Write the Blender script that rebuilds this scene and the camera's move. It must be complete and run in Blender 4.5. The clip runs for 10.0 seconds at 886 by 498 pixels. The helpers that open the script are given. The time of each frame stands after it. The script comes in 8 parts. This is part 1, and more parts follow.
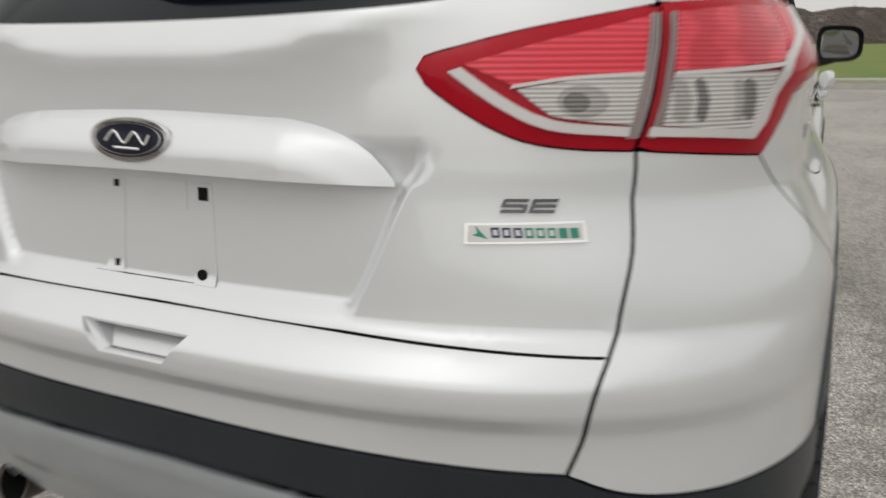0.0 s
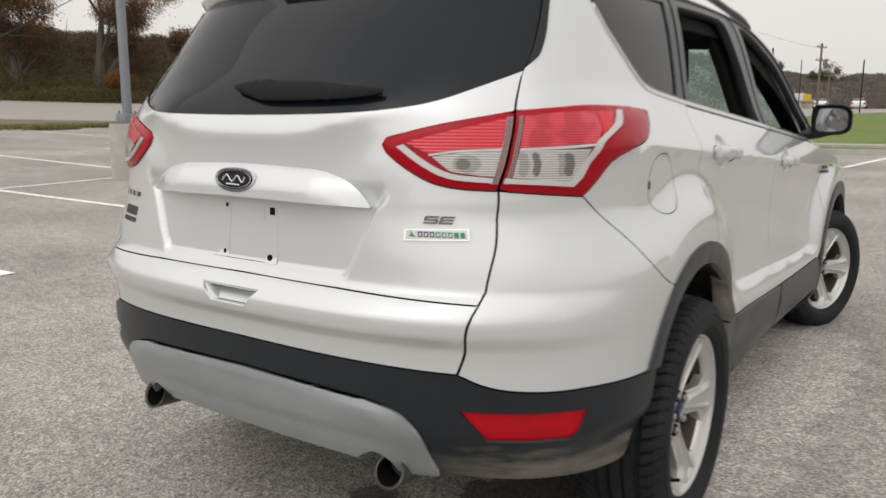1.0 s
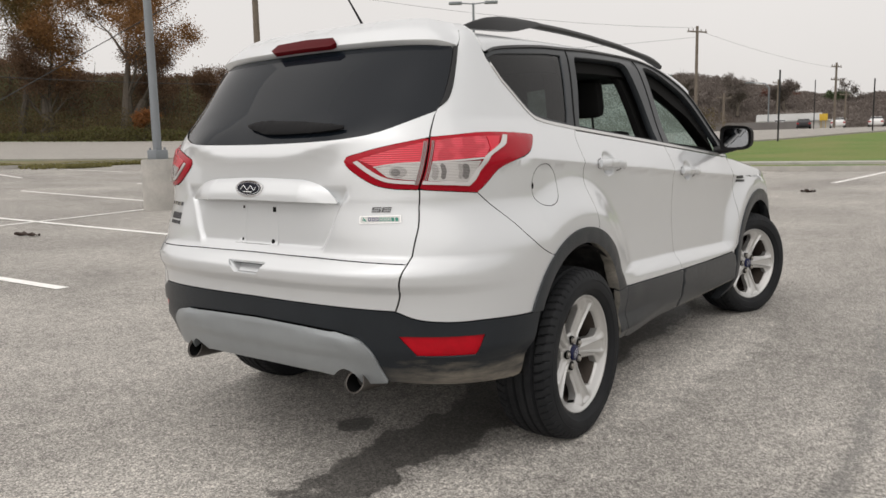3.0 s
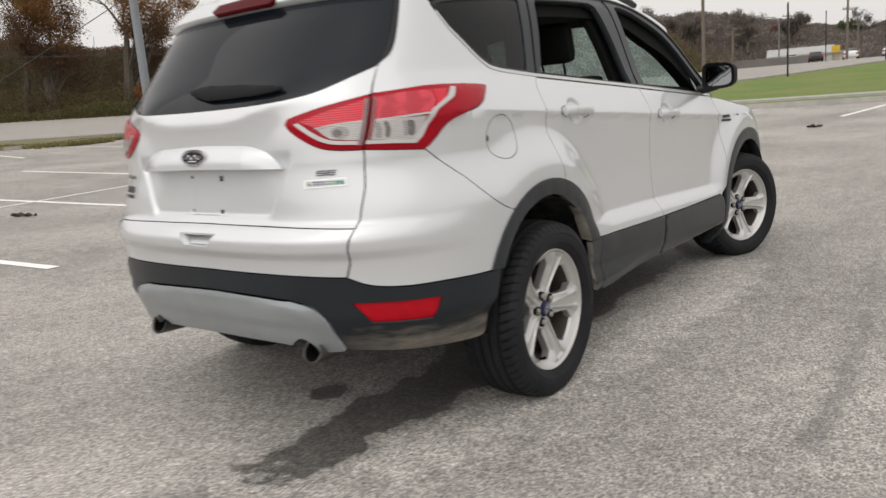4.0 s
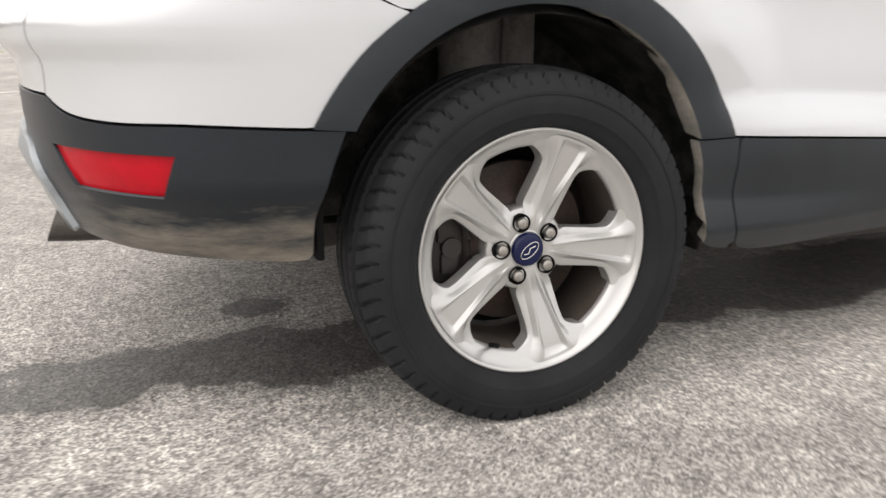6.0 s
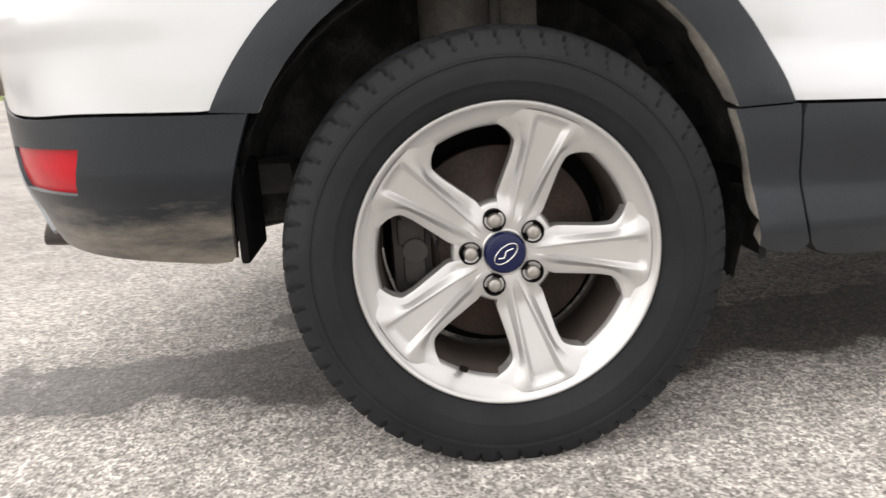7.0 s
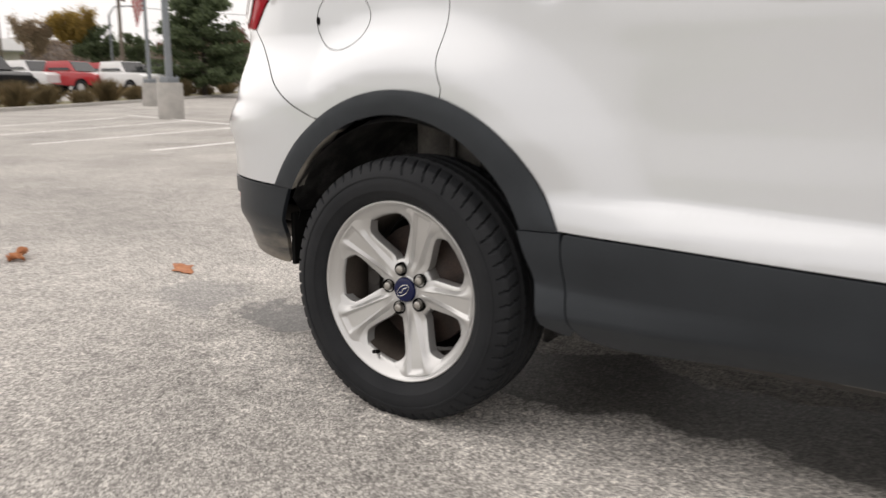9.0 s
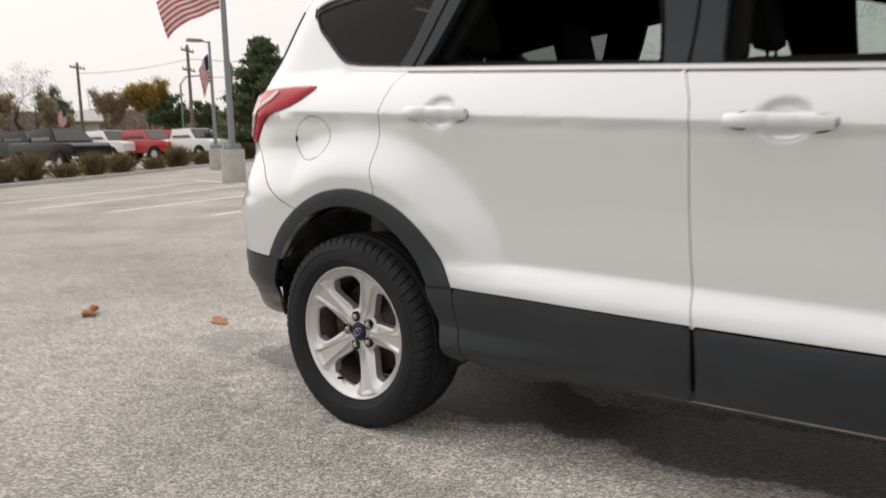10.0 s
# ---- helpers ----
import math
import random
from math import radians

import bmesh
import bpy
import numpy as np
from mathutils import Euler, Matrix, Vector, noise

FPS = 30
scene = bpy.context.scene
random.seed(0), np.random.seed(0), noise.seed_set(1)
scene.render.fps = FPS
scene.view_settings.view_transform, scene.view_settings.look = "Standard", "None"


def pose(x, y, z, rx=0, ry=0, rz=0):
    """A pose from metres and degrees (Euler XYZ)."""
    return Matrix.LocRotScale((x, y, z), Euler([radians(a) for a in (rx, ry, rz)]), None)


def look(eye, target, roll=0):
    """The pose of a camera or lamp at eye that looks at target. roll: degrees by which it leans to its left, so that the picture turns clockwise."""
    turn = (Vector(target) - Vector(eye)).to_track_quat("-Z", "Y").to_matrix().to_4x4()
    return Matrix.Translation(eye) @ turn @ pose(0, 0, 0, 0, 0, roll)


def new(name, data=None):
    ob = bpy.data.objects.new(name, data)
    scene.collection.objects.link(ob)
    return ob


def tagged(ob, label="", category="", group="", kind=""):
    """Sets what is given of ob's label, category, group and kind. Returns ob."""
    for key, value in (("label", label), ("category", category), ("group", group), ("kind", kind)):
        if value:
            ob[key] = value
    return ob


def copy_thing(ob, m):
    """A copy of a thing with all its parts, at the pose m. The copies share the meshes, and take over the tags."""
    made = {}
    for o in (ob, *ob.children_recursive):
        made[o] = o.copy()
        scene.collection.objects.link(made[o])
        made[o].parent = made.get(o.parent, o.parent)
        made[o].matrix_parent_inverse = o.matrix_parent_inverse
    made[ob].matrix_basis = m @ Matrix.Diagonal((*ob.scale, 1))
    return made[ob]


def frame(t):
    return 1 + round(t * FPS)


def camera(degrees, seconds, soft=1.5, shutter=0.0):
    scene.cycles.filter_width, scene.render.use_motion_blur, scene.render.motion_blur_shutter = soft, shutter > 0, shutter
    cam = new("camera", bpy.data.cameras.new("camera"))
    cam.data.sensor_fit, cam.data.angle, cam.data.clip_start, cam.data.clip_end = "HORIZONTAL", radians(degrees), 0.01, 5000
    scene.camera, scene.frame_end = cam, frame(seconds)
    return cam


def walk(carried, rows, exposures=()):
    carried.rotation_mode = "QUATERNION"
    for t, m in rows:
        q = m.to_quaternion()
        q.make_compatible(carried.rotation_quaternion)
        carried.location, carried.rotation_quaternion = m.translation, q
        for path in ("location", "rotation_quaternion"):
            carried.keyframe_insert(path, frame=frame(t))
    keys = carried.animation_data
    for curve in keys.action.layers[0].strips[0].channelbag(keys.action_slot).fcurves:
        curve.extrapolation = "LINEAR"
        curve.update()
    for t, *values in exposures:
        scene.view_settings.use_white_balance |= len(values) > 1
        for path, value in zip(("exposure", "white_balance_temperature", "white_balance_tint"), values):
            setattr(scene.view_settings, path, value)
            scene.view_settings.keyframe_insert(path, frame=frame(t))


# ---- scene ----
cam = camera(60.0, 10.0, shutter=0.6)
PATH = [
    (0, (0.828, -0.712, 1.131), (-0.014, 1.037, 0.649), -0.4),
    (0.5, (1.15, -0.958, 1.165), (0.112, 0.704, 0.763), -0.3),
    (1, (1.468, -1.209, 1.177), (0.354, 0.417, 0.841), 0.3),
    (1.5, (1.755, -1.46, 1.192), (0.61, 0.158, 0.925), 0.4),
    (2, (2.024, -1.669, 1.162), (0.842, -0.074, 0.924), 0.3),
    (3.5, (2.207, -1.781, 1.157), (1.042, -0.185, 0.845), -2.7),
    (4, (2.283, -1.578, 1.145), (1.091, -0.016, 0.774), -4.6),
    (4.5, (2.347, -1.077, 1.071), (1.04, 0.378, 0.656), -3.8),
    (5, (2.279, -0.568, 0.907), (0.8, 0.691, 0.43), -2.8),
    (5.5, (2.212, -0.105, 0.775), (0.539, 0.867, 0.27), -1.5),
    (5.7, (2.169, 0.06, 0.745), (0.441, 0.93, 0.237), -0.4),
    (6.8, (1.961, 0.695, 0.633), (0.031, 0.915, 0.157), -3.0),
    (7, (1.986, 0.777, 0.613), (0.04, 0.89, 0.167), -4.0),
    (7.5, (2.092, 1.028, 0.678), (0.168, 0.785, 0.188), -5.3),
    (8, (2.114, 1.333, 0.751), (0.286, 0.697, 0.249), -5.1),
    (8.5, (2.226, 1.684, 0.792), (0.483, 0.815, 0.338), -2.5),
    (9, (2.372, 2.089, 0.832), (0.744, 0.997, 0.434), 0.3),
    (9.5, (2.527, 2.45, 0.885), (0.938, 1.283, 0.546), -0.3),
    (10, (2.709, 2.822, 0.97), (1.158, 1.587, 0.706), -1.7),
]
walk(cam, [(t, look(eye, target, roll)) for t, eye, target, roll in PATH],
     exposures=[(0, -0.05, 6600, 9), (1, 0.15, 6650, 10), (2, 0.13, 6650, 11), (3.5, 0.15, 6650, 11), (4.5, 0.28, 6560, 11), (5.5, 0.61, 6600, 12), (7, 1.02, 6650, 13), (8, 0.88, 6650, 13), (9, 0.48, 6700, 13), (10, 0.30, 6750, 13)])

# ---- light: an overcast autumn day ----
SUN_HEIGHT, SUN_WAY = 52.0, 186.0
world = bpy.data.worlds.new("world")
scene.world = world
world.use_nodes = True
_n = world.node_tree.nodes
_sky = _n.new("ShaderNodeTexSky")
_sky.sky_type, _sky.sun_disc = "NISHITA", False
_sky.sun_elevation, _sky.sun_rotation = radians(SUN_HEIGHT), radians(SUN_WAY)
_sky.air_density, _sky.dust_density, _sky.ozone_density = 1.0, 6.0, 1.0
# clouds take the blue out of the sky and even it out
_grey = _n.new("ShaderNodeHueSaturation")
_grey.inputs["Saturation"].default_value = 0.10
_cloud = _n.new("ShaderNodeMixRGB")
_cloud.blend_type = "MIX"
_cloud.inputs[0].default_value = 0.72
_cloud.inputs[2].default_value = (10.3, 10.1, 9.9, 1)
_cover = _n.new("ShaderNodeTexNoise")
_cover.inputs["Scale"].default_value, _cover.inputs["Detail"].default_value = 1.6, 5
_shade = _n.new("ShaderNodeMapRange")
_shade.inputs["To Min"].default_value, _shade.inputs["To Max"].default_value = 0.9, 1.08
_mul = _n.new("ShaderNodeVectorMath")
_mul.operation = "SCALE"
_w = world.node_tree.links
_w.new(_sky.outputs[0], _grey.inputs["Color"])
_w.new(_grey.outputs[0], _cloud.inputs[1])
_w.new(_cover.outputs[0], _shade.inputs["Value"])
_w.new(_cloud.outputs[0], _mul.inputs[0])
_w.new(_shade.outputs[0], _mul.inputs["Scale"])
# an overcast sky is brighter overhead than at the horizon
_at, _xyz, _up, _dome = _n.new("ShaderNodeTexCoord"), _n.new("ShaderNodeSeparateXYZ"), _n.new("ShaderNodeMapRange"), _n.new("ShaderNodeVectorMath")
_dome.operation = "SCALE"
_up.inputs["To Min"].default_value, _up.inputs["To Max"].default_value = 1.0, 1.12
_w.new(_at.outputs["Generated"], _xyz.inputs[0])
_w.new(_xyz.outputs[2], _up.inputs["Value"])
_w.new(_mul.outputs[0], _dome.inputs[0])
_w.new(_up.outputs[0], _dome.inputs["Scale"])
_w.new(_dome.outputs[0], _n["Background"].inputs["Color"])
_n["Background"].inputs["Strength"].default_value = 0.087
_sun = bpy.data.lights.new("sun", "SUN")
_sun.energy, _sun.angle, _sun.color = 0.75, radians(112), (1.0, 0.96, 0.9)
new("sun", _sun).matrix_world = pose(0, 0, 40, 90 - SUN_HEIGHT, 0, 180 - SUN_WAY)
scene.view_settings.exposure = 0.0

# ---- materials ----
def material(name, colour, rough=0.5, metal=0.0, vary=0.06, scale=6.0, bump=0.0, fine=60.0, coat=0.0, second=None, mixat=0.5, **more):
    """A surface with stains at one scale and grain at another."""
    m = bpy.data.materials.new(name)
    m.use_nodes = True
    n, link = m.node_tree.nodes, m.node_tree.links.new
    b = n["Principled BSDF"]
    b.inputs["Roughness"].default_value, b.inputs["Metallic"].default_value = rough, metal
    b.inputs["Coat Weight"].default_value = coat
    b.inputs["Coat Roughness"].default_value = 0.04
    for key, value in more.items():
        b.inputs[key.replace("_", " ")].default_value = value
    at = n.new("ShaderNodeTexCoord")
    big, small = n.new("ShaderNodeTexNoise"), n.new("ShaderNodeTexNoise")
    big.inputs["Scale"].default_value, big.inputs["Detail"].default_value = scale, 4
    small.inputs["Scale"].default_value, small.inputs["Detail"].default_value = fine, 3
    for t in (big, small):
        link(at.outputs["Object"], t.inputs["Vector"])
    ramp = n.new("ShaderNodeMixRGB")
    c = Vector(colour)
    c2 = Vector(second) if second else c * (1 - 2 * vary)
    ramp.inputs[1].default_value, ramp.inputs[2].default_value = (*c, 1), (*c2, 1)
    mr = n.new("ShaderNodeMapRange")
    mr.inputs["From Min"].default_value, mr.inputs["From Max"].default_value = mixat - 0.18, mixat + 0.18
    link(big.outputs[0], mr.inputs["Value"])
    link(mr.outputs[0], ramp.inputs[0])
    grain = n.new("ShaderNodeMixRGB")
    grain.blend_type = "MULTIPLY"
    grain.inputs[0].default_value = min(1.0, vary * 4)
    link(ramp.outputs[0], grain.inputs[1])
    link(small.outputs[0], grain.inputs[2])
    bright = n.new("ShaderNodeVectorMath")
    bright.operation = "SCALE"
    bright.inputs["Scale"].default_value = 1 + min(1.0, vary * 4) * 0.9
    link(grain.outputs[0], bright.inputs[0])
    link(bright.outputs[0], b.inputs["Base Color"])
    rr = n.new("ShaderNodeMapRange")
    rr.inputs["To Min"].default_value, rr.inputs["To Max"].default_value = max(0.02, rough - 0.6 * vary), min(1, rough + 0.6 * vary)
    link(small.outputs[0], rr.inputs["Value"])
    link(rr.outputs[0], b.inputs["Roughness"])
    if bump:
        bp = n.new("ShaderNodeBump")
        bp.inputs["Strength"].default_value, bp.inputs["Distance"].default_value = 0.6, bump
        link(small.outputs[0], bp.inputs["Height"])
        link(bp.outputs[0], b.inputs["Normal"])
    return m


def leafy(name, a, b_, scale=1.5):
    """Foliage: each leaf its own tone."""
    m = bpy.data.materials.new(name)
    m.use_nodes = True
    n, link = m.node_tree.nodes, m.node_tree.links.new
    p = n["Principled BSDF"]
    p.inputs["Roughness"].default_value = 0.7
    g = n.new("ShaderNodeNewGeometry")
    r = n.new("ShaderNodeMixRGB")
    r.inputs[1].default_value, r.inputs[2].default_value = (*a, 1), (*b_, 1)
    link(g.outputs["Random Per Island"], r.inputs[0])
    link(r.outputs[0], p.inputs["Base Color"])
    # leaves let light through, so a clump is lit evenly
    tr, mx = n.new("ShaderNodeBsdfTranslucent"), n.new("ShaderNodeMixShader")
    mx.inputs[0].default_value = 0.5
    link(r.outputs[0], tr.inputs["Color"])
    link(p.outputs[0], mx.inputs[1])
    link(tr.outputs[0], mx.inputs[2])
    link(mx.outputs[0], n["Material Output"].inputs["Surface"])
    return m


def asphalt(name, dark, light, stone=130.0, rough=0.9, patch=0.25, wet=False, soak=0.0, ragged=0.16):
    m = bpy.data.materials.new(name)
    m.use_nodes = True
    n, link = m.node_tree.nodes, m.node_tree.links.new
    b = n["Principled BSDF"]
    at = n.new("ShaderNodeTexCoord")
    v, f, big, mid = n.new("ShaderNodeTexVoronoi"), n.new("ShaderNodeTexNoise"), n.new("ShaderNodeTexNoise"), n.new("ShaderNodeTexNoise")
    v.inputs["Scale"].default_value = stone
    f.inputs["Scale"].default_value, f.inputs["Detail"].default_value = 75.0, 4
    big.inputs["Scale"].default_value, big.inputs["Detail"].default_value = 0.55, 5
    mid.inputs["Scale"].default_value, mid.inputs["Detail"].default_value = 9.0, 5
    for t in (v, f, big, mid):
        link(at.outputs["Object"], t.inputs["Vector"])
    # each stone its own grey, on dark binder
    sep = n.new("ShaderNodeSeparateColor")
    link(v.outputs["Color"], sep.inputs[0])
    c = n.new("ShaderNodeValToRGB")
    e = c.color_ramp.elements
    e[0].position, e[0].color = 0.0, (*dark, 1)
    e[1].position, e[1].color = 1.0, (*light, 1)
    k = c.color_ramp.elements.new(0.55)
    k.color = (*(Vector(dark) * 0.5 + Vector(light) * 0.45), 1)
    add = n.new("ShaderNodeMath")
    add.operation = "ADD"
    sc = n.new("ShaderNodeMapRange")
    sc.inputs["To Min"].default_value, sc.inputs["To Max"].default_value = -0.45, 0.45
    link(f.outputs[0], sc.inputs["Value"])
    link(sep.outputs[0], add.inputs[0])
    link(sc.outputs[0], add.inputs[1])
    link(add.outputs[0], c.inputs[0])
    tone = n.new("ShaderNodeMapRange")
    tone.inputs["From Min"].default_value, tone.inputs["From Max"].default_value = 0.3, 0.7
    tone.inputs["To Min"].default_value, tone.inputs["To Max"].default_value = 1 - patch, 1 + patch * 0.6
    both = n.new("ShaderNodeMath")
    both.operation = "MULTIPLY_ADD"
    both.inputs[1].default_value, both.inputs[2].default_value = 0.35, 0.0
    link(mid.outputs[0], both.inputs[0])
    sm = n.new("ShaderNodeMath")
    sm.operation = "MULTIPLY_ADD"
    sm.inputs[1].default_value = 0.65
    link(big.outputs[0], sm.inputs[0])
    link(both.outputs[0], sm.inputs[2])
    link(sm.outputs[0], tone.inputs["Value"])
    # single larger stones and pits among the fine ones
    grit, gsep, gtone, gmul = n.new("ShaderNodeTexVoronoi"), n.new("ShaderNodeSeparateColor"), n.new("ShaderNodeMapRange"), n.new("ShaderNodeMath")
    grit.inputs["Scale"].default_value = stone * 0.42
    link(at.outputs["Object"], grit.inputs["Vector"])
    link(grit.outputs["Color"], gsep.inputs[0])
    gtone.inputs["To Min"].default_value, gtone.inputs["To Max"].default_value = 0.80, 1.20
    gmul.operation = "MULTIPLY"
    link(gsep.outputs[1], gtone.inputs["Value"])
    link(tone.outputs[0], gmul.inputs[0])
    link(gtone.outputs[0], gmul.inputs[1])
    mul = n.new("ShaderNodeVectorMath")
    mul.operation = "SCALE"
    link(c.outputs[0], mul.inputs[0])
    link(gmul.outputs[0], mul.inputs["Scale"])
    if soak:
        # darker where water soaked in, lighter with a negative soak; ragged edge
        at2, mr, add2, dark2 = n.new("ShaderNodeAttribute"), n.new("ShaderNodeMapRange"), n.new("ShaderNodeMath"), n.new("ShaderNodeVectorMath")
        fuzz = n.new("ShaderNodeTexNoise")
        fuzz.inputs["Scale"].default_value, fuzz.inputs["Detail"].default_value, fuzz.inputs["Roughness"].default_value = 14.0, 7, 0.7
        link(at.outputs["Object"], fuzz.inputs["Vector"])
        at2.attribute_name = "soak"
        add2.operation, dark2.operation = "MULTIPLY_ADD", "SCALE"
        add2.inputs[1].default_value = 1.3
        link(fuzz.outputs[0], add2.inputs[0])
        link(at2.outputs["Fac"], add2.inputs[2])
        mr.inputs["From Min"].default_value, mr.inputs["From Max"].default_value = 1.18 - ragged, 1.18 + ragged
        mr.inputs["To Min"].default_value, mr.inputs["To Max"].default_value = 1.0, 1 - soak
        link(add2.outputs[0], mr.inputs["Value"])
        link(mul.outputs[0], dark2.inputs[0])
        link(mr.outputs[0], dark2.inputs["Scale"])
        link(dark2.outputs[0], b.inputs["Base Color"])
        if soak > 0.3:
            shine = n.new("ShaderNodeMapRange")
            for k_, v_ in (("From Min", 1 - soak), ("From Max", 1.0), ("To Min", 0.5), ("To Max", rough)):
                shine.inputs[k_].default_value = v_
            link(mr.outputs[0], shine.inputs["Value"])
    else:
        link(mul.outputs[0], b.inputs["Base Color"])
    if soak > 0.3:
        link(shine.outputs[0], b.inputs["Roughness"])
    else:
        b.inputs["Roughness"].default_value = rough
    bp = n.new("ShaderNodeBump")
    bp.inputs["Strength"].default_value, bp.inputs["Distance"].default_value = (0.25 if wet else 0.7), 0.004
    link(add.outputs[0], bp.inputs["Height"])
    link(bp.outputs[0], b.inputs["Normal"])
    return m


def glass(name, tint, rough=0.0, solid=0.0, ior=1.3, body=(0.012, 0.013, 0.015), drops=0.0):
    """Tinted pane: part clear, part mirror."""
    m = bpy.data.materials.new(name)
    m.use_nodes = True
    n, link = m.node_tree.nodes, m.node_tree.links.new
    b = n["Principled BSDF"]
    b.inputs["Base Color"].default_value = (*body, 1)
    b.inputs["Roughness"].default_value, b.inputs["Specular IOR Level"].default_value = 0.3, 0.0
    t, mix = n.new("ShaderNodeBsdfTransparent"), n.new("ShaderNodeMixShader")
    t.inputs[0].default_value = (*tint, 1)
    g, lay, mix2 = n.new("ShaderNodeBsdfGlossy"), n.new("ShaderNodeLayerWeight"), n.new("ShaderNodeMixShader")
    power, rise = n.new("ShaderNodeMath"), n.new("ShaderNodeMath")
    power.operation, rise.operation = "POWER", "MULTIPLY_ADD"
    least = ((ior - 1) / (ior + 1)) ** 2
    power.inputs[1].default_value, rise.inputs[1].default_value, rise.inputs[2].default_value = 5.0, 1 - least, least
    link(lay.outputs["Facing"], power.inputs[0])
    link(power.outputs[0], rise.inputs[0])
    g.inputs["Roughness"].default_value = 0.02
    lay.inputs[0].default_value = 0.5
    mix.inputs[0].default_value = solid
    if drops:
        # beads of rain, thicker in some places
        at, bead, film, wet = n.new("ShaderNodeTexCoord"), n.new("ShaderNodeTexVoronoi"), n.new("ShaderNodeTexNoise"), n.new("ShaderNodeMapRange")
        bead.inputs["Scale"].default_value, film.inputs["Scale"].default_value = 95.0, 9.0
        less = n.new("ShaderNodeMath")
        less.operation = "SUBTRACT"
        link(at.outputs["Object"], bead.inputs["Vector"])
        link(at.outputs["Object"], film.inputs["Vector"])
        link(film.outputs[0], less.inputs[0])
        link(bead.outputs["Distance"], less.inputs[1])
        wet.inputs["From Min"].default_value, wet.inputs["From Max"].default_value = -0.05, 0.20
        wet.inputs["To Min"].default_value, wet.inputs["To Max"].default_value = solid, drops
        link(less.outputs[0], wet.inputs["Value"])
        link(wet.outputs[0], mix.inputs[0])
    link(t.outputs[0], mix.inputs[1])
    if drops:
        # wet glass scatters the light from outside
        veil = n.new("ShaderNodeBsdfTranslucent")
        veil.inputs[0].default_value = (*body, 1)
        link(veil.outputs[0], mix.inputs[2])
    else:
        link(b.outputs[0], mix.inputs[2])
    link(rise.outputs[0], mix2.inputs[0])
    link(mix.outputs[0], mix2.inputs[1])
    link(g.outputs[0], mix2.inputs[2])
    link(mix2.outputs[0], n["Material Output"].inputs["Surface"])
    return m


PAINT = material("pearl white paint", (0.663, 0.684, 0.705), 0.30, 0.34, vary=0.012, scale=3, fine=900, coat=1.0)
PLASTIC = material("dark grey moulded plastic", (0.0265, 0.0302, 0.0352), 0.30, 0, vary=0.10, scale=5, fine=420, bump=0.0004, Specular_IOR_Level=0.34, Specular_Tint=(0.92, 0.97, 1.0, 1))
DUST = material("pale road dust on plastic", (0.30, 0.28, 0.245), 0.9, 0, vary=0.12, scale=14, fine=160, second=(0.10, 0.098, 0.092), mixat=0.55)
SILVER = material("silver painted plastic", (0.305, 0.328, 0.345), 0.36, 0.40, vary=0.05, scale=7, fine=500, coat=0.3)
ALLOY = material("silver alloy", (0.60, 0.60, 0.592), 0.29, 0.62, vary=0.008, scale=14, fine=300, coat=0.4)
CHROME = material("chrome", (0.75, 0.75, 0.75), 0.12, 1.0, vary=0.03, fine=300)
STEEL = material("dull exhaust steel", (0.13, 0.12, 0.112), 0.42, 0.75, vary=0.12, scale=20, fine=200)
BARREL = material("dark brown inner rim", (0.085, 0.070, 0.060), 0.6, 0.3, vary=0.15, scale=12, fine=200)
IRON = material("dull cast iron", (0.045, 0.041, 0.038), 0.6, 0.2, vary=0.15, scale=25, fine=200)
RUST = material("rusty brake disc", (0.078, 0.052, 0.041), 0.6, 0.3, vary=0.2, scale=20, fine=200, second=(0.05, 0.040, 0.036))
RUBBER = material("tyre rubber", (0.0142, 0.0153, 0.0174), 0.68, 0, vary=0.10, scale=9, fine=250, bump=0.0006, second=(0.0215, 0.0228, 0.0250), mixat=0.55, Specular_IOR_Level=0.20)
STRUT = material("dusty suspension steel", (0.19, 0.178, 0.162), 0.85, 0.1, vary=0.15, scale=14, fine=140, second=(0.10, 0.094, 0.088))
UNDER = material("dusty underside", (0.065, 0.060, 0.056), 0.9, 0, vary=0.15, scale=6, fine=60)
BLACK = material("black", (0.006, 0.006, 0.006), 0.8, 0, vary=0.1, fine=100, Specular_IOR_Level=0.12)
LINER = material("dusty wheel arch liner", (0.013, 0.013, 0.013), 0.9, 0, vary=0.25, scale=16, fine=120, bump=0.003, second=(0.080, 0.077, 0.075), mixat=0.60)
TRIM_BLACK = material("satin black trim", (0.011, 0.0115, 0.013), 0.36, 0, vary=0.05, fine=300, Specular_IOR_Level=0.36)
PILLAR = material("satin grey window pillar", (0.0135, 0.0158, 0.019), 0.30, 0, vary=0.05, fine=300, Specular_IOR_Level=0.32, Specular_Tint=(0.86, 0.94, 1.0, 1))
BRAKE_RED = material("dark red brake lens", (0.085, 0.0015, 0.004), 0.3, 0, vary=0.05, fine=200, coat=0.0, Specular_IOR_Level=0.08)
DARK_CHROME = material("dull dark chrome", (0.13, 0.13, 0.135), 0.25, 1.0, vary=0.05, fine=200)
RED_LENS = material("red lens", (0.62, 0.018, 0.04), 0.25, 0, vary=0.03, fine=200, coat=0.35, Specular_IOR_Level=0.3)
DEEP_RED = material("deep red lens rim", (0.36, 0.003, 0.014), 0.18, 0, vary=0.05, scale=9, fine=200, coat=0.25, Specular_IOR_Level=0.08)
REFLECTOR = material("red reflector", (0.46, 0.002, 0.012), 0.3, 0, vary=0.08, scale=30, fine=500, coat=0.1, Specular_IOR_Level=0.2)
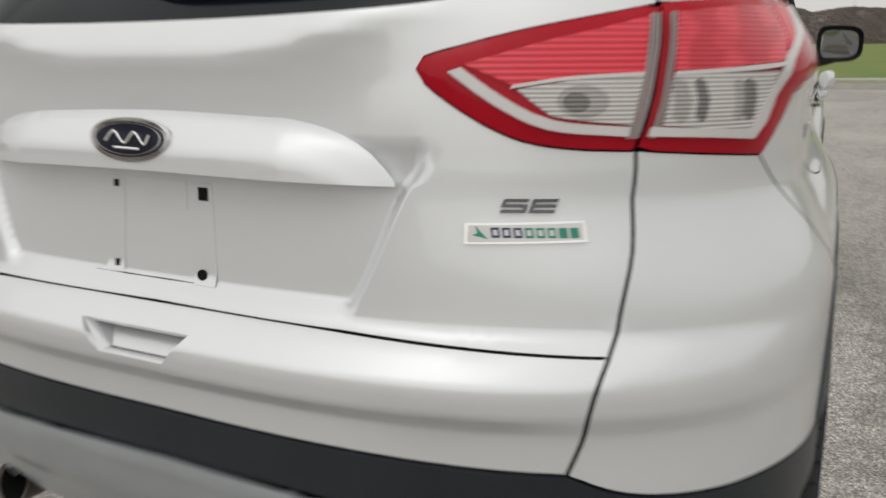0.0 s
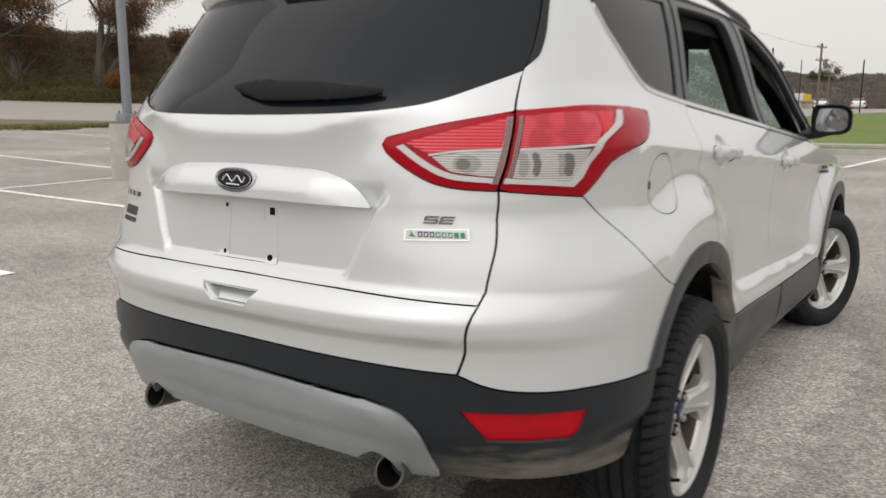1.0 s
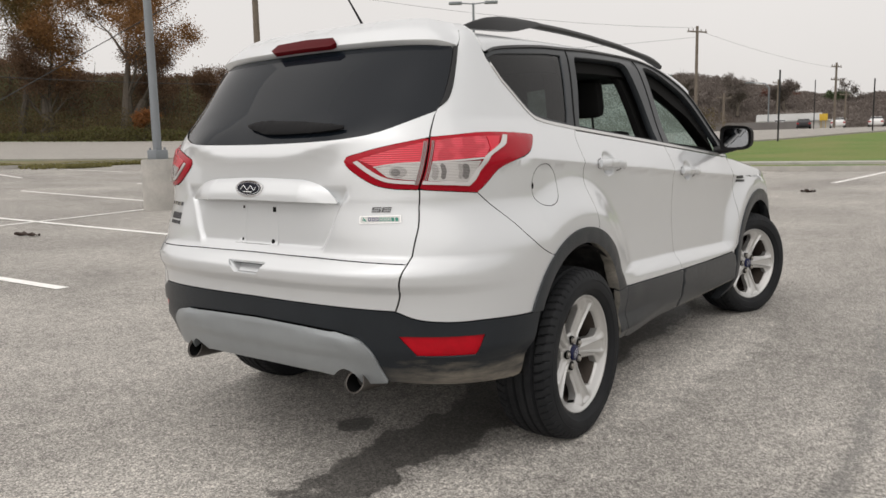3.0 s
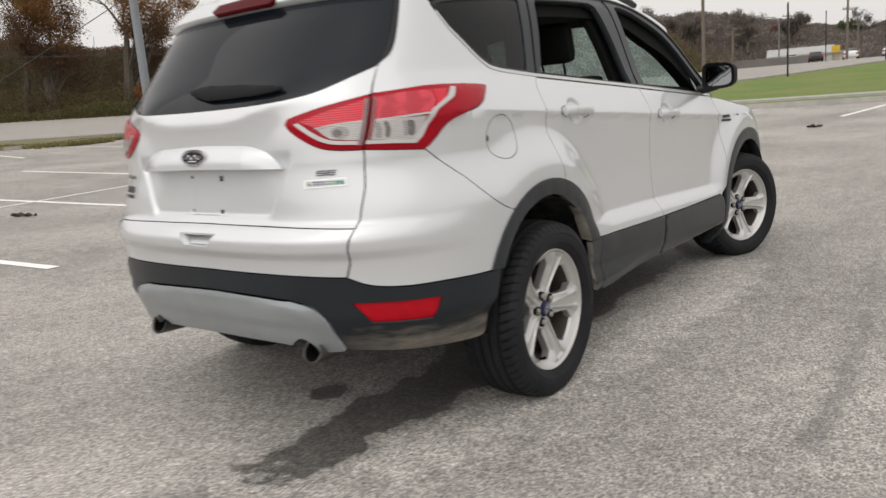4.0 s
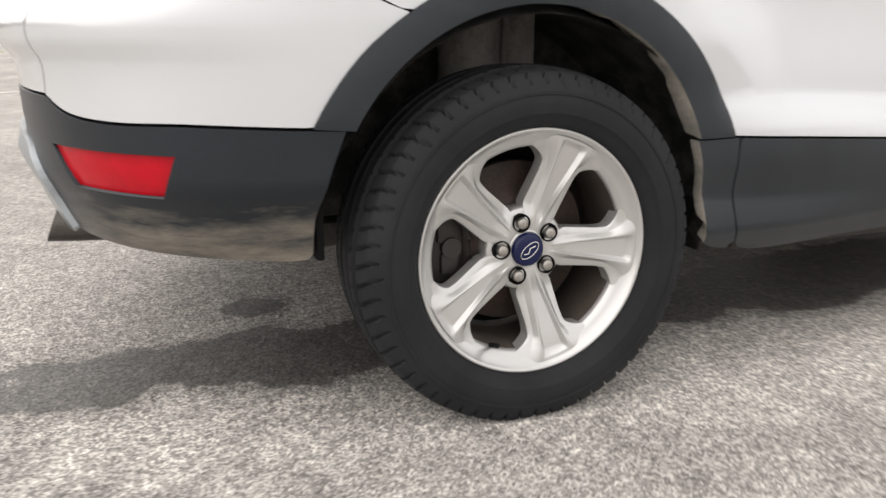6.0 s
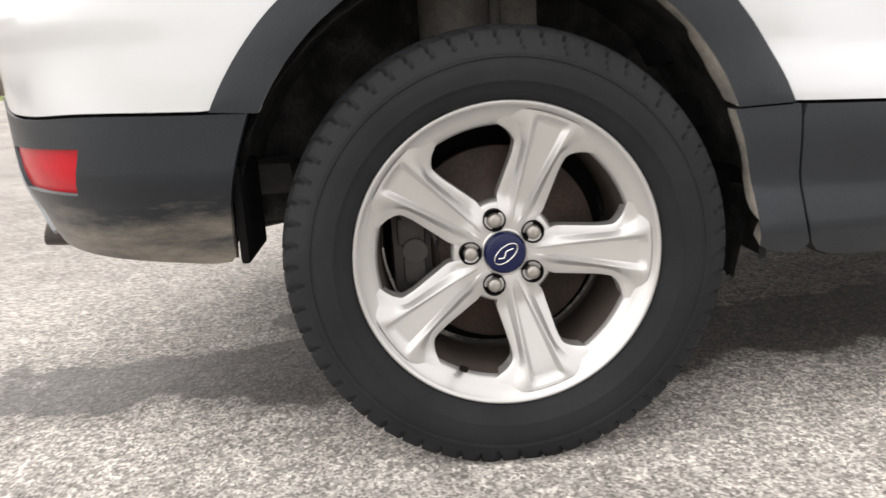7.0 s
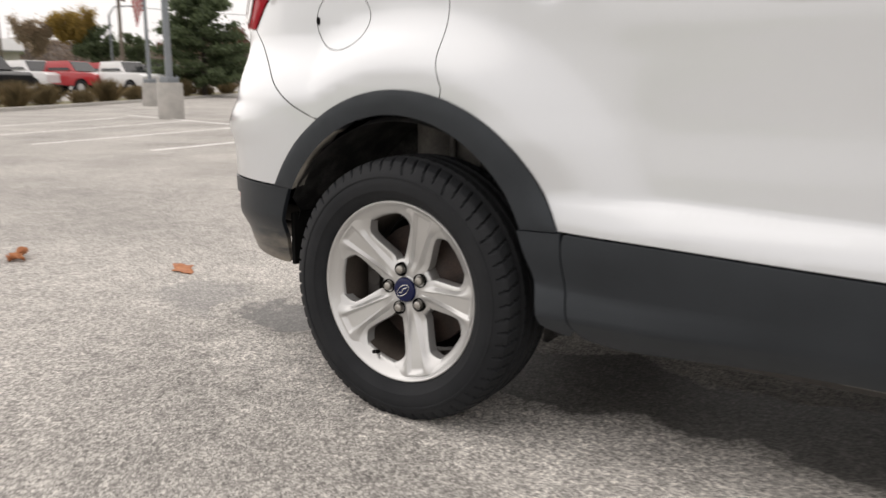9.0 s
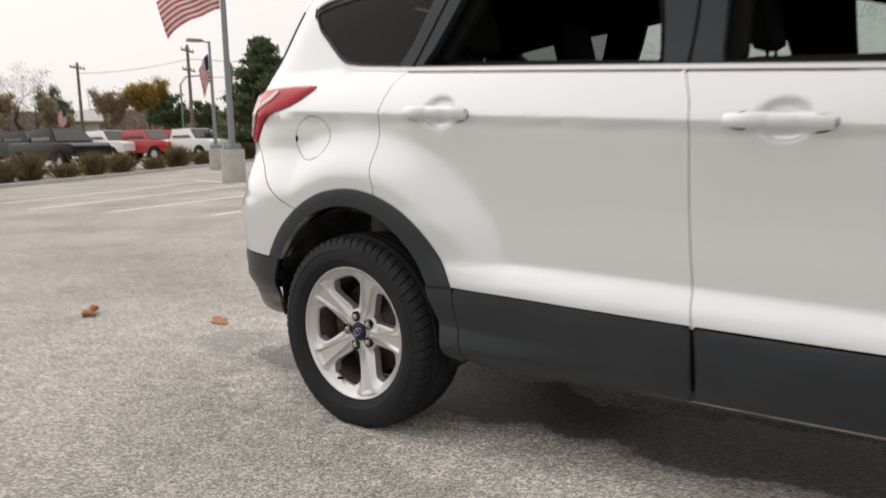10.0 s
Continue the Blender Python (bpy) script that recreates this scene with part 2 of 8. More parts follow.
WHITE_LENS = material("white light guide", (0.54, 0.52, 0.52), 0.2, 0, vary=0.02, fine=200, coat=1.0)
SEAT = material("charcoal seat cloth", (0.008, 0.008, 0.0085), 0.9, 0, vary=0.1, fine=400, bump=0.001)
EMBLEM_BLUE = material("dark blue enamel", (0.005, 0.009, 0.055), 0.25, 0, vary=0.03, fine=200, coat=0.15, Specular_IOR_Level=0.3)
EMBLEM_DARK = material("near-black blue enamel", (0.004, 0.006, 0.018), 0.25, 0, vary=0.03, fine=200, coat=0.1, Specular_IOR_Level=0.3)
NUT = material("dull nut steel", (0.42, 0.40, 0.37), 0.35, 0.8, vary=0.1, scale=60, fine=300)
WIPER = material("matt black wiper plastic", (0.006, 0.006, 0.007), 0.7, 0, vary=0.08, fine=200, Specular_IOR_Level=0.2)
BADGE_GREEN = material("green badge print", (0.02, 0.22, 0.16), 0.4, 0)
BADGE_NAVY = material("navy badge print", (0.02, 0.03, 0.12), 0.4, 0)
STICKER = material("dark grey sticker print", (0.05, 0.05, 0.055), 0.5, 0)
TINTED = glass("dark tinted glass", (0.17, 0.19, 0.185), solid=0.22)
REAR_GLASS = glass("dark privacy glass", (0.012, 0.013, 0.015), solid=0.84, ior=1.38, body=(0.0095, 0.0130, 0.0185))
CLEAR = glass("green tinted wet glass", (0.50, 0.57, 0.54), solid=0.42, body=(0.25, 0.32, 0.295), drops=0.85)
MIRROR = material("mirror glass", (0.29, 0.30, 0.315), 0.03, 1.0, vary=0.01)


def ribbed(name, a, b_, freq, rough=0.15, metal=0.0, dark=None, blot=14.0):
    """A lens moulded with level ribs."""
    m = material(name, a, rough, metal, vary=0.03, fine=200, coat=0.4)
    n, link = m.node_tree.nodes, m.node_tree.links.new
    at, w, bp, mx = n.new("ShaderNodeTexCoord"), n.new("ShaderNodeTexWave"), n.new("ShaderNodeBump"), n.new("ShaderNodeMixRGB")
    w.bands_direction, w.inputs["Scale"].default_value, w.inputs["Distortion"].default_value = "Z", freq, 0.15
    link(at.outputs["Object"], w.inputs["Vector"])
    link(w.outputs["Fac"], bp.inputs["Height"])
    bp.inputs["Strength"].default_value, bp.inputs["Distance"].default_value = 0.5, 0.002
    p = n["Principled BSDF"]
    link(bp.outputs[0], p.inputs["Normal"])
    mx.inputs[1].default_value, mx.inputs[2].default_value = (*a, 1), (*b_, 1)
    link(w.outputs["Fac"], mx.inputs[0])
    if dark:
        # noise blotches put the shade of deeper chambers into the lens colour
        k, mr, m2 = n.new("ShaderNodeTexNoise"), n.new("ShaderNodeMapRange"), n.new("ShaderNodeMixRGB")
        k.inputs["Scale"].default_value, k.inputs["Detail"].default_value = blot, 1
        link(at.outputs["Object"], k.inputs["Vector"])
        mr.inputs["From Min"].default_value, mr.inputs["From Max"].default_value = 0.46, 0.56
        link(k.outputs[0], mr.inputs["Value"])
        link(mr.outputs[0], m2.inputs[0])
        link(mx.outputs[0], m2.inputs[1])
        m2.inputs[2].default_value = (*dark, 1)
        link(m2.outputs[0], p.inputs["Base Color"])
    else:
        link(mx.outputs[0], p.inputs["Base Color"])
    return m


RED_RIBS = ribbed("ribbed red lens", (0.82, 0.026, 0.060), (0.46, 0.008, 0.024), 45)
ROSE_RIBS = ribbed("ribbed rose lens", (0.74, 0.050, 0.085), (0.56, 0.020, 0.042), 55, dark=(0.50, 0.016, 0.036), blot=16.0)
LENS_END = material("milky lens edge", (0.30, 0.26, 0.26), 0.25, 0, vary=0.05, fine=200, coat=0.5)
CLEAR_RIBS = ribbed("ribbed clear lens", (0.64, 0.62, 0.61), (0.30, 0.285, 0.28), 62)
# darker copies of the clear lens, to paint the bulb chambers' depth
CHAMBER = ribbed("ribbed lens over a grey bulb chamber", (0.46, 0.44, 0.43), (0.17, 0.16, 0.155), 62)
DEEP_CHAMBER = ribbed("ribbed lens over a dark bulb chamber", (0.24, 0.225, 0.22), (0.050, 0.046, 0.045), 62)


def muddy():
    """Moulded plastic with dried mud along its lower right edge."""
    m = material("dark grey plastic with dried mud", (0.0165, 0.0198, 0.0245), 0.34, 0, vary=0.14, scale=5, fine=420, bump=0.0006, Specular_IOR_Level=0.34, Specular_Tint=(0.92, 0.97, 1.0, 1))
    n, link = m.node_tree.nodes, m.node_tree.links.new
    p = n["Principled BSDF"]
    old = p.inputs["Base Color"].links[0].from_socket
    at, xyz, st, ns = n.new("ShaderNodeTexCoord"), n.new("ShaderNodeSeparateXYZ"), n.new("ShaderNodeMapping"), n.new("ShaderNodeTexNoise")
    link(at.outputs["Object"], xyz.inputs[0])
    link(at.outputs["Object"], st.inputs["Vector"])
    st.inputs["Scale"].default_value = (5, 5, 26)
    ns.inputs["Scale"].default_value, ns.inputs["Detail"].default_value, ns.inputs["Roughness"].default_value = 1.3, 7, 0.72
    link(st.outputs[0], ns.inputs["Vector"])

    def calc(op, a, b, c=None):
        k = n.new("ShaderNodeMath")
        k.operation = op
        for i, v in enumerate((a, b, c)):
            if v is None:
                continue
            if isinstance(v, (int, float)):
                k.inputs[i].default_value = v
            else:
                link(v, k.inputs[i])
        return k.outputs[0]

    low = calc("MULTIPLY_ADD", xyz.outputs[2], -17.0, 17.0 * 0.421)
    way = n.new("ShaderNodeMapRange")
    way.inputs["From Min"].default_value, way.inputs["From Max"].default_value = 0.46, 0.70
    link(xyz.outputs[0], way.inputs["Value"])
    f = calc("MULTIPLY_ADD", calc("SUBTRACT", ns.outputs[0], 0.5), 4.2, low)
    fac = n.new("ShaderNodeMapRange")
    fac.inputs["From Min"].default_value, fac.inputs["From Max"].default_value, fac.inputs["To Max"].default_value = -0.5, 1.6, 0.80
    link(f, fac.inputs["Value"])
    mx = n.new("ShaderNodeMixRGB")
    link(calc("MULTIPLY", fac.outputs[0], way.outputs[0]), mx.inputs[0])
    link(old, mx.inputs[1])
    mx.inputs[2].default_value = (0.30, 0.265, 0.215, 1)
    link(mx.outputs[0], p.inputs["Base Color"])
    return m


MUDDY = muddy()
STONES = dict(dark=(0.178, 0.168, 0.156), light=(0.652, 0.621, 0.576), stone=195.0, patch=0.38)
LOT = asphalt("worn parking lot asphalt", **STONES)
WET = asphalt("worn asphalt soaked with water", soak=0.67, ragged=0.08, **STONES)
# lighter asphalt: partly pale dust, partly painted brightness against the car's shade
PALE = asphalt("worn asphalt, dusty and lightened against shade", soak=-0.46, **STONES)
PALE_FAINT = asphalt("worn asphalt slightly lightened against shade", soak=-0.12, **STONES)
DAMP = asphalt("worn asphalt with a faint damp trail", soak=0.38, **STONES)
ROADWAY = asphalt("grey road surface", (0.26, 0.245, 0.225), (0.47, 0.445, 0.41), patch=0.1)
LINE_PAINT = material("worn white road paint", (0.86, 0.85, 0.83), 0.8, 0, vary=0.08, scale=9, fine=90, second=(0.52, 0.50, 0.48), mixat=0.66)
CONCRETE = material("weathered concrete", (0.42, 0.40, 0.375), 0.9, 0, vary=0.08, scale=4, fine=60, bump=0.003, second=(0.33, 0.32, 0.30))
GRASS = material("autumn grass", (0.100, 0.178, 0.024), 0.95, 0, vary=0.2, scale=0.35, fine=40, bump=0.03, second=(0.175, 0.19, 0.052))
SOIL = material("brown undergrowth", (0.07, 0.055, 0.032), 0.95, 0, vary=0.2, scale=0.3, fine=8, second=(0.10, 0.10, 0.04))
POLE = material("painted grey pole steel", (0.22, 0.24, 0.26), 0.5, 0.3, vary=0.05, scale=3)
# timber colour greyed and lightened to stand in for distance haze
WOOD = material("weathered pole timber, paled for haze", (0.165, 0.138, 0.112), 0.9, 0, vary=0.12, scale=3, fine=30)

# ---- helpers for meshes ----
def mesh_object(name, verts, faces, mat, smooth=True, normals=None):
    me = bpy.data.meshes.new(name)
    me.from_pydata([tuple(map(float, v)) for v in verts], [], [tuple(map(int, f)) for f in faces])
    me.update()
    if smooth:
        me.polygons.foreach_set("use_smooth", np.ones(len(me.polygons), bool))
    if normals is not None:
        me.normals_split_custom_set([tuple(map(float, v)) for v in normals])
    me.materials.append(mat)
    return new(name, me)


def part(name, bm, mat, parent=None, label="", smooth=True, sharp=40):
    """Links a bmesh as one mesh under a thing or a part."""
    me = bpy.data.meshes.new(name)
    bmesh.ops.recalc_face_normals(bm, faces=bm.faces)
    bm.to_mesh(me)
    bm.free()
    me.materials.append(mat)
    if smooth:
        me.polygons.foreach_set("use_smooth", np.ones(len(me.polygons), bool))
        me.set_sharp_from_angle(angle=radians(sharp))
    ob = new(name, me)
    ob.parent = parent
    return tagged(ob, label=label)


def thing(name, label, category, group="", kind="", at=None):
    ob = new(name)
    ob.empty_display_size = 0.1
    if at is not None:
        ob.matrix_basis = at
    return tagged(ob, label, category, group, kind)


def box(bm, x0, x1, y0, y1, z0, z1, bevel=0.0, m=None):
    made = bmesh.ops.create_cube(bm, size=1.0, matrix=Matrix.LocRotScale(((x0 + x1) / 2, (y0 + y1) / 2, (z0 + z1) / 2), None, (x1 - x0, y1 - y0, z1 - z0)))
    vs = made["verts"]
    if bevel:
        es = {e for v in vs for e in v.link_edges}
        out = bmesh.ops.bevel(bm, geom=list(es), offset=bevel, segments=2, affect="EDGES", profile=0.6)
        vs = out["verts"]
        vs = list({v for f in out["faces"] for v in f.verts} | {v for v in vs if v.is_valid})
    if m is not None:
        bmesh.ops.transform(bm, matrix=m, verts=[v for v in vs if v.is_valid])
    return vs


def cyl(bm, a, b, r0, r1=None, n=16, caps=True):
    a, b = Vector(a), Vector(b)
    d = b - a
    m = Matrix.Translation((a + b) / 2) @ d.to_track_quat("Z", "Y").to_matrix().to_4x4()
    return bmesh.ops.create_cone(bm, cap_ends=caps, segments=n, radius1=r0, radius2=r0 if r1 is None else r1, depth=d.length, matrix=m)["verts"]


def spin(profile, n, r_of=None, axis="x"):
    """Verts and faces of a profile of (along, radius) turned about the x axis."""
    verts, faces, k = [], [], len(profile)
    for i in range(n):
        a = 2 * math.pi * i / n
        for x, r in profile:
            rr = r_of(x, r, a) if r_of else r
            verts.append((x, rr * math.cos(a), rr * math.sin(a)))
    for i in range(n):
        for j in range(k - 1):
            p, q = i * k + j, ((i + 1) % n) * k + j
            faces.append((p, p + 1, q + 1, q))
    return verts, faces


def tube(bm, pts, r, n=8):
    """A round bar along some points."""
    pts = [Vector(p) for p in pts]
    rings = []
    for i, p in enumerate(pts):
        d = (pts[min(i + 1, len(pts) - 1)] - pts[max(i - 1, 0)]).normalized()
        q = d.to_track_quat("Z", "Y")
        rr = r[i] if isinstance(r, (list, tuple)) else r
        rings.append([bm.verts.new(p + q @ Vector((rr * math.cos(a), rr * math.sin(a), 0))) for a in (2 * math.pi * k / n for k in range(n))])
    for a, b in zip(rings, rings[1:]):
        for k in range(n):
            bm.faces.new((a[k], a[(k + 1) % n], b[(k + 1) % n], b[k]))
    bm.faces.new(list(reversed(rings[0])))
    bm.faces.new(rings[-1])


def bend(points, closed=False, gap=0.02):
    """A smooth line through points, in short steps."""
    p = [np.array(v, float) for v in points]
    out, n = [], len(p)
    for i in range(n if closed else n - 1):
        a, b = p[i], p[(i + 1) % n]
        pa = p[i - 1] if (i or closed) else a * 2 - b
        pb = p[(i + 2) % n] if (closed or i + 2 < n) else b * 2 - a
        k = max(1, int(round(np.linalg.norm(b - a) / gap)))
        for t in np.arange(k) / k:
            out.append(0.5 * (2 * a + (b - pa) * t + (2 * pa - 5 * a + 4 * b - pb) * t**2 + (3 * a - pa - 3 * b + pb) * t**3))
    if not closed:
        out.append(p[-1])
    return [tuple(v) for v in out]


def straight(points, gap=0.02, closed=True):
    p = [np.array(v, float) for v in points]
    out = []
    for a, b in zip(p, p[1:] + p[:1]) if closed else zip(p, p[1:]):
        k = max(1, int(round(np.linalg.norm(b - a) / gap)))
        out += [tuple(a + (b - a) * t) for t in np.arange(k) / k]
    return out


# ---- the ground: level under the car, rising gently all round ----
def ground_z(x, y):
    y = np.asarray(y, float)
    r = np.hypot(x, y - 2.3)
    t = np.clip((y + 6) / 8, 0, 1)
    ahead = t * t * (3 - 2 * t)
    a, b, c = np.maximum(0, r - 2.2), np.clip(r - 25, 0, 60), np.clip(r - 12, 0, 90)
    far_ = np.clip((y - 38) / 25, 0, 1)
    return 0.005 + ahead * (0.028 * a * a / (a + 1.0) + 0.014 * b * b / (b + 8.0) - 0.0195 * far_ * far_ * (3 - 2 * far_) * np.clip(r - 46, 0, 200)) + (1 - ahead) * (0.012 * c * c / (c + 6.0) + 0.010 * np.clip(r - 28, 0, 60) ** 2 / (np.clip(r - 28, 0, 60) + 6.0))


def inside(pts, poly):
    """Which of the points lie in a polygon."""
    pts, poly = np.asarray(pts, float), np.asarray(poly, float)
    x, y = pts[:, 0], pts[:, 1]
    hit = np.zeros(len(pts), bool)
    for (x0, y0), (x1, y1) in zip(poly, np.roll(poly, -1, 0)):
        if y0 != y1:
            hit ^= ((y0 > y) != (y1 > y)) & (x < (x1 - x0) * (y - y0) / (y1 - y0) + x0)
    return hit


def fill(outline, grid, holes=(), extra=()):
    """Triangles of a flat outline with points inside, counterclockwise."""
    from mathutils.geometry import delaunay_2d_cdt
    outline = [tuple(map(float, p)) for p in outline]
    rings = [outline] + [[tuple(map(float, p)) for p in hole] for hole in holes]
    verts, edges = [], []
    for ring in rings:
        k = len(verts)
        verts += ring
        edges += [(k + i, k + (i + 1) % len(ring)) for i in range(len(ring))]
    if len(extra):
        e_ = np.array(extra, float)
        near = np.linalg.norm(e_[:, None] - np.array(verts)[None], axis=-1).min(1)
        verts += [tuple(p) for p in e_[inside(e_, outline) & (near > 0.004)]]
    a = np.array(outline)
    (x0, y0), (x1, y1) = a.min(0), a.max(0)
    gx, gy = np.meshgrid(np.arange(x0 + grid / 2, x1, grid), np.arange(y0 + grid / 2, y1, grid * 0.9))
    gx = gx + (np.arange(gx.shape[0]) % 2)[:, None] * grid / 2
    g = np.stack([gx.ravel(), gy.ravel()], 1)
    ok = inside(g, outline)
    for hole in holes:
        ok &= ~inside(g, hole)
    g = g[ok]
    edge = np.array(verts)
    if len(g):
        near = np.full(len(g), 9e9)
        for i in range(0, len(edge), 64):
            near = np.minimum(near, np.linalg.norm(g[:, None] - edge[None, i:i + 64], axis=-1).min(1))
        g = g[near > grid * 0.45]
    pts = [Vector(p) for p in verts] + [Vector(p) for p in g]
    v, e, f, *_ = delaunay_2d_cdt(pts, edges, [], 1, 1e-7)
    v = np.array([tuple(p) for p in v])
    f = np.array([t for t in f if len(t) == 3])
    c = v[f].mean(1)
    keep = inside(c, outline)
    for hole in holes:
        keep &= ~inside(c, hole)
    f = f[keep]
    u, w = v[f[:, 1]] - v[f[:, 0]], v[f[:, 2]] - v[f[:, 0]]
    flip = u[:, 0] * w[:, 1] - u[:, 1] * w[:, 0] < 0
    f[flip] = f[flip][:, ::-1]
    return v, f


def laid(name, outline, mat, lift, grid=1.0, label="", category="", kind="structure", gap=0.5, holes=(), group="", extra=()):
    """A thin sheet that follows the ground."""
    v, f = fill(straight(outline, gap), grid, [straight(h_, gap) for h_ in holes], extra)
    z = ground_z(v[:, 0], v[:, 1]) + lift
    v, f = np.column_stack([v, z]), [tuple(t_) for t_ in f]
    # turned-down edge
    sides = {(t_[k], t_[(k + 1) % 3]) for t_ in f for k in range(3)}
    rim = [(a, b) for a, b in sides if (b, a) not in sides]
    low = {i: len(v) + k for k, i in enumerate(sorted({i for e in rim for i in e}))}
    v = np.concatenate([v, v[list(low)] - [0, 0, 0.2]])
    f += [(b, a, low[a], low[b]) for a, b in rim]
    ob = mesh_object(name, v, f, mat, smooth=False)
    return tagged(ob, label, category, group, kind)


# one sheet of earth and grass to the horizon
_rings = np.concatenate([np.arange(0, 30, 1.5), np.arange(30, 100, 5), [100, 130, 180, 260, 400, 700, 1200]])
_v, _f, _k = [], [], 72
for r_ in _rings:
    for i in range(_k):
        x_, y_ = r_ * math.cos(2 * math.pi * i / _k), 2.3 + r_ * math.sin(2 * math.pi * i / _k)
        _v.append((x_, y_, float(ground_z(x_, y_)) - 0.05))
for j in range(len(_rings) - 1):
    for i in range(_k):
        _f.append((j * _k + i, (j + 1) * _k + i, (j + 1) * _k + (i + 1) % _k, j * _k + (i + 1) % _k))
tagged(mesh_object("ground", _v, _f, GRASS), "grassy earth that reaches out to the horizon", "ground", kind="structure")

LOT_EDGE = [(-50, -6), (-27.0, 11.4), (-26.5, 17.0), (-14, 18.3), (-3, 18.9), (30, 22.0), (40, 0), (12, -10.0), (-8, -22.5), (-22, -31.5), (-60, -55)]
tagged(laid("parking_lot", LOT_EDGE, LOT, 0.0, 1.6, kind="structure", extra=[(x_, y_) for x_ in np.arange(-7.0, 7.2, 0.3) for y_ in np.arange(-5.0, 9.0, 0.3)]), "worn grey asphalt of a parking lot with coarse aggregate", "pavement")


def kerb(line, width=0.16, high=0.13, label="pale concrete kerb along the lot's edge"):
    pts = straight(line, 1.0, closed=False) + [line[-1]]
    bm = bmesh.new()
    rows = []
    for i, p in enumerate(pts):
        d = Vector(pts[min(i + 1, len(pts) - 1)]) - Vector(pts[max(i - 1, 0)])
        n_ = Vector((-d.y, d.x)).normalized()
        z = float(ground_z(*p))
        rows.append([bm.verts.new((p[0] + n_.x * o, p[1] + n_.y * o, z + h_)) for o, h_ in ((0, -0.1), (0, high - 0.02), (0.02, high), (width, high), (width, -0.1))])
    for a, b in zip(rows, rows[1:]):
        for k in range(4):
            bm.faces.new((a[k], a[k + 1], b[k + 1], b[k]))
    ob = part("kerb", bm, CONCRETE, smooth=False)
    return tagged(ob, label, "kerb", kind="structure")


kerb([(-26.5, 17.0), (-27.0, 11.4), (-50, -6)])
kerb([(30, 22.0), (-3, 18.9), (-14, 18.3), (-26.5, 17.0)])
kerb([(12, -10.0), (-8, -22.5), (-22, -31.5), (-60, -55)])

# ---- the car's outer skin: a point for a way s round it from the rear's middle and a height z ----
YC, FRONT, NOSE = 0.66, 3.75, 4.46


def curve(pairs):
    """A smooth function through some (at, value) pairs (monotone cubic)."""
    xs, ys = (np.array(v, float) for v in zip(*pairs))
    d = np.diff(ys) / np.diff(xs)
    m = np.zeros(len(xs))
    for i in range(1, len(xs) - 1):
        m[i] = 0 if d[i - 1] * d[i] <= 0 else 2 * d[i - 1] * d[i] / (d[i - 1] + d[i])
    m[0], m[-1] = d[0], d[-1]

    def f(x):
        x = np.clip(np.asarray(x, float), xs[0], xs[-1])
        i = np.clip(np.searchsorted(xs, x) - 1, 0, len(xs) - 2)
        h = xs[i + 1] - xs[i]
        t = (x - xs[i]) / h
        return ((2 * t**3 - 3 * t**2 + 1) * ys[i] + (t**3 - 2 * t**2 + t) * h * m[i]
                + (3 * t**2 - 2 * t**3) * ys[i + 1] + (t**3 - t**2) * h * m[i + 1])
    return f


def step(a, b, x):
    t = np.clip((np.asarray(x, float) - a) / (b - a), 0, 1)
    return t * t * (3 - 2 * t)


# plan of the rear corner: a superellipse, by its length
_q = np.linspace(0, 1, 3000) ** 1.6 * math.pi / 2
QX, QY = np.sin(_q) ** (2 / 2.8), 1 - np.maximum(np.cos(_q), 0) ** (2 / 2.8)
QS = np.concatenate([[0], np.cumsum(np.hypot(np.diff(QX) * 0.84, np.diff(QY) * 0.6))])
SC = float(QS[-1])

rear_line = curve([(0.26, 0.20), (0.34, 0.130), (0.40, 0.089), (0.455, 0.063), (0.488, 0.044), (0.512, 0.043), (0.53, 0.050), (0.57, 0.044), (0.633, 0.042), (0.66, 0.039), (0.682, 0.034), (0.700, 0.021), (0.717, 0.009),
                   (0.745, 0.005), (0.78, 0.03), (0.81, 0.062), (0.88, 0.069), (1.00, 0.079), (1.06, 0.085), (1.10, 0.081), (1.135, 0.074),
                   (1.16, 0.082), (1.19, 0.098), (1.25, 0.138), (1.35, 0.218), (1.45, 0.298), (1.52, 0.356), (1.56, 0.385), (1.60, 0.44), (1.63, 0.60)])
# the same behind the tail lights, where the ledge under the window runs out
rear_plain = curve([(0.26, 0.17), (0.34, 0.11), (0.40, 0.078), (0.50, 0.048), (0.57, 0.044), (0.633, 0.042), (0.66, 0.039), (0.682, 0.034), (0.700, 0.021), (0.717, 0.009), (0.745, 0.005), (0.78, 0.03), (0.81, 0.062),
                    (0.88, 0.069), (1.00, 0.079), (1.10, 0.089), (1.19, 0.106), (1.25, 0.138), (1.35, 0.218), (1.45, 0.298), (1.52, 0.356), (1.56, 0.385), (1.60, 0.44), (1.63, 0.60)])
quarter_low = curve([(0.26, 0.78), (0.32, 0.815), (0.40, 0.84), (0.55, 0.856), (0.63, 0.864), (0.72, 0.872), (0.79, 0.848), (0.88, 0.828), (1.0, 0.822), (1.2, 0.822)])
door_low = curve([(0.24, 0.74), (0.29, 0.79), (0.34, 0.83), (0.40, 0.852), (0.50, 0.862), (0.545, 0.859), (0.580, 0.845), (0.606, 0.8235), (0.618, 0.8175), (0.66, 0.8160), (0.75, 0.814), (0.9, 0.819), (1.2, 0.824)])
glass_width = curve([(1.0, 0.80), (1.15, 0.770), (1.226, 0.738), (1.49, 0.648), (1.555, 0.617), (1.595, 0.575), (1.62, 0.50), (1.635, 0.40)])


def crease(y):
    return 1.157 - 0.0659 * y


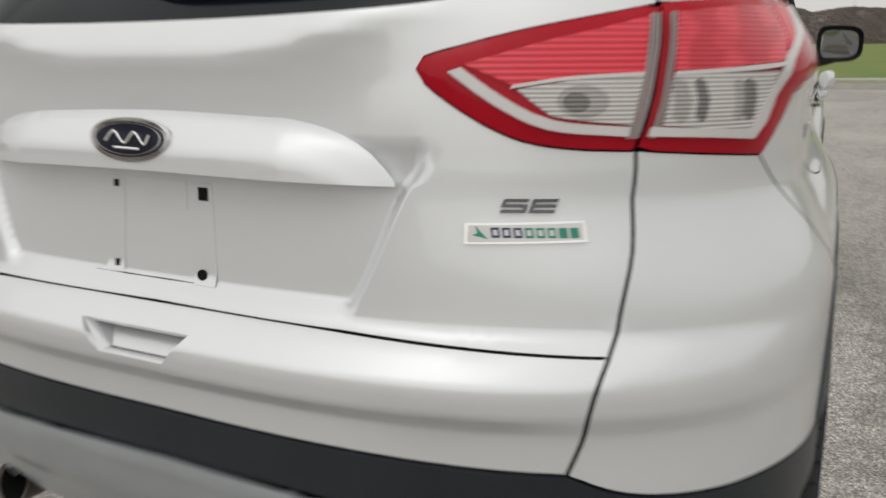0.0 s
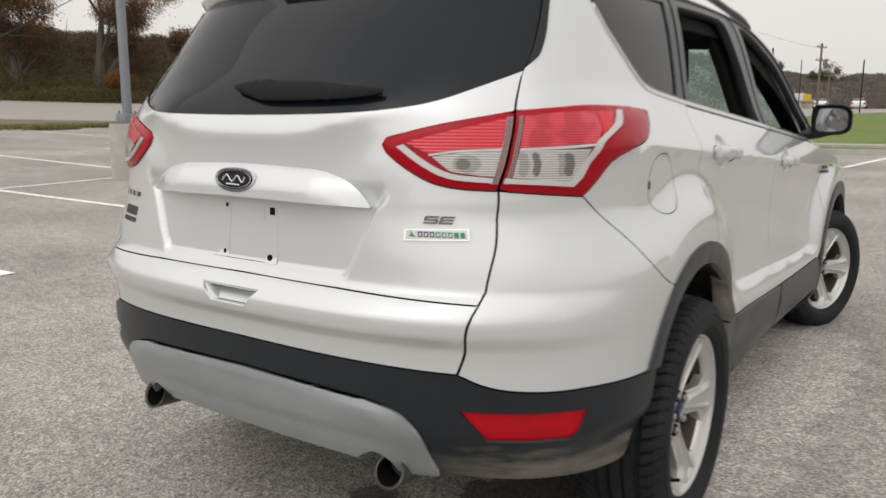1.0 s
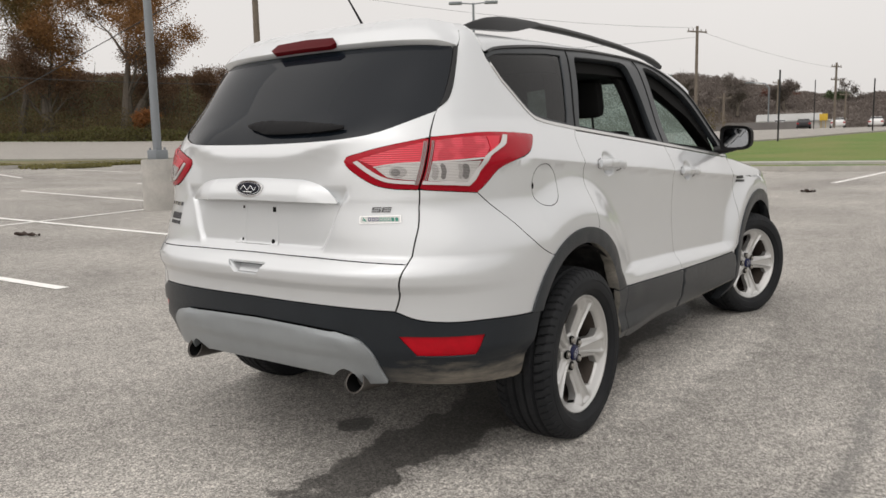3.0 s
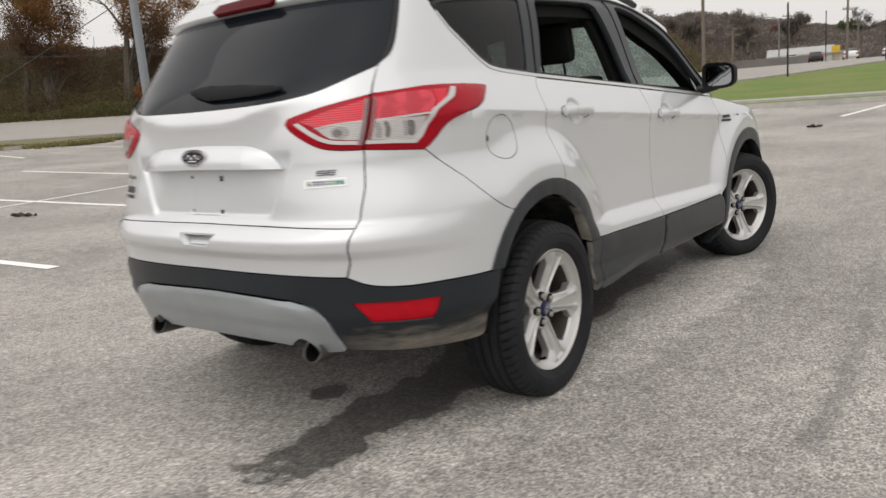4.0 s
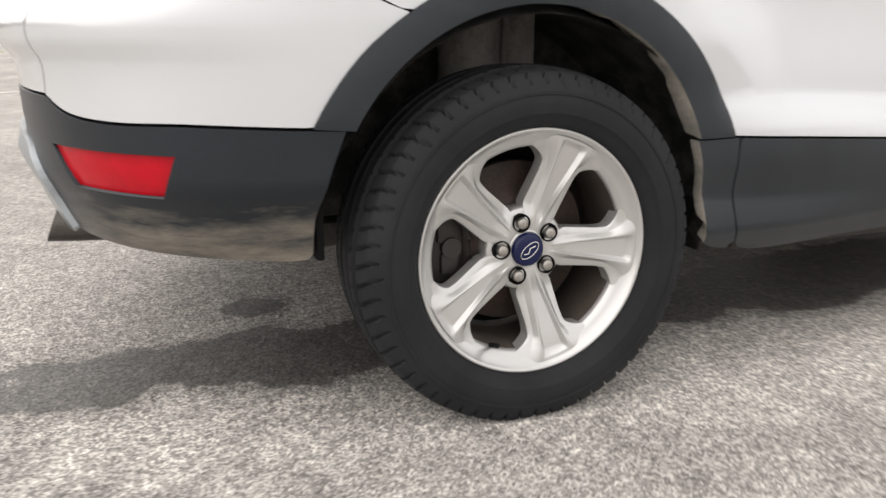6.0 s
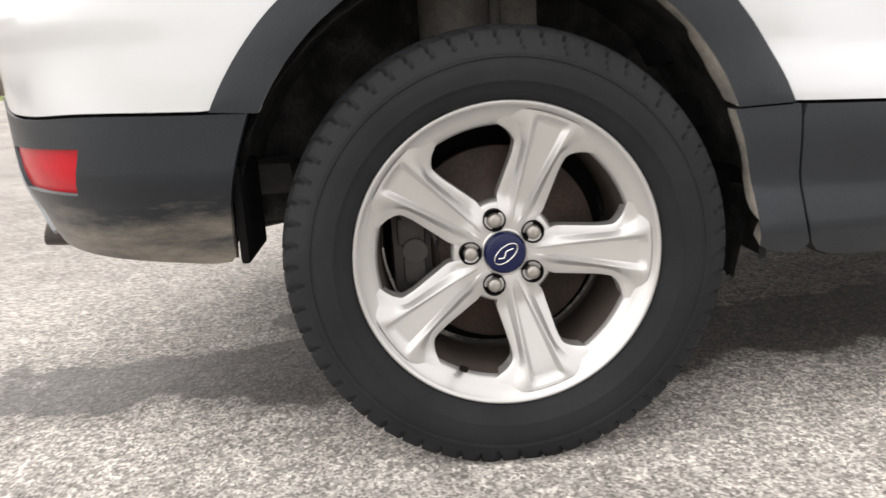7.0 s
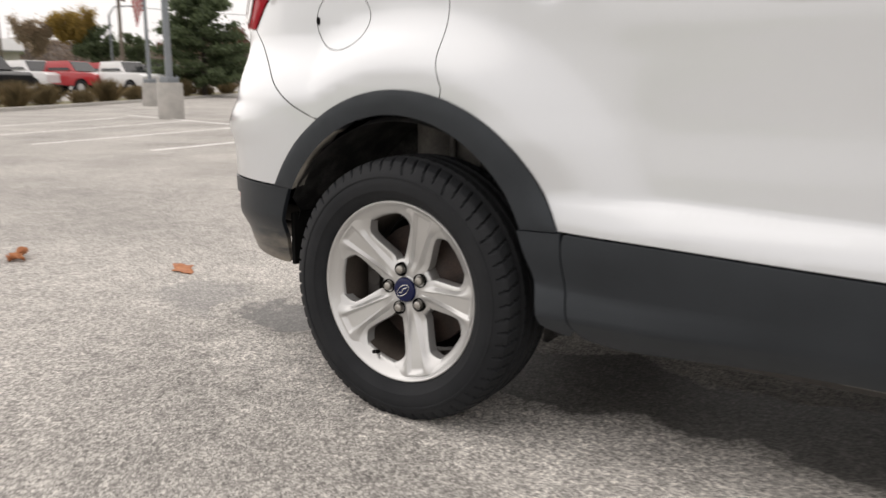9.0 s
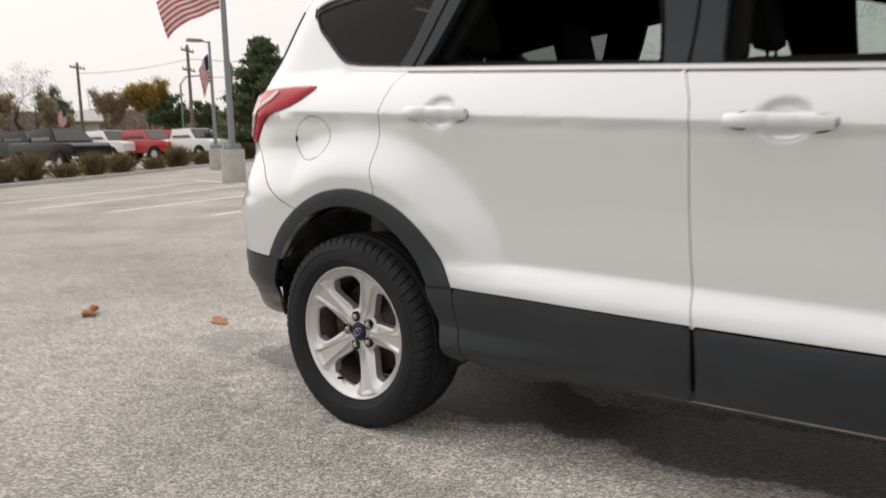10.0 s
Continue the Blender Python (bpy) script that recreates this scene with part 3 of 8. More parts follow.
def belt(y):
    return 1.316 - 0.0787 * y


def half_width(y, z):
    y = np.maximum(y, YC)
    zc, zb = crease(y), belt(y)
    drop = 0.045 * (np.clip(y, 1.6, 3.2) - 1.6)
    low = quarter_low(z) + (door_low(z + drop * step(0.75, 0.55, z)) - quarter_low(z)) * step(1.05, 1.6, y)
    low = low + (0.824 - low) * step(0.85, 1.0, z) * step(zc - 0.22, zc, z)
    up = 0.824 + (glass_width(zb) - 0.824) * np.clip((z - zc) / (zb - zc), 0, 1) ** 1.12
    low = low - 0.009 * step(zc, zc - 0.03, z) * step(zc - 0.5, zc - 0.1, z)
    w = np.where(z < zc, low, np.where(z < zb, up, glass_width(z)))
    for yw, out in ((0.94, 0.879), (3.63, 0.862)):
        r = np.hypot(y - yw, z - 0.355)
        near = step(0.69, 0.525, r) * step(0.42, 0.5, z) * (1 if yw > 2 else 1 - 0.6 * step(1.12, 1.42, y))
        w = np.where(z < zc, w + np.maximum(out - w, 0) * near, w)
    return w


def skin(s, z, off=0.0, plain=False):
    """Points of the skin (arrays), pushed out by off metres; plain: without the number plate's recess."""
    s, z = np.broadcast_arrays(np.asarray(s, float), np.asarray(z, float))

    def at(s, z):
        a, side = np.abs(s), np.sign(s)
        qx, qy = np.interp(a, QS, QX), np.interp(a, QS, QY)
        lift = 0.09 * step(0.12, 0.60, a) * step(0.98, 1.12, z) * step(1.30, 1.15, z)
        y0 = rear_line(z - lift)
        y0 = y0 + (rear_plain(z) - y0) * step(0.28, 0.56, a)
        y = np.where(a < SC, y0 + (YC - y0) * qy, YC + a - SC)
        # number plate recess
        edge = 0.40 - 0.62 * (0.985 - z)
        if not plain:
            y = y + 0.016 * step(edge + 0.012, edge - 0.010, a) * step(0.806, 0.832, z) * step(1.04, 1.0, z)
        w = half_width(y, z)
        # the shoulder's crease fades out towards the rear
        soft = sum(half_width(y, z + d) for d in (-0.075, -0.05, -0.025, 0.025, 0.05, 0.075)) / 6
        w = (w + (soft - w) * step(1.0, 0.72, a) * step(0.96, 1.02, z)) * qx
        over = np.clip((y - FRONT) / (NOSE - FRONT), 0, 1)
        w = w * (1 - over**2.6) ** 0.42
        # door handles' hollows
        for yh, zh in ((1.313, 1.078), (2.330, 1.010)):
            w = w - 0.016 * np.exp(-((((y - yh) / 0.060) ** 2 + ((z - zh) / 0.044) ** 2) ** 3))
        return np.stack([w * np.where(side < 0, -1.07 - 0.025 * step(0.76, 0.58, z), 1), y, z], -1)

    p = at(s, z)
    if np.any(off):
        p = p + skin_normal(s, z, at) * np.asarray(off)[..., None]
    return p


def skin_normal(s, z, at=None):
    at = at or (lambda a, b: skin(a, b))
    e = 0.003
    n = np.cross(at(s + e, z) - at(s - e, z), at(s, z + e) - at(s, z - e))
    return n / np.maximum(np.linalg.norm(n, axis=-1, keepdims=True), 1e-9)


# ---- the car ----
car = thing("car", "pearl white sport utility vehicle with dark cladding on grey asphalt", "car")


def panel(name, outline, mat, parent, off=0.0, depth=0.014, grid=0.035, holes=(), label="", swell=0.0, mirror=False, plain=False, lift_by=None, gap_shade=True, crisp=False, rows=()):
    """A plate of the car's skin with turned-in edges. The outline is in skin coordinates, counterclockwise."""
    if mirror:
        outline = [(-s, z) for s, z in outline][::-1]
        holes = [[(-s, z) for s, z in h_][::-1] for h_ in holes]
    sg = -1 if mirror else 1
    ridge = [(sg * (y + SY), float(crease(y)) + o) for y in np.arange(YC - 0.2, 3.7, 0.02) for o in (-0.0035, 0.0035)] if crisp else []
    if crisp:
        ridge += [(sg * (y + SY), z - 0.045 * (min(max(y, 1.6), 3.2) - 1.6)) for y in np.arange(1.45, 3.1, 0.02) for z in (0.626, 0.618, 0.611, 0.603)]
        ridge += [(sg * (sh + a), zh + b) for sh, zh in ((1.8595, 1.078), (2.8765, 1.010)) for a in np.arange(-0.078, 0.079, 0.0065) for b in np.arange(-0.0585, 0.06, 0.0065)]
    ridge += [(sg * a, b) for a, b in rows]
    v, f = fill(outline, grid, holes, ridge)
    lift = np.full(len(v), float(off))
    if swell and not lift_by:
        o = np.array(outline)
        near = np.full(len(v), 9.0)
        for p in o:
            near = np.minimum(near, np.hypot(*(v - p).T))
        lift += swell * np.clip(near / 0.022, 0, 1) ** 0.5
    if lift_by:
        lift += lift_by(v[:, 0], v[:, 1])
        swell = 1.0
    p3 = skin(v[:, 0], v[:, 1], lift, plain)
    n3 = skin_normal(v[:, 0], v[:, 1], lambda a, b: skin(a, b, 0.0, plain))
    if swell:
        tri = np.cross(p3[f[:, 1]] - p3[f[:, 0]], p3[f[:, 2]] - p3[f[:, 0]])
        n3 = np.zeros_like(p3)
        for k in range(3):
            np.add.at(n3, f[:, k], tri)
        n3 /= np.maximum(np.linalg.norm(n3, axis=1), 1e-12)[:, None]
    # turned-in rim
    count = {}
    for t in f:
        for a, b in ((t[0], t[1]), (t[1], t[2]), (t[2], t[0])):
            count[(a, b)] = 1
    rim = [(a, b) for a, b in count if (b, a) not in count]
    verts, faces, normals = list(p3), [tuple(t) for t in f], [n3[i] for t in f for i in t]
    ids = {}
    for a, b in rim:
        for i in (a, b):
            if i not in ids:
                ids[i] = (len(verts), len(verts) + 1)
                verts += [p3[i], p3[i] - n3[i] * depth]
    for a, b in rim:
        quad = (ids[b][0], ids[a][0], ids[a][1], ids[b][1])
        side = np.cross(p3[b] - p3[a], n3[a])
        side = side / max(np.linalg.norm(side), 1e-9)
        faces.append(quad)
        normals += [(n3[b] * 0.5 + side), (n3[a] * 0.5 + side), side, side]
    normals = [n_ / max(np.linalg.norm(n_), 1e-9) for n_ in normals]
    ob = mesh_object(name, verts, faces, mat, normals=normals)
    if mat is PAINT and depth > 0.01 and not swell and gap_shade:
        # turned-in rims go black to stand in for shade in the panel gaps
        ob.data.materials.append(BLACK)
        ob.data.polygons.foreach_set("material_index", np.r_[np.zeros(len(f), int), np.ones(len(faces) - len(f), int)])
    ob.parent = parent
    return tagged(ob, label=label)


def both(name, outline, mat, parent, **k):
    """The same plate on both sides of the car."""
    a = panel(name, outline, mat, parent, **k)
    b = panel(name, outline, mat, parent, mirror=True, **k)
    return a, b


def sym(right):
    """A closed outline round the middle from its right half, which runs from the bottom's middle to the top's."""
    left = [(-s, z) for s, z in right[::-1]]
    return right + [p for p in left if abs(p[0]) > 1e-4]


def arc(yc, zc, r, a0, a1, n=24):
    return [(SC + yc - YC + r * math.cos(radians(a)), zc + r * math.sin(radians(a))) for a in np.linspace(a0, a1, n)]


SY = SC - YC          # a side place's y is its s minus this
GS = 0.0012         # half a narrow gap
G = 0.0026            # half a panel gap

# -- tail lights' outline on each side: the gate's part and the fixed part
TOP = bend([(0.416, 1.119), (0.426, 1.132), (0.467, 1.1425), (0.561, 1.163), (0.735, 1.191)])
BOTTOM = bend([(0.676, 1.024), (0.60, 1.0275), (0.54, 1.037), (0.49, 1.058), (0.449, 1.083), (0.424, 1.103), (0.416, 1.119)])[:-1]
TOP2 = bend([(0.741, 1.192), (0.841, 1.199), (0.951, 1.206), (1.079, 1.206), (1.20, 1.2025), (1.262, 1.1985)])
BOTTOM2 = bend([(1.266, 1.193), (1.225, 1.163), (1.175, 1.1385), (1.12, 1.123), (1.06, 1.1125), (1.0, 1.094), (0.962, 1.071), (0.935, 1.047), (0.888, 1.009)]) + bend([(0.888, 1.009), (0.78, 1.017), (0.684, 1.024)])[1:]
GATE_EDGE = bend([(0.622, 0.786), (0.630, 0.832), (0.645, 0.868), (0.664, 0.905), (0.678, 0.945), (0.683, 0.985), (0.682, 1.022)])
GATE_EDGE2 = bend([(0.738, 1.193), (0.757, 1.235), (0.780, 1.284)])
GLASS_LOW = bend([(0.780, 1.284), (0.673, 1.251), (0.558, 1.217), (0.45, 1.199), (0.33, 1.190), (0.15, 1.186), (0.0, 1.185)])

gate_half = (straight([(0.0, 0.800), (0.30, 0.797), (0.622 - G, 0.786)], closed=False, gap=0.02) + [(s - G, z) for s, z in GATE_EDGE]
             + [(s, z - G) for s, z in BOTTOM] + [(TOP[0][0] - 0.002, TOP[0][1])] + [(s, z + G) for s, z in TOP[1:]]
             + [(s - G, z) for s, z in GATE_EDGE2[:-1]] + [(s, z - G) for s, z in GLASS_LOW])
RECESS = [(k * (0.40 - 0.62 * (0.985 - z) + o), z) for k in (-1, 1) for z in np.arange(0.832, 0.980, 0.013) for o in (-0.012, -0.004, 0.004, 0.013)] + [(s, z) for s in np.arange(-0.30, 0.31, 0.02) for z in (0.8055, 0.815, 0.824, 0.833)]
tailgate = panel("tailgate", sym(gate_half), PAINT, car, grid=0.021, rows=RECESS, label="white tailgate with a plate recess and no number plate")

# -- the gate's window
glass_half = GLASS_LOW[::-1] + bend([(0.790, 1.295), (0.810, 1.330), (0.830, 1.39), (0.847, 1.45), (0.861, 1.505)]) + bend([(0.85, 1.514), (0.70, 1.520), (0.45, 1.523), (0.2, 1.524), (0.0, 1.524)])
rear_window = panel("rear_window", sym(glass_half), REAR_GLASS, tailgate, off=-0.004, grid=0.05, label="dark tinted rear window")
side_fin = bend([(0.792, 1.296), (0.825, 1.315), (0.850, 1.36), (0.868, 1.43), (0.889, 1.505)]) + [(0.868, 1.507)] + bend([(0.863, 1.503), (0.849, 1.45), (0.832, 1.39), (0.811, 1.330), (0.793, 1.298)])[:-1]
both("window_fin", side_fin, TRIM_BLACK, tailgate, off=0.006, grid=0.03, label="gloss black fin beside the rear window")

# -- spoiler with the third brake light
spoiler_half = bend([(0.0, 1.528), (0.3, 1.527), (0.6, 1.524), (0.84, 1.516), (0.886, 1.511)]) + bend([(0.911, 1.535), (0.935, 1.572), (0.936, 1.60)]) + bend([(0.8, 1.606), (0.5, 1.608), (0.0, 1.609)])
spoiler = panel("spoiler", sym(spoiler_half), PAINT, tailgate, off=0.003, depth=0.030, grid=0.022, lift_by=lambda s, z: 0.019 * step(0.91, 0.76, np.abs(s)), gap_shade=False, label="white roof spoiler lip")
panel("brake_light", sym([(0.0, 1.518), (0.195, 1.517), (0.225, 1.530), (0.20, 1.550), (0.0, 1.554)]), BRAKE_RED, tailgate, off=0.034, depth=0.02, grid=0.03, label="dark red high brake light")

# -- wiper
wiper_line = bend([(-0.085, 1.239), (-0.02, 1.224), (0.03, 1.214), (0.12, 1.211), (0.30, 1.213), (0.385, 1.219), (0.425, 1.225)]) + bend([(0.425, 1.234), (0.36, 1.240), (0.30, 1.246), (0.18, 1.255), (0.05, 1.260), (-0.05, 1.260), (-0.10, 1.250)])
panel("rear_wiper", wiper_line, WIPER, tailgate, off=0.010, depth=0.016, grid=0.012, swell=0.008, label="black rear wiper with a moulded cover")

# -- garnish with the emblem, badges, the plate's holes
gar = bend([(-0.384, 0.979), (-0.2, 0.982), (0.0, 0.984), (0.2, 0.982), (0.384, 0.979)], gap=0.015) + bend([(0.384, 0.984), (0.352, 1.018), (0.31, 1.041), (0.262, 1.054)]) + bend([(0.23, 1.059), (0.0, 1.065), (-0.23, 1.059)])[:-1] + bend([(-0.262, 1.054), (-0.31, 1.041), (-0.352, 1.018), (-0.384, 0.984)])[:-1]


def garnish_lift(s, z):
    """Out like a low roof: nothing at the upper edge and the ends, most at the lower edge."""
    top = np.interp(np.abs(s), [0.0, 0.23, 0.262, 0.31, 0.352, 0.384], [1.065, 1.059, 1.054, 1.041, 1.018, 0.984])
    return 0.032 * np.clip((top - z) / 0.05, 0, 1) ** 0.55 * np.clip((0.386 - np.abs(s)) / 0.15, 0, 1) ** 0.8


garnish = panel("garnish", gar, PAINT, tailgate, off=0.002, depth=0.05, grid=0.010, lift_by=garnish_lift, plain=True, label="raised white trim bar across the tailgate")


def oval(s, z, a, b, n=40):
    return [(s + a * math.cos(2 * math.pi * k / n), z + b * math.sin(2 * math.pi * k / n)) for k in range(n)]


em = panel("emblem", oval(-0.008, 1.025, 0.071, 0.031), CHROME, tailgate, off=0.036, depth=0.008, plain=True, grid=0.02, label="oval dark blue emblem with a chrome rim")
panel("emblem_face", oval(-0.008, 1.025, 0.063, 0.0245), EMBLEM_DARK, tailgate, off=0.038, depth=0.004, plain=True, grid=0.02)
panel("emblem_ring", oval(-0.008, 1.025, 0.0605, 0.0225), CHROME, tailgate, off=0.0386, depth=0.001, plain=True, grid=0.02, holes=[oval(-0.008, 1.025, 0.0585, 0.021)])
_bm = bmesh.new()
for pts in ([(-0.046, 1.020), (-0.030, 1.034), (-0.012, 1.018), (0.006, 1.033), (0.024, 1.017), (0.034, 1.030)], [(-0.030, 1.012), (0.016, 1.011)]):
    tube(_bm, [skin(s, z, 0.040, True) for s, z in bend(pts, gap=0.004)], 0.0020, 6)
part("emblem_mark", _bm, CHROME, tailgate, "wavy chrome mark")
for s, z, a, b in ((0.076, 0.951, 0.008, 0.009), (-0.087, 0.957, 0.004, 0.005), (-0.085, 0.838, 0.004, 0.0055)):
    panel("plate_hole", [(s - a, z - b), (s + a, z - b), (s + a, z + b), (s - a, z + b)], BLACK, tailgate, off=0.003, depth=0.001, grid=0.03)
panel("plate_plug", oval(0.068, 0.836, 0.0085, 0.0085, 16), BLACK, tailgate, off=0.004, depth=0.004, grid=0.03, label="black plate screw plug")
for s0, s1, z0, z1 in ((0.055, 0.092, 0.822, 0.966), (-0.104, -0.072, 0.826, 0.968), (-0.055, 0.045, 0.927, 0.968)):
    panel("plate_pad", straight([(s0, z0), (s1, z0), (s1, z1), (s0, z1)]), PAINT, tailgate, off=0.0012, depth=0.002, grid=0.05)
plate = panel("badge_plate", straight([(0.463, 0.913), (0.612, 0.917), (0.617, 0.942), (0.470, 0.938)]), CHROME, tailgate, off=0.004, depth=0.004, grid=0.03, label="chrome model badge with navy and green marks")
panel("badge_field", straight([(0.468, 0.9155), (0.609, 0.9195), (0.6125, 0.9395), (0.474, 0.9355)]), ALLOY, tailgate, off=0.005, depth=0.001, grid=0.03)
for i in range(8):
    a = 0.499 + i * 0.0135
    m_ = BADGE_NAVY if i < 3 else BADGE_GREEN
    ring = [(a, 0.9215), (a + 0.0105, 0.9218), (a + 0.0118, 0.9338), (a + 0.0013, 0.9335)]
    hole = [(a + 0.0028, 0.9243), (a + 0.0083, 0.9245), (a + 0.0091, 0.9312), (a + 0.0036, 0.9310)]
    panel("badge_bar", ring, m_, tailgate, off=0.0058, depth=0.0008, grid=0.02, holes=[hole] if i not in (6, 7) else [])
panel("badge_leaf", [(0.476, 0.924), (0.494, 0.920), (0.487, 0.929), (0.482, 0.936), (0.483, 0.927)], BADGE_GREEN, tailgate, off=0.0058, depth=0.0008, grid=0.02)
for a, w in ((0.515, 0.030), (0.551, 0.030)):
    for z0 in (0.951, 0.9575, 0.964):
        panel("badge_letter", [(a + (z0 - 0.951) * 0.5, z0), (a + w + (z0 - 0.951) * 0.5, z0), (a + w + 0.002 + (z0 - 0.951) * 0.5, z0 + 0.0038), (a + 0.002 + (z0 - 0.951) * 0.5, z0 + 0.0038)], DARK_CHROME, tailgate, off=0.004, depth=0.004, grid=0.03)
    # the first letter turns its uprights, the second has one along its whole back
    for x_, z0, z1 in (((-0.001, 0.958, 0.9665), (w - 0.0035, 0.9515, 0.960)) if a < 0.53 else ((-0.001, 0.951, 0.967),)):
        lean = (z0 - 0.951) * 0.5
        panel("badge_letter", [(a + x_ + lean, z0), (a + x_ + 0.005 + lean, z0), (a + x_ + 0.005 + lean + (z1 - z0) * 0.5, z1), (a + x_ + lean + (z1 - z0) * 0.5, z1)], DARK_CHROME, tailgate, off=0.0035, depth=0.004, grid=0.03)
# stickers on the other half: writing as bars
for k in range(7):
    panel("badge_letter", [(-0.635 + k * 0.021, 0.948), (-0.618 + k * 0.021, 0.948), (-0.617 + k * 0.021, 0.962), (-0.634 + k * 0.021, 0.962)], CHROME if k % 2 else STICKER, tailgate, off=0.003, depth=0.003, grid=0.03)
for k, (z0, hgt, n_) in enumerate(((0.893, 0.026, 6), (0.872, 0.014, 8))):
    for i in range(n_):
        w = 0.115 / n_
        panel("sticker_bar", [(-0.60 + i * w, z0), (-0.60 + i * w + w * 0.75, z0), (-0.60 + i * w + w * 0.75, z0 + hgt), (-0.60 + i * w, z0 + hgt)], STICKER, tailgate, off=0.0015, depth=0.001, grid=0.03)

# -- tail lights
def split(z):
    """Where the gap between gate and body crosses the tail light."""
    return 0.6785 + (z - 1.022) * 0.348


def tail_light(mirror):
    kind = dict(mirror=mirror)
    edge = [(split(z) - 0.003, z) for z in np.linspace(1.186, 1.026, 9)]
    rim = panel("tail_light", BOTTOM + TOP[:-1] + edge, DEEP_RED, car, off=0.004, grid=0.016, swell=0.005, label="red and clear tail light lens on the tailgate", **kind)
    red = [(split(1.111) - 0.019, 1.111)] + [(split(1.174) - 0.019, 1.174)] + bend([(0.66, 1.163), (0.58, 1.148), (0.475, 1.123)])[1:] + bend([(0.53, 1.099), (0.60, 1.107)])
    panel("red_lens", red, RED_RIBS, rim, off=0.0128, depth=0.003, grid=0.016, **kind)
    clear = bend([(0.535, 1.094), (0.575, 1.064), (0.60, 1.060)])[:-1] + bend([(0.60, 1.060), (split(1.053) - 0.019, 1.053)]) + [(split(1.107) - 0.019, 1.107)] + bend([(0.64, 1.106), (0.60, 1.103), (0.535, 1.094)])[:-1]
    panel("clear_lens", clear, CLEAR_RIBS, rim, off=0.0128, depth=0.003, grid=0.016, **kind)
    band = bend([(0.455, 1.114), (0.505, 1.078), (0.570, 1.049), (0.666, 1.040)]) + bend([(0.668, 1.051), (0.576, 1.060), (0.518, 1.086), (0.472, 1.119)])
    # plates on the lens whose dark colour stands for shaded depth behind it
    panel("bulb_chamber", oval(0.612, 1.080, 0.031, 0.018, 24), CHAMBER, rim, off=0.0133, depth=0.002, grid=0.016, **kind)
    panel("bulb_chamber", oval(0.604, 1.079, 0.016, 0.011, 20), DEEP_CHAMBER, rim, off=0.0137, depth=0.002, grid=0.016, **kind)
    panel("lens_divider", bend([(0.528, 1.0945), (0.60, 1.1035), (split(1.107) - 0.019, 1.107)]) + bend([(split(1.1115) - 0.019, 1.1115), (0.60, 1.1075), (0.530, 1.0985)]), WHITE_LENS, rim, off=0.0138, depth=0.002, grid=0.02, **kind)
    panel("light_guide", band, WHITE_LENS, rim, off=0.0140, depth=0.004, grid=0.016, **kind)
    for o in (-0.0165, -0.0115, -0.0065):
        panel("lens_end", [(split(z) + o, z) for z in np.linspace(1.038, 1.176, 8)] + [(split(z) + o - 0.0028, z) for z in np.linspace(1.176, 1.038, 8)], LENS_END, rim, off=0.0142, depth=0.004, grid=0.03, **kind)
    edge = [(split(z) + 0.003, z) for z in np.linspace(1.028, 1.188, 9)]
    rim2 = panel("tail_light", TOP2 + BOTTOM2[:-1] + edge, DEEP_RED, car, off=0.004, grid=0.016, swell=0.005, label="red and clear tail light that wraps round the corner", **kind)
    for o in (0.0115, 0.0165):
        panel("lens_end", [(split(z) + o, z) for z in np.linspace(1.038, 1.178, 8)] + [(split(z) + o - 0.0022, z) for z in np.linspace(1.178, 1.038, 8)], LENS_END, rim2, off=0.0142, depth=0.004, grid=0.03, **kind)
    red = [(split(1.112) + 0.021, 1.112)] + bend([(0.80, 1.115), (0.87, 1.119), (0.915, 1.121)]) + bend([(0.944, 1.15), (0.950, 1.188)]) + bend([(0.85, 1.186), (0.80, 1.182), (split(1.178) + 0.021, 1.178)])
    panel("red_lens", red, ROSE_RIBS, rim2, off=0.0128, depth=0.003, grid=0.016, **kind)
    red2 = bend([(0.953, 1.188), (0.947, 1.150), (0.922, 1.122)]) + bend([(0.945, 1.126), (0.985, 1.155), (1.020, 1.188)])
    panel("red_lens", red2, RED_LENS, rim2, off=0.0131, depth=0.003, grid=0.02, **kind)
    clear = [(split(1.052) + 0.021, 1.052)] + bend([(0.77, 1.047), (0.845, 1.043)]) + bend([(0.872, 1.075), (0.895, 1.112)]) + bend([(0.81, 1.110), (split(1.107) + 0.021, 1.107)])
    panel("clear_lens", clear, CLEAR_RIBS, rim2, off=0.0128, depth=0.003, grid=0.016, **kind)
    band = bend([(split(1.040) + 0.006, 1.040), (0.78, 1.036), (0.852, 1.031)]) + bend([(0.875, 1.05), (0.905, 1.095), (0.935, 1.122), (0.99, 1.145), (1.03, 1.160), (1.062, 1.190)]) + bend([(1.040, 1.192), (1.005, 1.165), (0.96, 1.145), (0.912, 1.122), (0.878, 1.085), (0.845, 1.043)]) + bend([(0.845, 1.043), (0.77, 1.047), (split(1.051) + 0.006, 1.051)])[1:]
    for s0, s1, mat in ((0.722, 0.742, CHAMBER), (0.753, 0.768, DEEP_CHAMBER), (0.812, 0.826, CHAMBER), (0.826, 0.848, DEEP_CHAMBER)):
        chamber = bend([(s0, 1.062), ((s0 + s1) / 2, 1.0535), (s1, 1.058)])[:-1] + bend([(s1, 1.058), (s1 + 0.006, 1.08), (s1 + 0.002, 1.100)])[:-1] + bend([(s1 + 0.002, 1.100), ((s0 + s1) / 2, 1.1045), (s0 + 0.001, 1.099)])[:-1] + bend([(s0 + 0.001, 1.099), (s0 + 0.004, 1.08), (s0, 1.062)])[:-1]
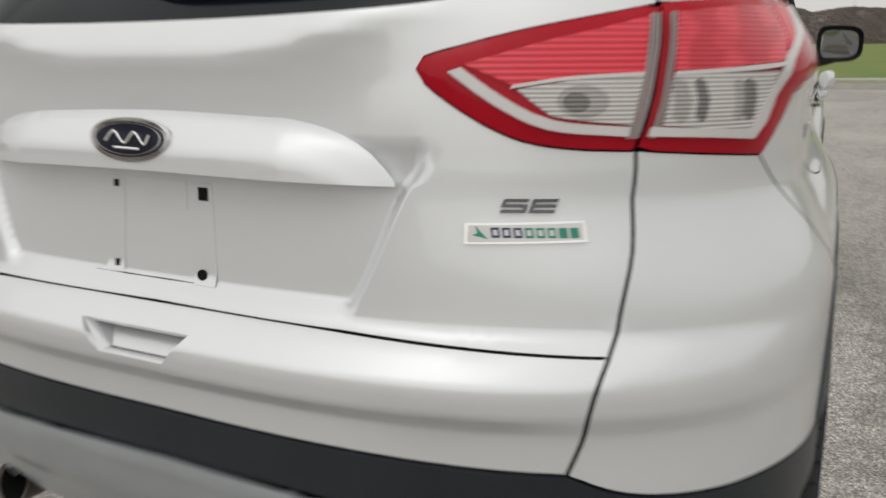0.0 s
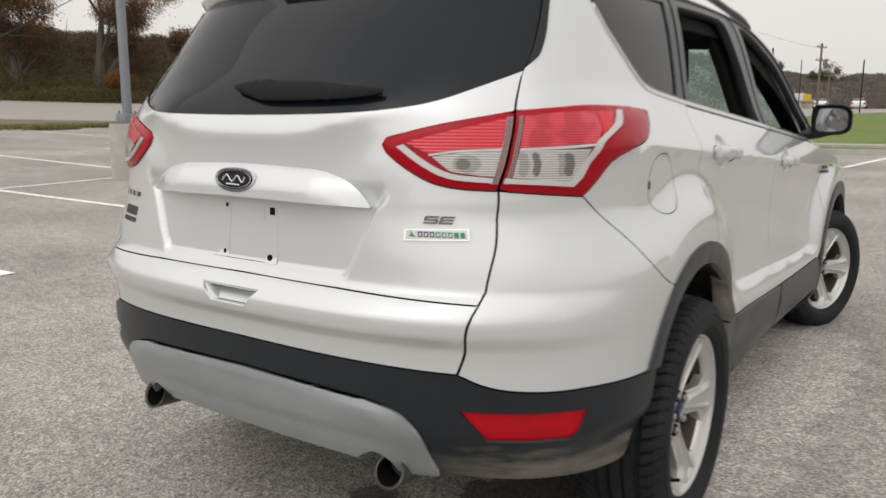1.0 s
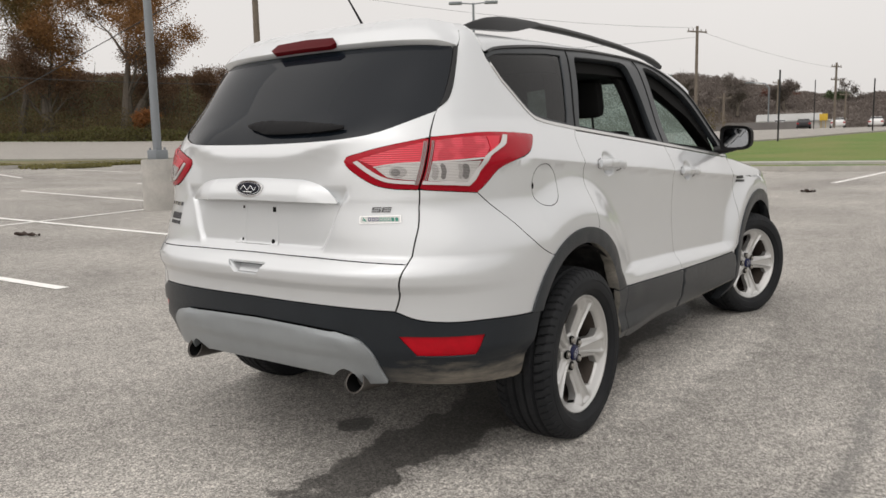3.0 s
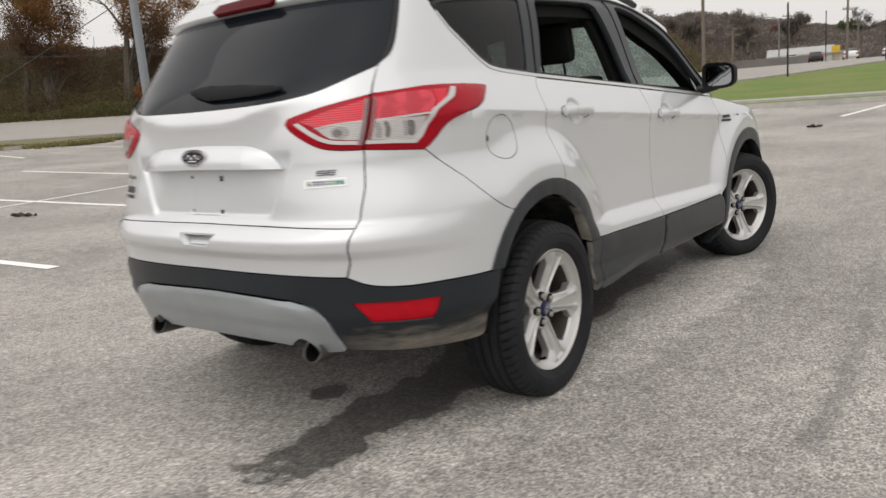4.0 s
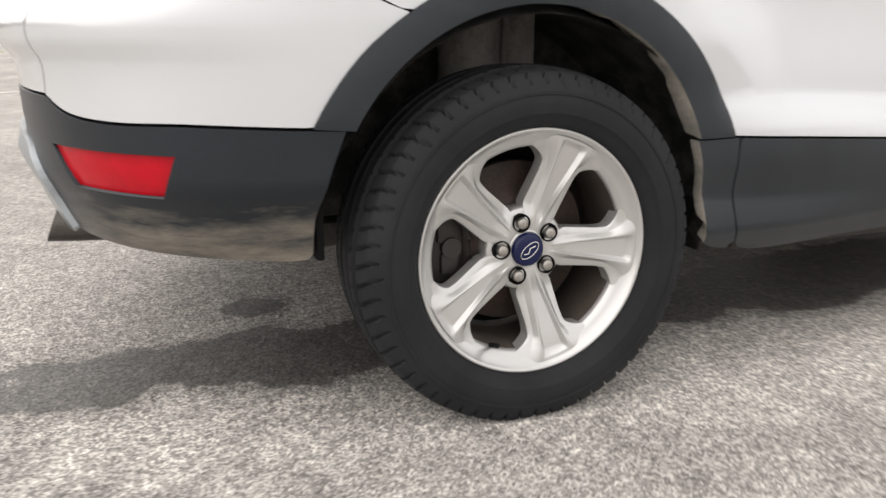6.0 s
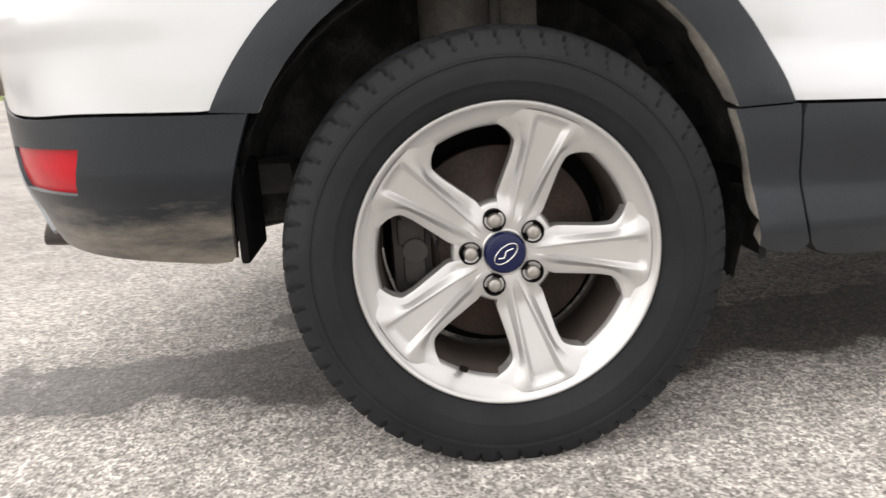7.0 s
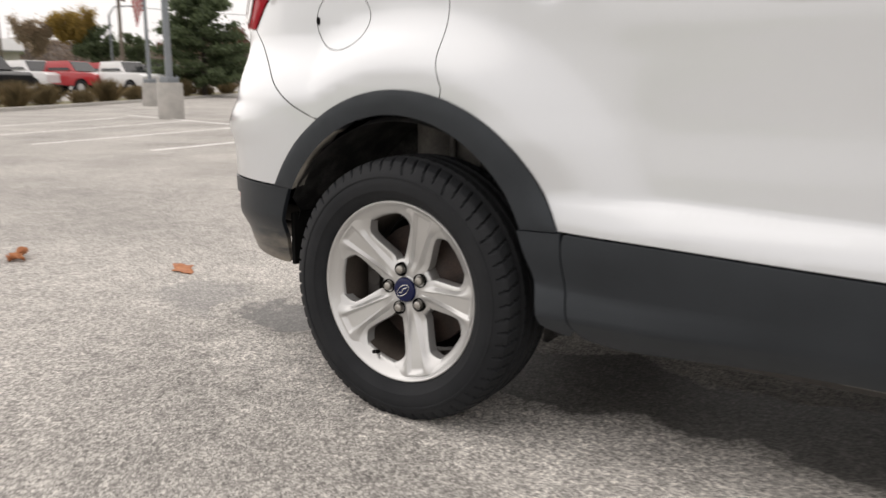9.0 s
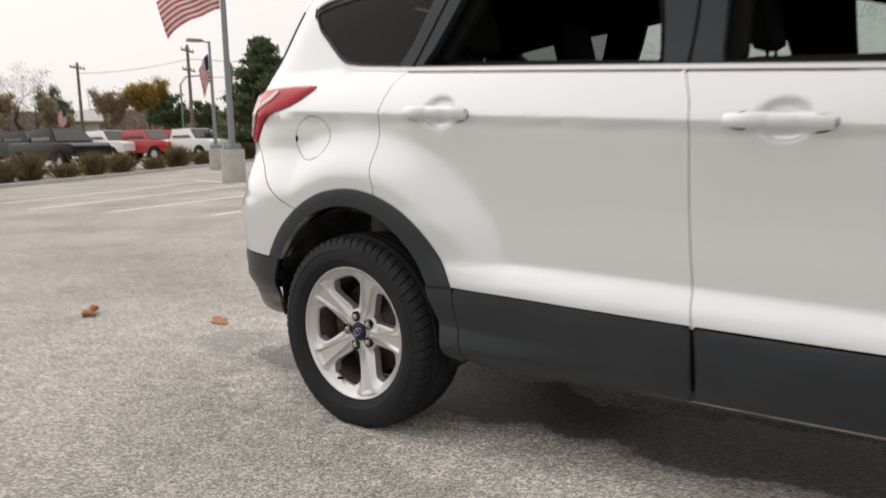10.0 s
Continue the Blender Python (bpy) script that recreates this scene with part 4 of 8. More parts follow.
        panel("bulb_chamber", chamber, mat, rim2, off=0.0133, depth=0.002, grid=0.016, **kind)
    panel("lens_divider", bend([(split(1.107) + 0.021, 1.107), (0.81, 1.1105), (0.912, 1.1155)]) + bend([(0.914, 1.1195), (0.81, 1.115), (split(1.1115) + 0.021, 1.1115)]), WHITE_LENS, rim2, off=0.0138, depth=0.002, grid=0.02, **kind)
    panel("light_guide", band, WHITE_LENS, rim2, off=0.0144, depth=0.004, grid=0.016, **kind)


tail_light(False)
tail_light(True)

# -- bumper: painted cover, dark lower part, silver skid plate
DARK_TOP = bend([(0.0, 0.637), (0.30, 0.634), (0.577, 0.627)]) + bend([(0.577, 0.627), (0.625, 0.606), (0.679, 0.594), (0.77, 0.588), (0.889, 0.588), (1.065, 0.581)])[1:]
LOW_GAP = bend([(0.577, 0.627), (0.594, 0.672), (0.608, 0.722), (0.622, 0.783)])
mid_half = [(s, z + G) for s, z in DARK_TOP if s < 0.577 - G] + [(s - G, z + G) for s, z in LOW_GAP] + straight([(0.616, 0.783), (0.30, 0.794)], closed=False) + [(0.0, 0.797)]
pocket = straight([(-0.062, 0.727), (0.050, 0.727), (0.088, 0.770), (-0.100, 0.770)], gap=0.012)
LEDGE = [(s, z) for s in np.arange(-0.6, 1.12, 0.02) for z in (0.668, 0.680, 0.6885, 0.697, 0.7055, 0.714, 0.7225, 0.733, 0.748)]
bumper = panel("bumper", sym(mid_half), PAINT, car, gap_shade=False, grid=0.022, rows=LEDGE, holes=[pocket], label="white bumper cover with a hand recess")
_bm = bmesh.new()
_q0 = [(-0.062, 0.727), (0.050, 0.727), (0.088, 0.770), (-0.100, 0.770)]
_o = [_bm.verts.new(skin(s, z, -0.001)) for s, z in _q0]
_i = [_bm.verts.new(Vector(skin(s * 0.85, z, 0.0)) + Vector((0, 0.034 + (0.012 if z > 0.75 else -0.018), 0))) for s, z in _q0]
for k in range(4):
    _bm.faces.new((_o[k], _o[(k + 1) % 4], _i[(k + 1) % 4], _i[k]))
_bm.faces.new(_i)
part("hand_recess", _bm, PAINT, bumper, smooth=False)

SEAM = bend([(0.888, 1.009), (0.954, 0.957), (1.015, 0.906), (1.071, 0.852), (1.137, 0.806), (1.222, 0.767)])
ARCH = (0.945, 0.358)
def arch_out(a0, a1, r=0.482, n=24):
    return [(ARCH[0] + SY + (s - ARCH[0] - SY) * 0.968, z) for s, z in arc(ARCH[0], ARCH[1], r, a0, a1, n)]

corner = ([(s, z + G) for s, z in DARK_TOP if s > 0.577 + G] + arch_out(152, 123, n=10) + [(s - GS, z - GS) for s, z in SEAM[::-1]][1:]
          + [(s, z - G) for s, z in bend([(0.888, 1.009), (0.78, 1.017), (0.684, 1.024)])][:-1] + [(s + G, z) for s, z in GATE_EDGE[::-1]] + [(s + G, z) for s, z in LOW_GAP[::-1]])
both("bumper_corner", corner, PAINT, bumper, grid=0.022, rows=LEDGE)
SKID = bend([(0.365, 0.551), (0.438, 0.532), (0.480, 0.50), (0.512, 0.455), (0.545, 0.382)])
dark_half = ([(0.0, 0.566)] + bend([(0.0, 0.566), (0.2, 0.561), (0.365, 0.551)])[1:-1] + SKID + bend([(0.545, 0.376), (0.67, 0.370), (0.838, 0.363), (0.95, 0.358), (1.03, 0.353), (1.058, 0.355)])
             + bend([(1.068, 0.365), (1.078, 0.43), (1.096, 0.485), (1.110, 0.527), (1.127, 0.571), (1.130, 0.5765)]) + [(1.0700, 0.5785)] + [(s, z - G) for s, z in DARK_TOP[::-1]])
REFL = straight([(0.580, 0.544), (0.640, 0.475), (0.836, 0.470), (0.866, 0.540)], gap=0.02)
lower = panel("bumper_lower", sym(dark_half), MUDDY, bumper, off=0.003, depth=0.014, grid=0.03, holes=[REFL, [(-s, z) for s, z in REFL][::-1]], label="dark grey plastic lower bumper, scuffed and muddy at its corner")
both("reflector", REFL, REFLECTOR, bumper, off=-0.004, grid=0.03, label="red rear reflector")
def skid_lift(s, z):
    """A rounded flange along the upper edge, then a shallow hollow."""
    top = np.interp(np.abs(s), [0.0, 0.2, 0.365, 0.438, 0.480, 0.512, 0.545], [0.563, 0.558, 0.548, 0.529, 0.497, 0.452, 0.379])
    d = np.clip(top - z, 0, 0.3)
    return 0.006 + (0.008 * np.clip(d / 0.02, 0, 1) ** 0.5 - 0.010 * step(0.03, 0.055, d) + 0.006 * step(0.08, 0.14, d)) * step(0.47, 0.36, np.abs(s))


skid_half = bend([(0.0, 0.397), (0.25, 0.393), (0.33, 0.388)]) + bend([(0.345, 0.400), (0.385, 0.420), (0.425, 0.400), (0.440, 0.372)]) + [(0.46, 0.368), (0.541, 0.376)] + [(s - 0.003, z) for s, z in SKID[::-1]] + [(s, z - 0.003) for s, z in bend([(0.0, 0.566), (0.2, 0.561), (0.365, 0.551)])[::-1]][1:]
panel("skid_plate", sym(skid_half), SILVER, bumper, off=0.008, depth=0.03, grid=0.014, lift_by=skid_lift, label="silver painted skid plate")


def pipe(side):
    bm = bmesh.new()
    x, y0, z = side * (0.425 if side > 0 else 0.455), 0.083, 0.369
    prof = [(0.0, 0.032), (0.0, 0.037), (-0.004, 0.0385), (0.05, 0.0395), (0.30, 0.0395), (0.30, 0.001)]
    rows = []
    for i in range(24):
        a = 2 * math.pi * i / 24
        rows.append([bm.verts.new((x + r * 1.12 * math.cos(a), y0 + d + (0.03 * (1 + math.sin(a)) / 2 if d < 0.04 else 0) - 0.0, z + r * math.sin(a) - d * 0.05)) for d, r in [(0.22, 0.034)] + prof])
    for i in range(24):
        for k in range(len(prof)):
            bm.faces.new((rows[i][k], rows[i][k + 1], rows[(i + 1) % 24][k + 1], rows[(i + 1) % 24][k]))
    ob = part("tailpipe", bm, STEEL, car, "dull steel exhaust tip, black inside")
    ob.data.materials.append(BLACK)
    for p_ in ob.data.polygons:
        if all(math.hypot((ob.data.vertices[i].co.x - x) / 1.12, ob.data.vertices[i].co.z - z + (ob.data.vertices[i].co.y - y0) * 0.05) < 0.0345 for i in p_.vertices):
            p_.material_index = 1
    return ob


pipe(1), pipe(-1)

# -- sides: quarter panel, doors, wing
DOOR_REAR = bend([(1.632, 0.822), (1.606, 0.90), (1.607, 0.967), (1.608, 1.087), (1.632, 1.179), (1.688, 1.228)])
QG_LOW = bend([(1.101, 1.487), (1.17, 1.432), (1.238, 1.375), (1.347, 1.284), (1.42, 1.260), (1.52, 1.248), (1.688, 1.232)])


def sill_top(y):
    return 0.535 - 0.050 * (y - 1.393) + 0.012 * (y - 1.393) ** 2


def belt_at(y):
    return float(belt(y)) + 0.002


def on_belt(y0, y1, n=14, off=0.0):
    return [(y + SY, belt_at(y) + off) for y in np.linspace(y0, y1, n)]


quarter = (arch_out(122, 74, n=16) + [(s - GS, z) for s, z in DOOR_REAR[1:-1]] + [(s, z - 0.012) for s, z in QG_LOW[::-1]]
           + bend([(1.088, 1.50), (1.062, 1.545), (1.02, 1.60)]) + [(0.942, 1.602)] + bend([(0.939, 1.572), (0.915, 1.535), (0.893, 1.508), (0.871, 1.43), (0.853, 1.36), (0.828, 1.315), (0.786, 1.288), (0.760, 1.235), (0.743, 1.196)])
           + [(s, z + G) for s, z in TOP2[1:]] + [(s + G, z - G if i > 3 else z) for i, (s, z) in enumerate(BOTTOM2) if s > 0.889] + [(s + GS, z + GS) for s, z in SEAM])
FUEL = oval(1.279, 1.015, 0.093, 0.078, 40)
qp = both("quarter_panel", quarter, PAINT, car, grid=0.026, crisp=True, holes=[FUEL], label="white rear quarter panel")
both("fuel_flap", oval(1.279, 1.015, 0.0905, 0.0755, 40), PAINT, car, grid=0.03, label="round fuel flap")
both("fuel_flap_notch", oval(1.192, 1.016, 0.0065, 0.011, 12), BLACK, car, off=0.0015, depth=0.004, grid=0.03)
DOOR_MID = bend([(2.684, 0.497), (2.668, 0.60), (2.655, 0.754), (2.652, 0.90), (2.653, 1.035), (2.640, 1.10), (2.624, 1.151)])
rear_door = ([(s + G, z) for s, z in arch_out(74, 22, n=20)][0:] + [(y + SY, sill_top(y) + G) for y in np.linspace(1.40, 2.13, 20)] + [(s - GS, z) for s, z in DOOR_MID]
             + on_belt(2.07, 1.145, 20, -0.014) + [(s + GS, z) for s, z in DOOR_REAR[::-1]][1:-1])
rd = both("rear_door", rear_door, PAINT, car, grid=0.02, crisp=True, label="white rear door with its window down")
FENDER_SEAM = bend([(3.62, 0.46), (3.72, 0.60), (3.74, 0.80), (3.73, 0.93), (3.66, 1.05)])
front_door = [(y + SY, sill_top(y) + G) for y in np.linspace(2.145, 3.06, 20)] + [(s - GS, z) for s, z in FENDER_SEAM] + on_belt(3.10, 2.085, 20, -0.014) + [(s + GS, z) for s, z in DOOR_MID[::-1]][1:]
fd = both("front_door", front_door, PAINT, car, grid=0.02, crisp=True, label="white front door with its window down")
def f_arch(a0, a1, r=0.482, n=24):
    return arc(3.63, 0.358, r, a0, a1, n)

wing = ([(s + G, z) for s, z in f_arch(160, 20, n=30)] + [(4.60, 0.55), (4.85, 0.57), (4.88, 0.72), (4.80, 0.80)]
        + bend([(4.70, 0.86), (4.40, 0.955), (4.10, 1.0), (3.85, 1.035), (3.665, 1.055)]) + [(s + GS, z) for s, z in FENDER_SEAM[::-1]][1:-2])
both("front_wing", wing, PAINT, car, grid=0.03, crisp=True, label="white front wing")
for z0 in (0.912, 0.936):
    both("wing_vent", [(3.80, z0 - 0.008), (3.90, z0 - 0.012), (3.91, z0 + 0.002), (3.80, z0 + 0.007)], TRIM_BLACK, car, off=0.006, depth=0.008, grid=0.03)
nose = straight([(4.56, 0.30), (5.02, 0.30), (5.235, 0.36), (5.235, 0.70), (4.90, 0.74), (4.88, 0.58), (4.60, 0.545)], gap=0.05)
both("front_bumper", [(min(s, SY + NOSE - 0.003), z) for s, z in nose], PLASTIC, car, grid=0.05, label="dark front bumper corner")

# -- cladding: wheel arch lips, sills
ring = arch_out(152.4, 21.7, 0.482, 70) + arc(ARCH[0] - 0.010, 0.400, 0.380, 20.8, 152.4, 70)
def dusty_lip(obs, yc, zc):
    """Dust on the edge that is turned into the wheel arch."""
    for ob in obs:
        ob.data.materials.append(DUST)
        for p in ob.data.polygons:
            if len(p.vertices) == 4 and math.hypot(p.center.y - yc, p.center.z - zc) < 0.425:
                p.material_index = 1


dusty_lip(both("arch_trim", ring, PLASTIC, car, off=0.006, depth=0.05, grid=0.03, swell=0.004, label="dark grey wheel arch trim"), *ARCH)
END_SEAM = bend([(1.935, 0.533), (1.938, 0.47), (1.946, 0.405), (1.957, 0.352), (1.982, 0.318), (2.03, 0.307)])


def sill_lift(s, z):
    """The sill stands out at its foot beside the wheel and runs in along the door."""
    y = np.abs(s) - SY
    want = np.interp(z, [0.300, 0.330, 0.357, 0.402, 0.42], [0.826, 0.850, 0.866, 0.853, 0.852])
    return 0.003 + np.clip(want - half_width(y, z), 0, 0.09) * step(0.418, 0.398, z) * (0.12 + 0.88 * step(2.0, 1.5, y))


SILL_ROWS = [(s, z) for s in np.arange(1.84, 2.68, 0.02) for z in (0.322, 0.335, 0.348, 0.357, 0.366, 0.38, 0.394, 0.403, 0.412, 0.424)]
front_lip = [(s - 0.002, z) for s, z in END_SEAM if z > 0.325] + [(1.955, 0.316), (1.93, 0.318), (1.90, 0.326)] + bend([(1.884, 0.334), (1.877, 0.37), (1.862, 0.44), (1.830, 0.532)])
front_lip = front_lip[::-1]
dusty_lip(both("arch_end", front_lip, PLASTIC, car, off=0.004, depth=0.026, grid=0.016, lift_by=sill_lift, rows=SILL_ROWS), *ARCH)
ring_f = f_arch(205, 2, 0.482, 40) + arc(3.63, 0.354, 0.412, 0, 205, 40)
both("arch_trim", ring_f, PLASTIC, car, off=0.006, depth=0.05, grid=0.03, swell=0.004, label="dark grey wheel arch trim")


clad_r = [(y + SY, 0.306) for y in np.linspace(1.50, 2.130, 24)] + [(y + SY, sill_top(y) - G) for y in np.linspace(2.136, 1.396, 14)] + [(s + 0.002, z) for s, z in END_SEAM[1:-1]]
both("door_cladding", clad_r, PLASTIC, rd[0], off=0.004, depth=0.04, grid=0.02, lift_by=sill_lift, rows=SILL_ROWS, label="dark grey cladding along the door's foot")
clad_f = [(y + SY, 0.306) for y in np.linspace(2.136, 3.16, 18)] + [(3.66, 0.45)] + [(y + SY, sill_top(y) - G) for y in np.linspace(3.06, 2.143, 18)]
both("door_cladding", clad_f, PLASTIC, fd[0], off=0.005, depth=0.04, grid=0.03, swell=0.003, label="dark grey cladding along the door's foot")

both("sill_lip", [(y + SY, 0.2985) for y in np.linspace(1.46, 3.14, 40)] + [(y + SY, 0.3045) for y in np.linspace(3.14, 1.46, 40)], DUST, car, off=0.003, depth=0.03, grid=0.05, label="dusty pale lip under the sill")
_bm = bmesh.new()
box(_bm, 0.66, 0.832, 0.536, 0.550, 0.350, 0.50, 0.005)
part("liner_flap", _bm, BLACK, car, "black splash flap behind the bumper corner")
_bm = bmesh.new()
_rows = []
for i in range(13):
    x_ = 0.66 + 0.15 * i / 12
    low_ = 0.248 + 0.010 * math.sin(i * 1.9) + 0.012 * (i % 3 == 0)
    _rows.append([_bm.verts.new((x_ - 0.006 * k_, 1.352 - 0.030 * k_ + 0.004 * math.sin(i * 0.9 + k_), 0.40 + (low_ - 0.40) * k_)) for k_ in (0.0, 0.35, 0.7, 1.0)])
for a_, b_ in zip(_rows, _rows[1:]):
    for k_ in range(3):
        _bm.faces.new((a_[k_], a_[k_ + 1], b_[k_ + 1], b_[k_]))
bmesh.ops.solidify(_bm, geom=list(_bm.faces), thickness=0.006)
part("mud_flap", _bm, LINER, car, "ragged black flap behind the wheel")

# -- window line: bright strip, frames, panes
BELT_LINE = QG_LOW[2:] + on_belt(1.15, 3.10, 30, 0.004)
strip = [(s, z - 0.0125) for s, z in BELT_LINE] + [(s, z) for s, z in BELT_LINE[::-1]]
both("belt_strip", strip, ALLOY, car, off=0.003, depth=0.01, grid=0.05, label="satin bright strip under the side windows")
ROOF_LINE = bend([(1.101, 1.487), (1.26, 1.515), (1.42, 1.534), (1.62, 1.552), (1.813, 1.562), (2.10, 1.577), (2.40, 1.583), (2.62, 1.582), (2.78, 1.570), (2.99, 1.527), (3.25, 1.440), (3.44, 1.31), (3.60, 1.15), (3.655, 1.085)])


def roof_z(s):
    return float(np.interp(s, [p[0] for p in ROOF_LINE], [p[1] for p in ROOF_LINE]))


frame_out = [(s, z + 0.001) for s, z in QG_LOW] + on_belt(1.15, 3.095, 30, 0.006) + [(s, z) for s, z in ROOF_LINE[::-1]][1:-1]
QG = bend([(1.125, 1.478), (1.245, 1.383), (1.355, 1.295), (1.43, 1.270), (1.52, 1.257), (1.632, 1.246)]) + bend([(1.668, 1.30), (1.72, 1.42), (1.765, 1.535)]) + bend([(1.62, 1.531), (1.42, 1.514), (1.26, 1.500), (1.125, 1.478)])[:-1]
RW = [(1.735, 1.240)] + [(y + SY, belt_at(y) + 0.010) for y in np.linspace(1.20, 2.015, 14)] + bend([(2.565, 1.168), (2.54, 1.34), (2.495, 1.50), (2.47, 1.545)]) + bend([(2.42, 1.556), (2.20, 1.553), (1.91, 1.541)]) + bend([(1.885, 1.52), (1.83, 1.40), (1.765, 1.28)])
FW = [(y + SY, belt_at(y) + 0.010) for y in np.linspace(2.17, 2.98, 14)] + bend([(3.545, 1.13), (3.42, 1.275), (3.22, 1.415), (2.99, 1.500), (2.82, 1.545), (2.74, 1.552)]) + bend([(2.705, 1.545), (2.705, 1.40), (2.71, 1.20)])
both("window_frame", frame_out, PILLAR, car, off=0.0, depth=0.03, grid=0.04, holes=[QG, RW, FW], label="dark grey window pillars and frames")
def shrunk(loop, by):
    """A closed outline moved inwards."""
    p_ = np.array(loop)
    d_ = np.roll(p_, -1, 0) - np.roll(p_, 1, 0)
    n_ = np.column_stack([-d_[:, 1], d_[:, 0]]) / np.maximum(np.linalg.norm(d_, axis=1), 1e-9)[:, None]
    return [tuple(q) for q in p_ + n_ * by]


both("window_liner", shrunk(frame_out, 0.02), BLACK, car, off=-0.055, depth=0.03, grid=0.05, holes=[shrunk(RW, 0.034), shrunk(FW, 0.040), shrunk(QG, 0.022)], label="black inner trim round the side windows")
both("quarter_window", QG, TINTED, car, off=-0.006, depth=0.004, grid=0.08, label="dark tinted quarter window")
both("pillar_gap", bend([(1.690, 1.235), (1.735, 1.33), (1.79, 1.45), (1.84, 1.562)]) + bend([(1.848, 1.562), (1.80, 1.45), (1.745, 1.33), (1.700, 1.235)]), BLACK, car, off=0.0015, depth=0.002, grid=0.05)
both("pillar_gap", bend([(2.627, 1.16), (2.632, 1.30), (2.628, 1.45), (2.618, 1.578)]) + bend([(2.626, 1.578), (2.637, 1.45), (2.641, 1.30), (2.636, 1.16)]), BLACK, car, off=0.0015, depth=0.002, grid=0.05)
both("roof_drip", [(s, z + 0.001) for s, z in ROOF_LINE[2:]] + [(s, z + 0.010) for s, z in ROOF_LINE[:1:-1]], TRIM_BLACK, car, off=0.006, depth=0.01, grid=0.05)
panel("left_rear_pane", RW, CLEAR, car, off=-0.02, depth=0.004, grid=0.08, mirror=True, label="green tinted side window wet with drops")
panel("left_front_pane", FW, CLEAR, car, off=-0.02, depth=0.004, grid=0.08, mirror=True, label="green tinted side window wet with drops")

# -- roof
def roof_side(s):
    return roof_z(s) + 0.011


_ss = np.concatenate([np.linspace(0.942, 1.11, 14), np.linspace(1.12, 3.30, 50)])
_vv, _ff = [], []
_m = 13
for s in _ss:
    zr = float(np.interp(s, [0.95, 1.02, 1.062, 1.088, 1.104, 1.12], [1.602, 1.60, 1.545, 1.503, 1.498, 1.501])) if s < 1.12 else roof_side(s)
    e = skin(s, min(zr, 1.612))
    top = float(np.interp(e[1], [0.44, 0.7, 1.3, 2.0, 2.6, 3.0], [1.604, 1.617, 1.626, 1.624, 1.588, 1.50]))
    top = max(top, zr + 0.01)
    for k in range(_m):
        a = math.pi / 2 * k / (_m - 1)
        x = e[0] * math.cos(a) ** 0.75 if k < _m - 1 else 0.0
        z = zr + (top - zr) * math.sin(a) ** 0.8
        _vv.append((x, e[1], z))
_rows = len(_ss)
_right = np.array(_vv).reshape(_rows, _m, 3)
_full = np.concatenate([_right, (_right * [-1, 1, 1])[:, ::-1][:, 1:]], 1)
_n = _full.shape[1]
for i in range(_rows - 1):
    for j in range(_n - 1):
        _ff.append((i * _n + j, (i + 1) * _n + j, (i + 1) * _n + j + 1, i * _n + j + 1))
_roof_faces = list(_ff)
_roof = mesh_object("roof", _full.reshape(-1, 3), _ff, PAINT)
_roof.parent = car
tagged(_roof, label="white roof")
# windscreen and bonnet close the front
_ff, _vv = [], []
for i in range(9):
    t = i / 8
    y, z, w = 2.75 + 0.62 * t, 1.555 - 0.50 * t, 0.565 + 0.165 * t
    for k in range(13):
        u = -1 + k / 6
        _vv.append((u * w, y + 0.18 * (1 - u * u), z))
for i in range(8):
    for k in range(12):
        _ff.append((i * 13 + k, i * 13 + k + 1, (i + 1) * 13 + k + 1, (i + 1) * 13 + k))
_ws = mesh_object("windscreen", _vv, _ff, CLEAR)
_ws.parent = car
tagged(_ws, label="clear windscreen")
_ff, _vv = [], []
for i in range(13):
    t = i / 12
    y, w = 3.30 + 1.12 * t, 0.775 - 0.16 * t**3
    z0 = float(np.interp(y, [3.1, 3.3, 3.85, 4.1, 4.42], [1.06, 1.045, 0.985, 0.95, 0.84]))
    for k in range(13):
        u = -1 + k / 6
        _vv.append((u * w, y + 0.06 * (1 - u * u), z0 + 0.05 * (1 - u**4) * (1 - 0.6 * t)))
for i in range(12):
    for k in range(12):
        _ff.append((i * 13 + k, i * 13 + k + 1, (i + 1) * 13 + k + 1, (i + 1) * 13 + k))
_hood = mesh_object("bonnet", _vv, _ff, PAINT)
_hood.parent = car
tagged(_hood, label="white bonnet")


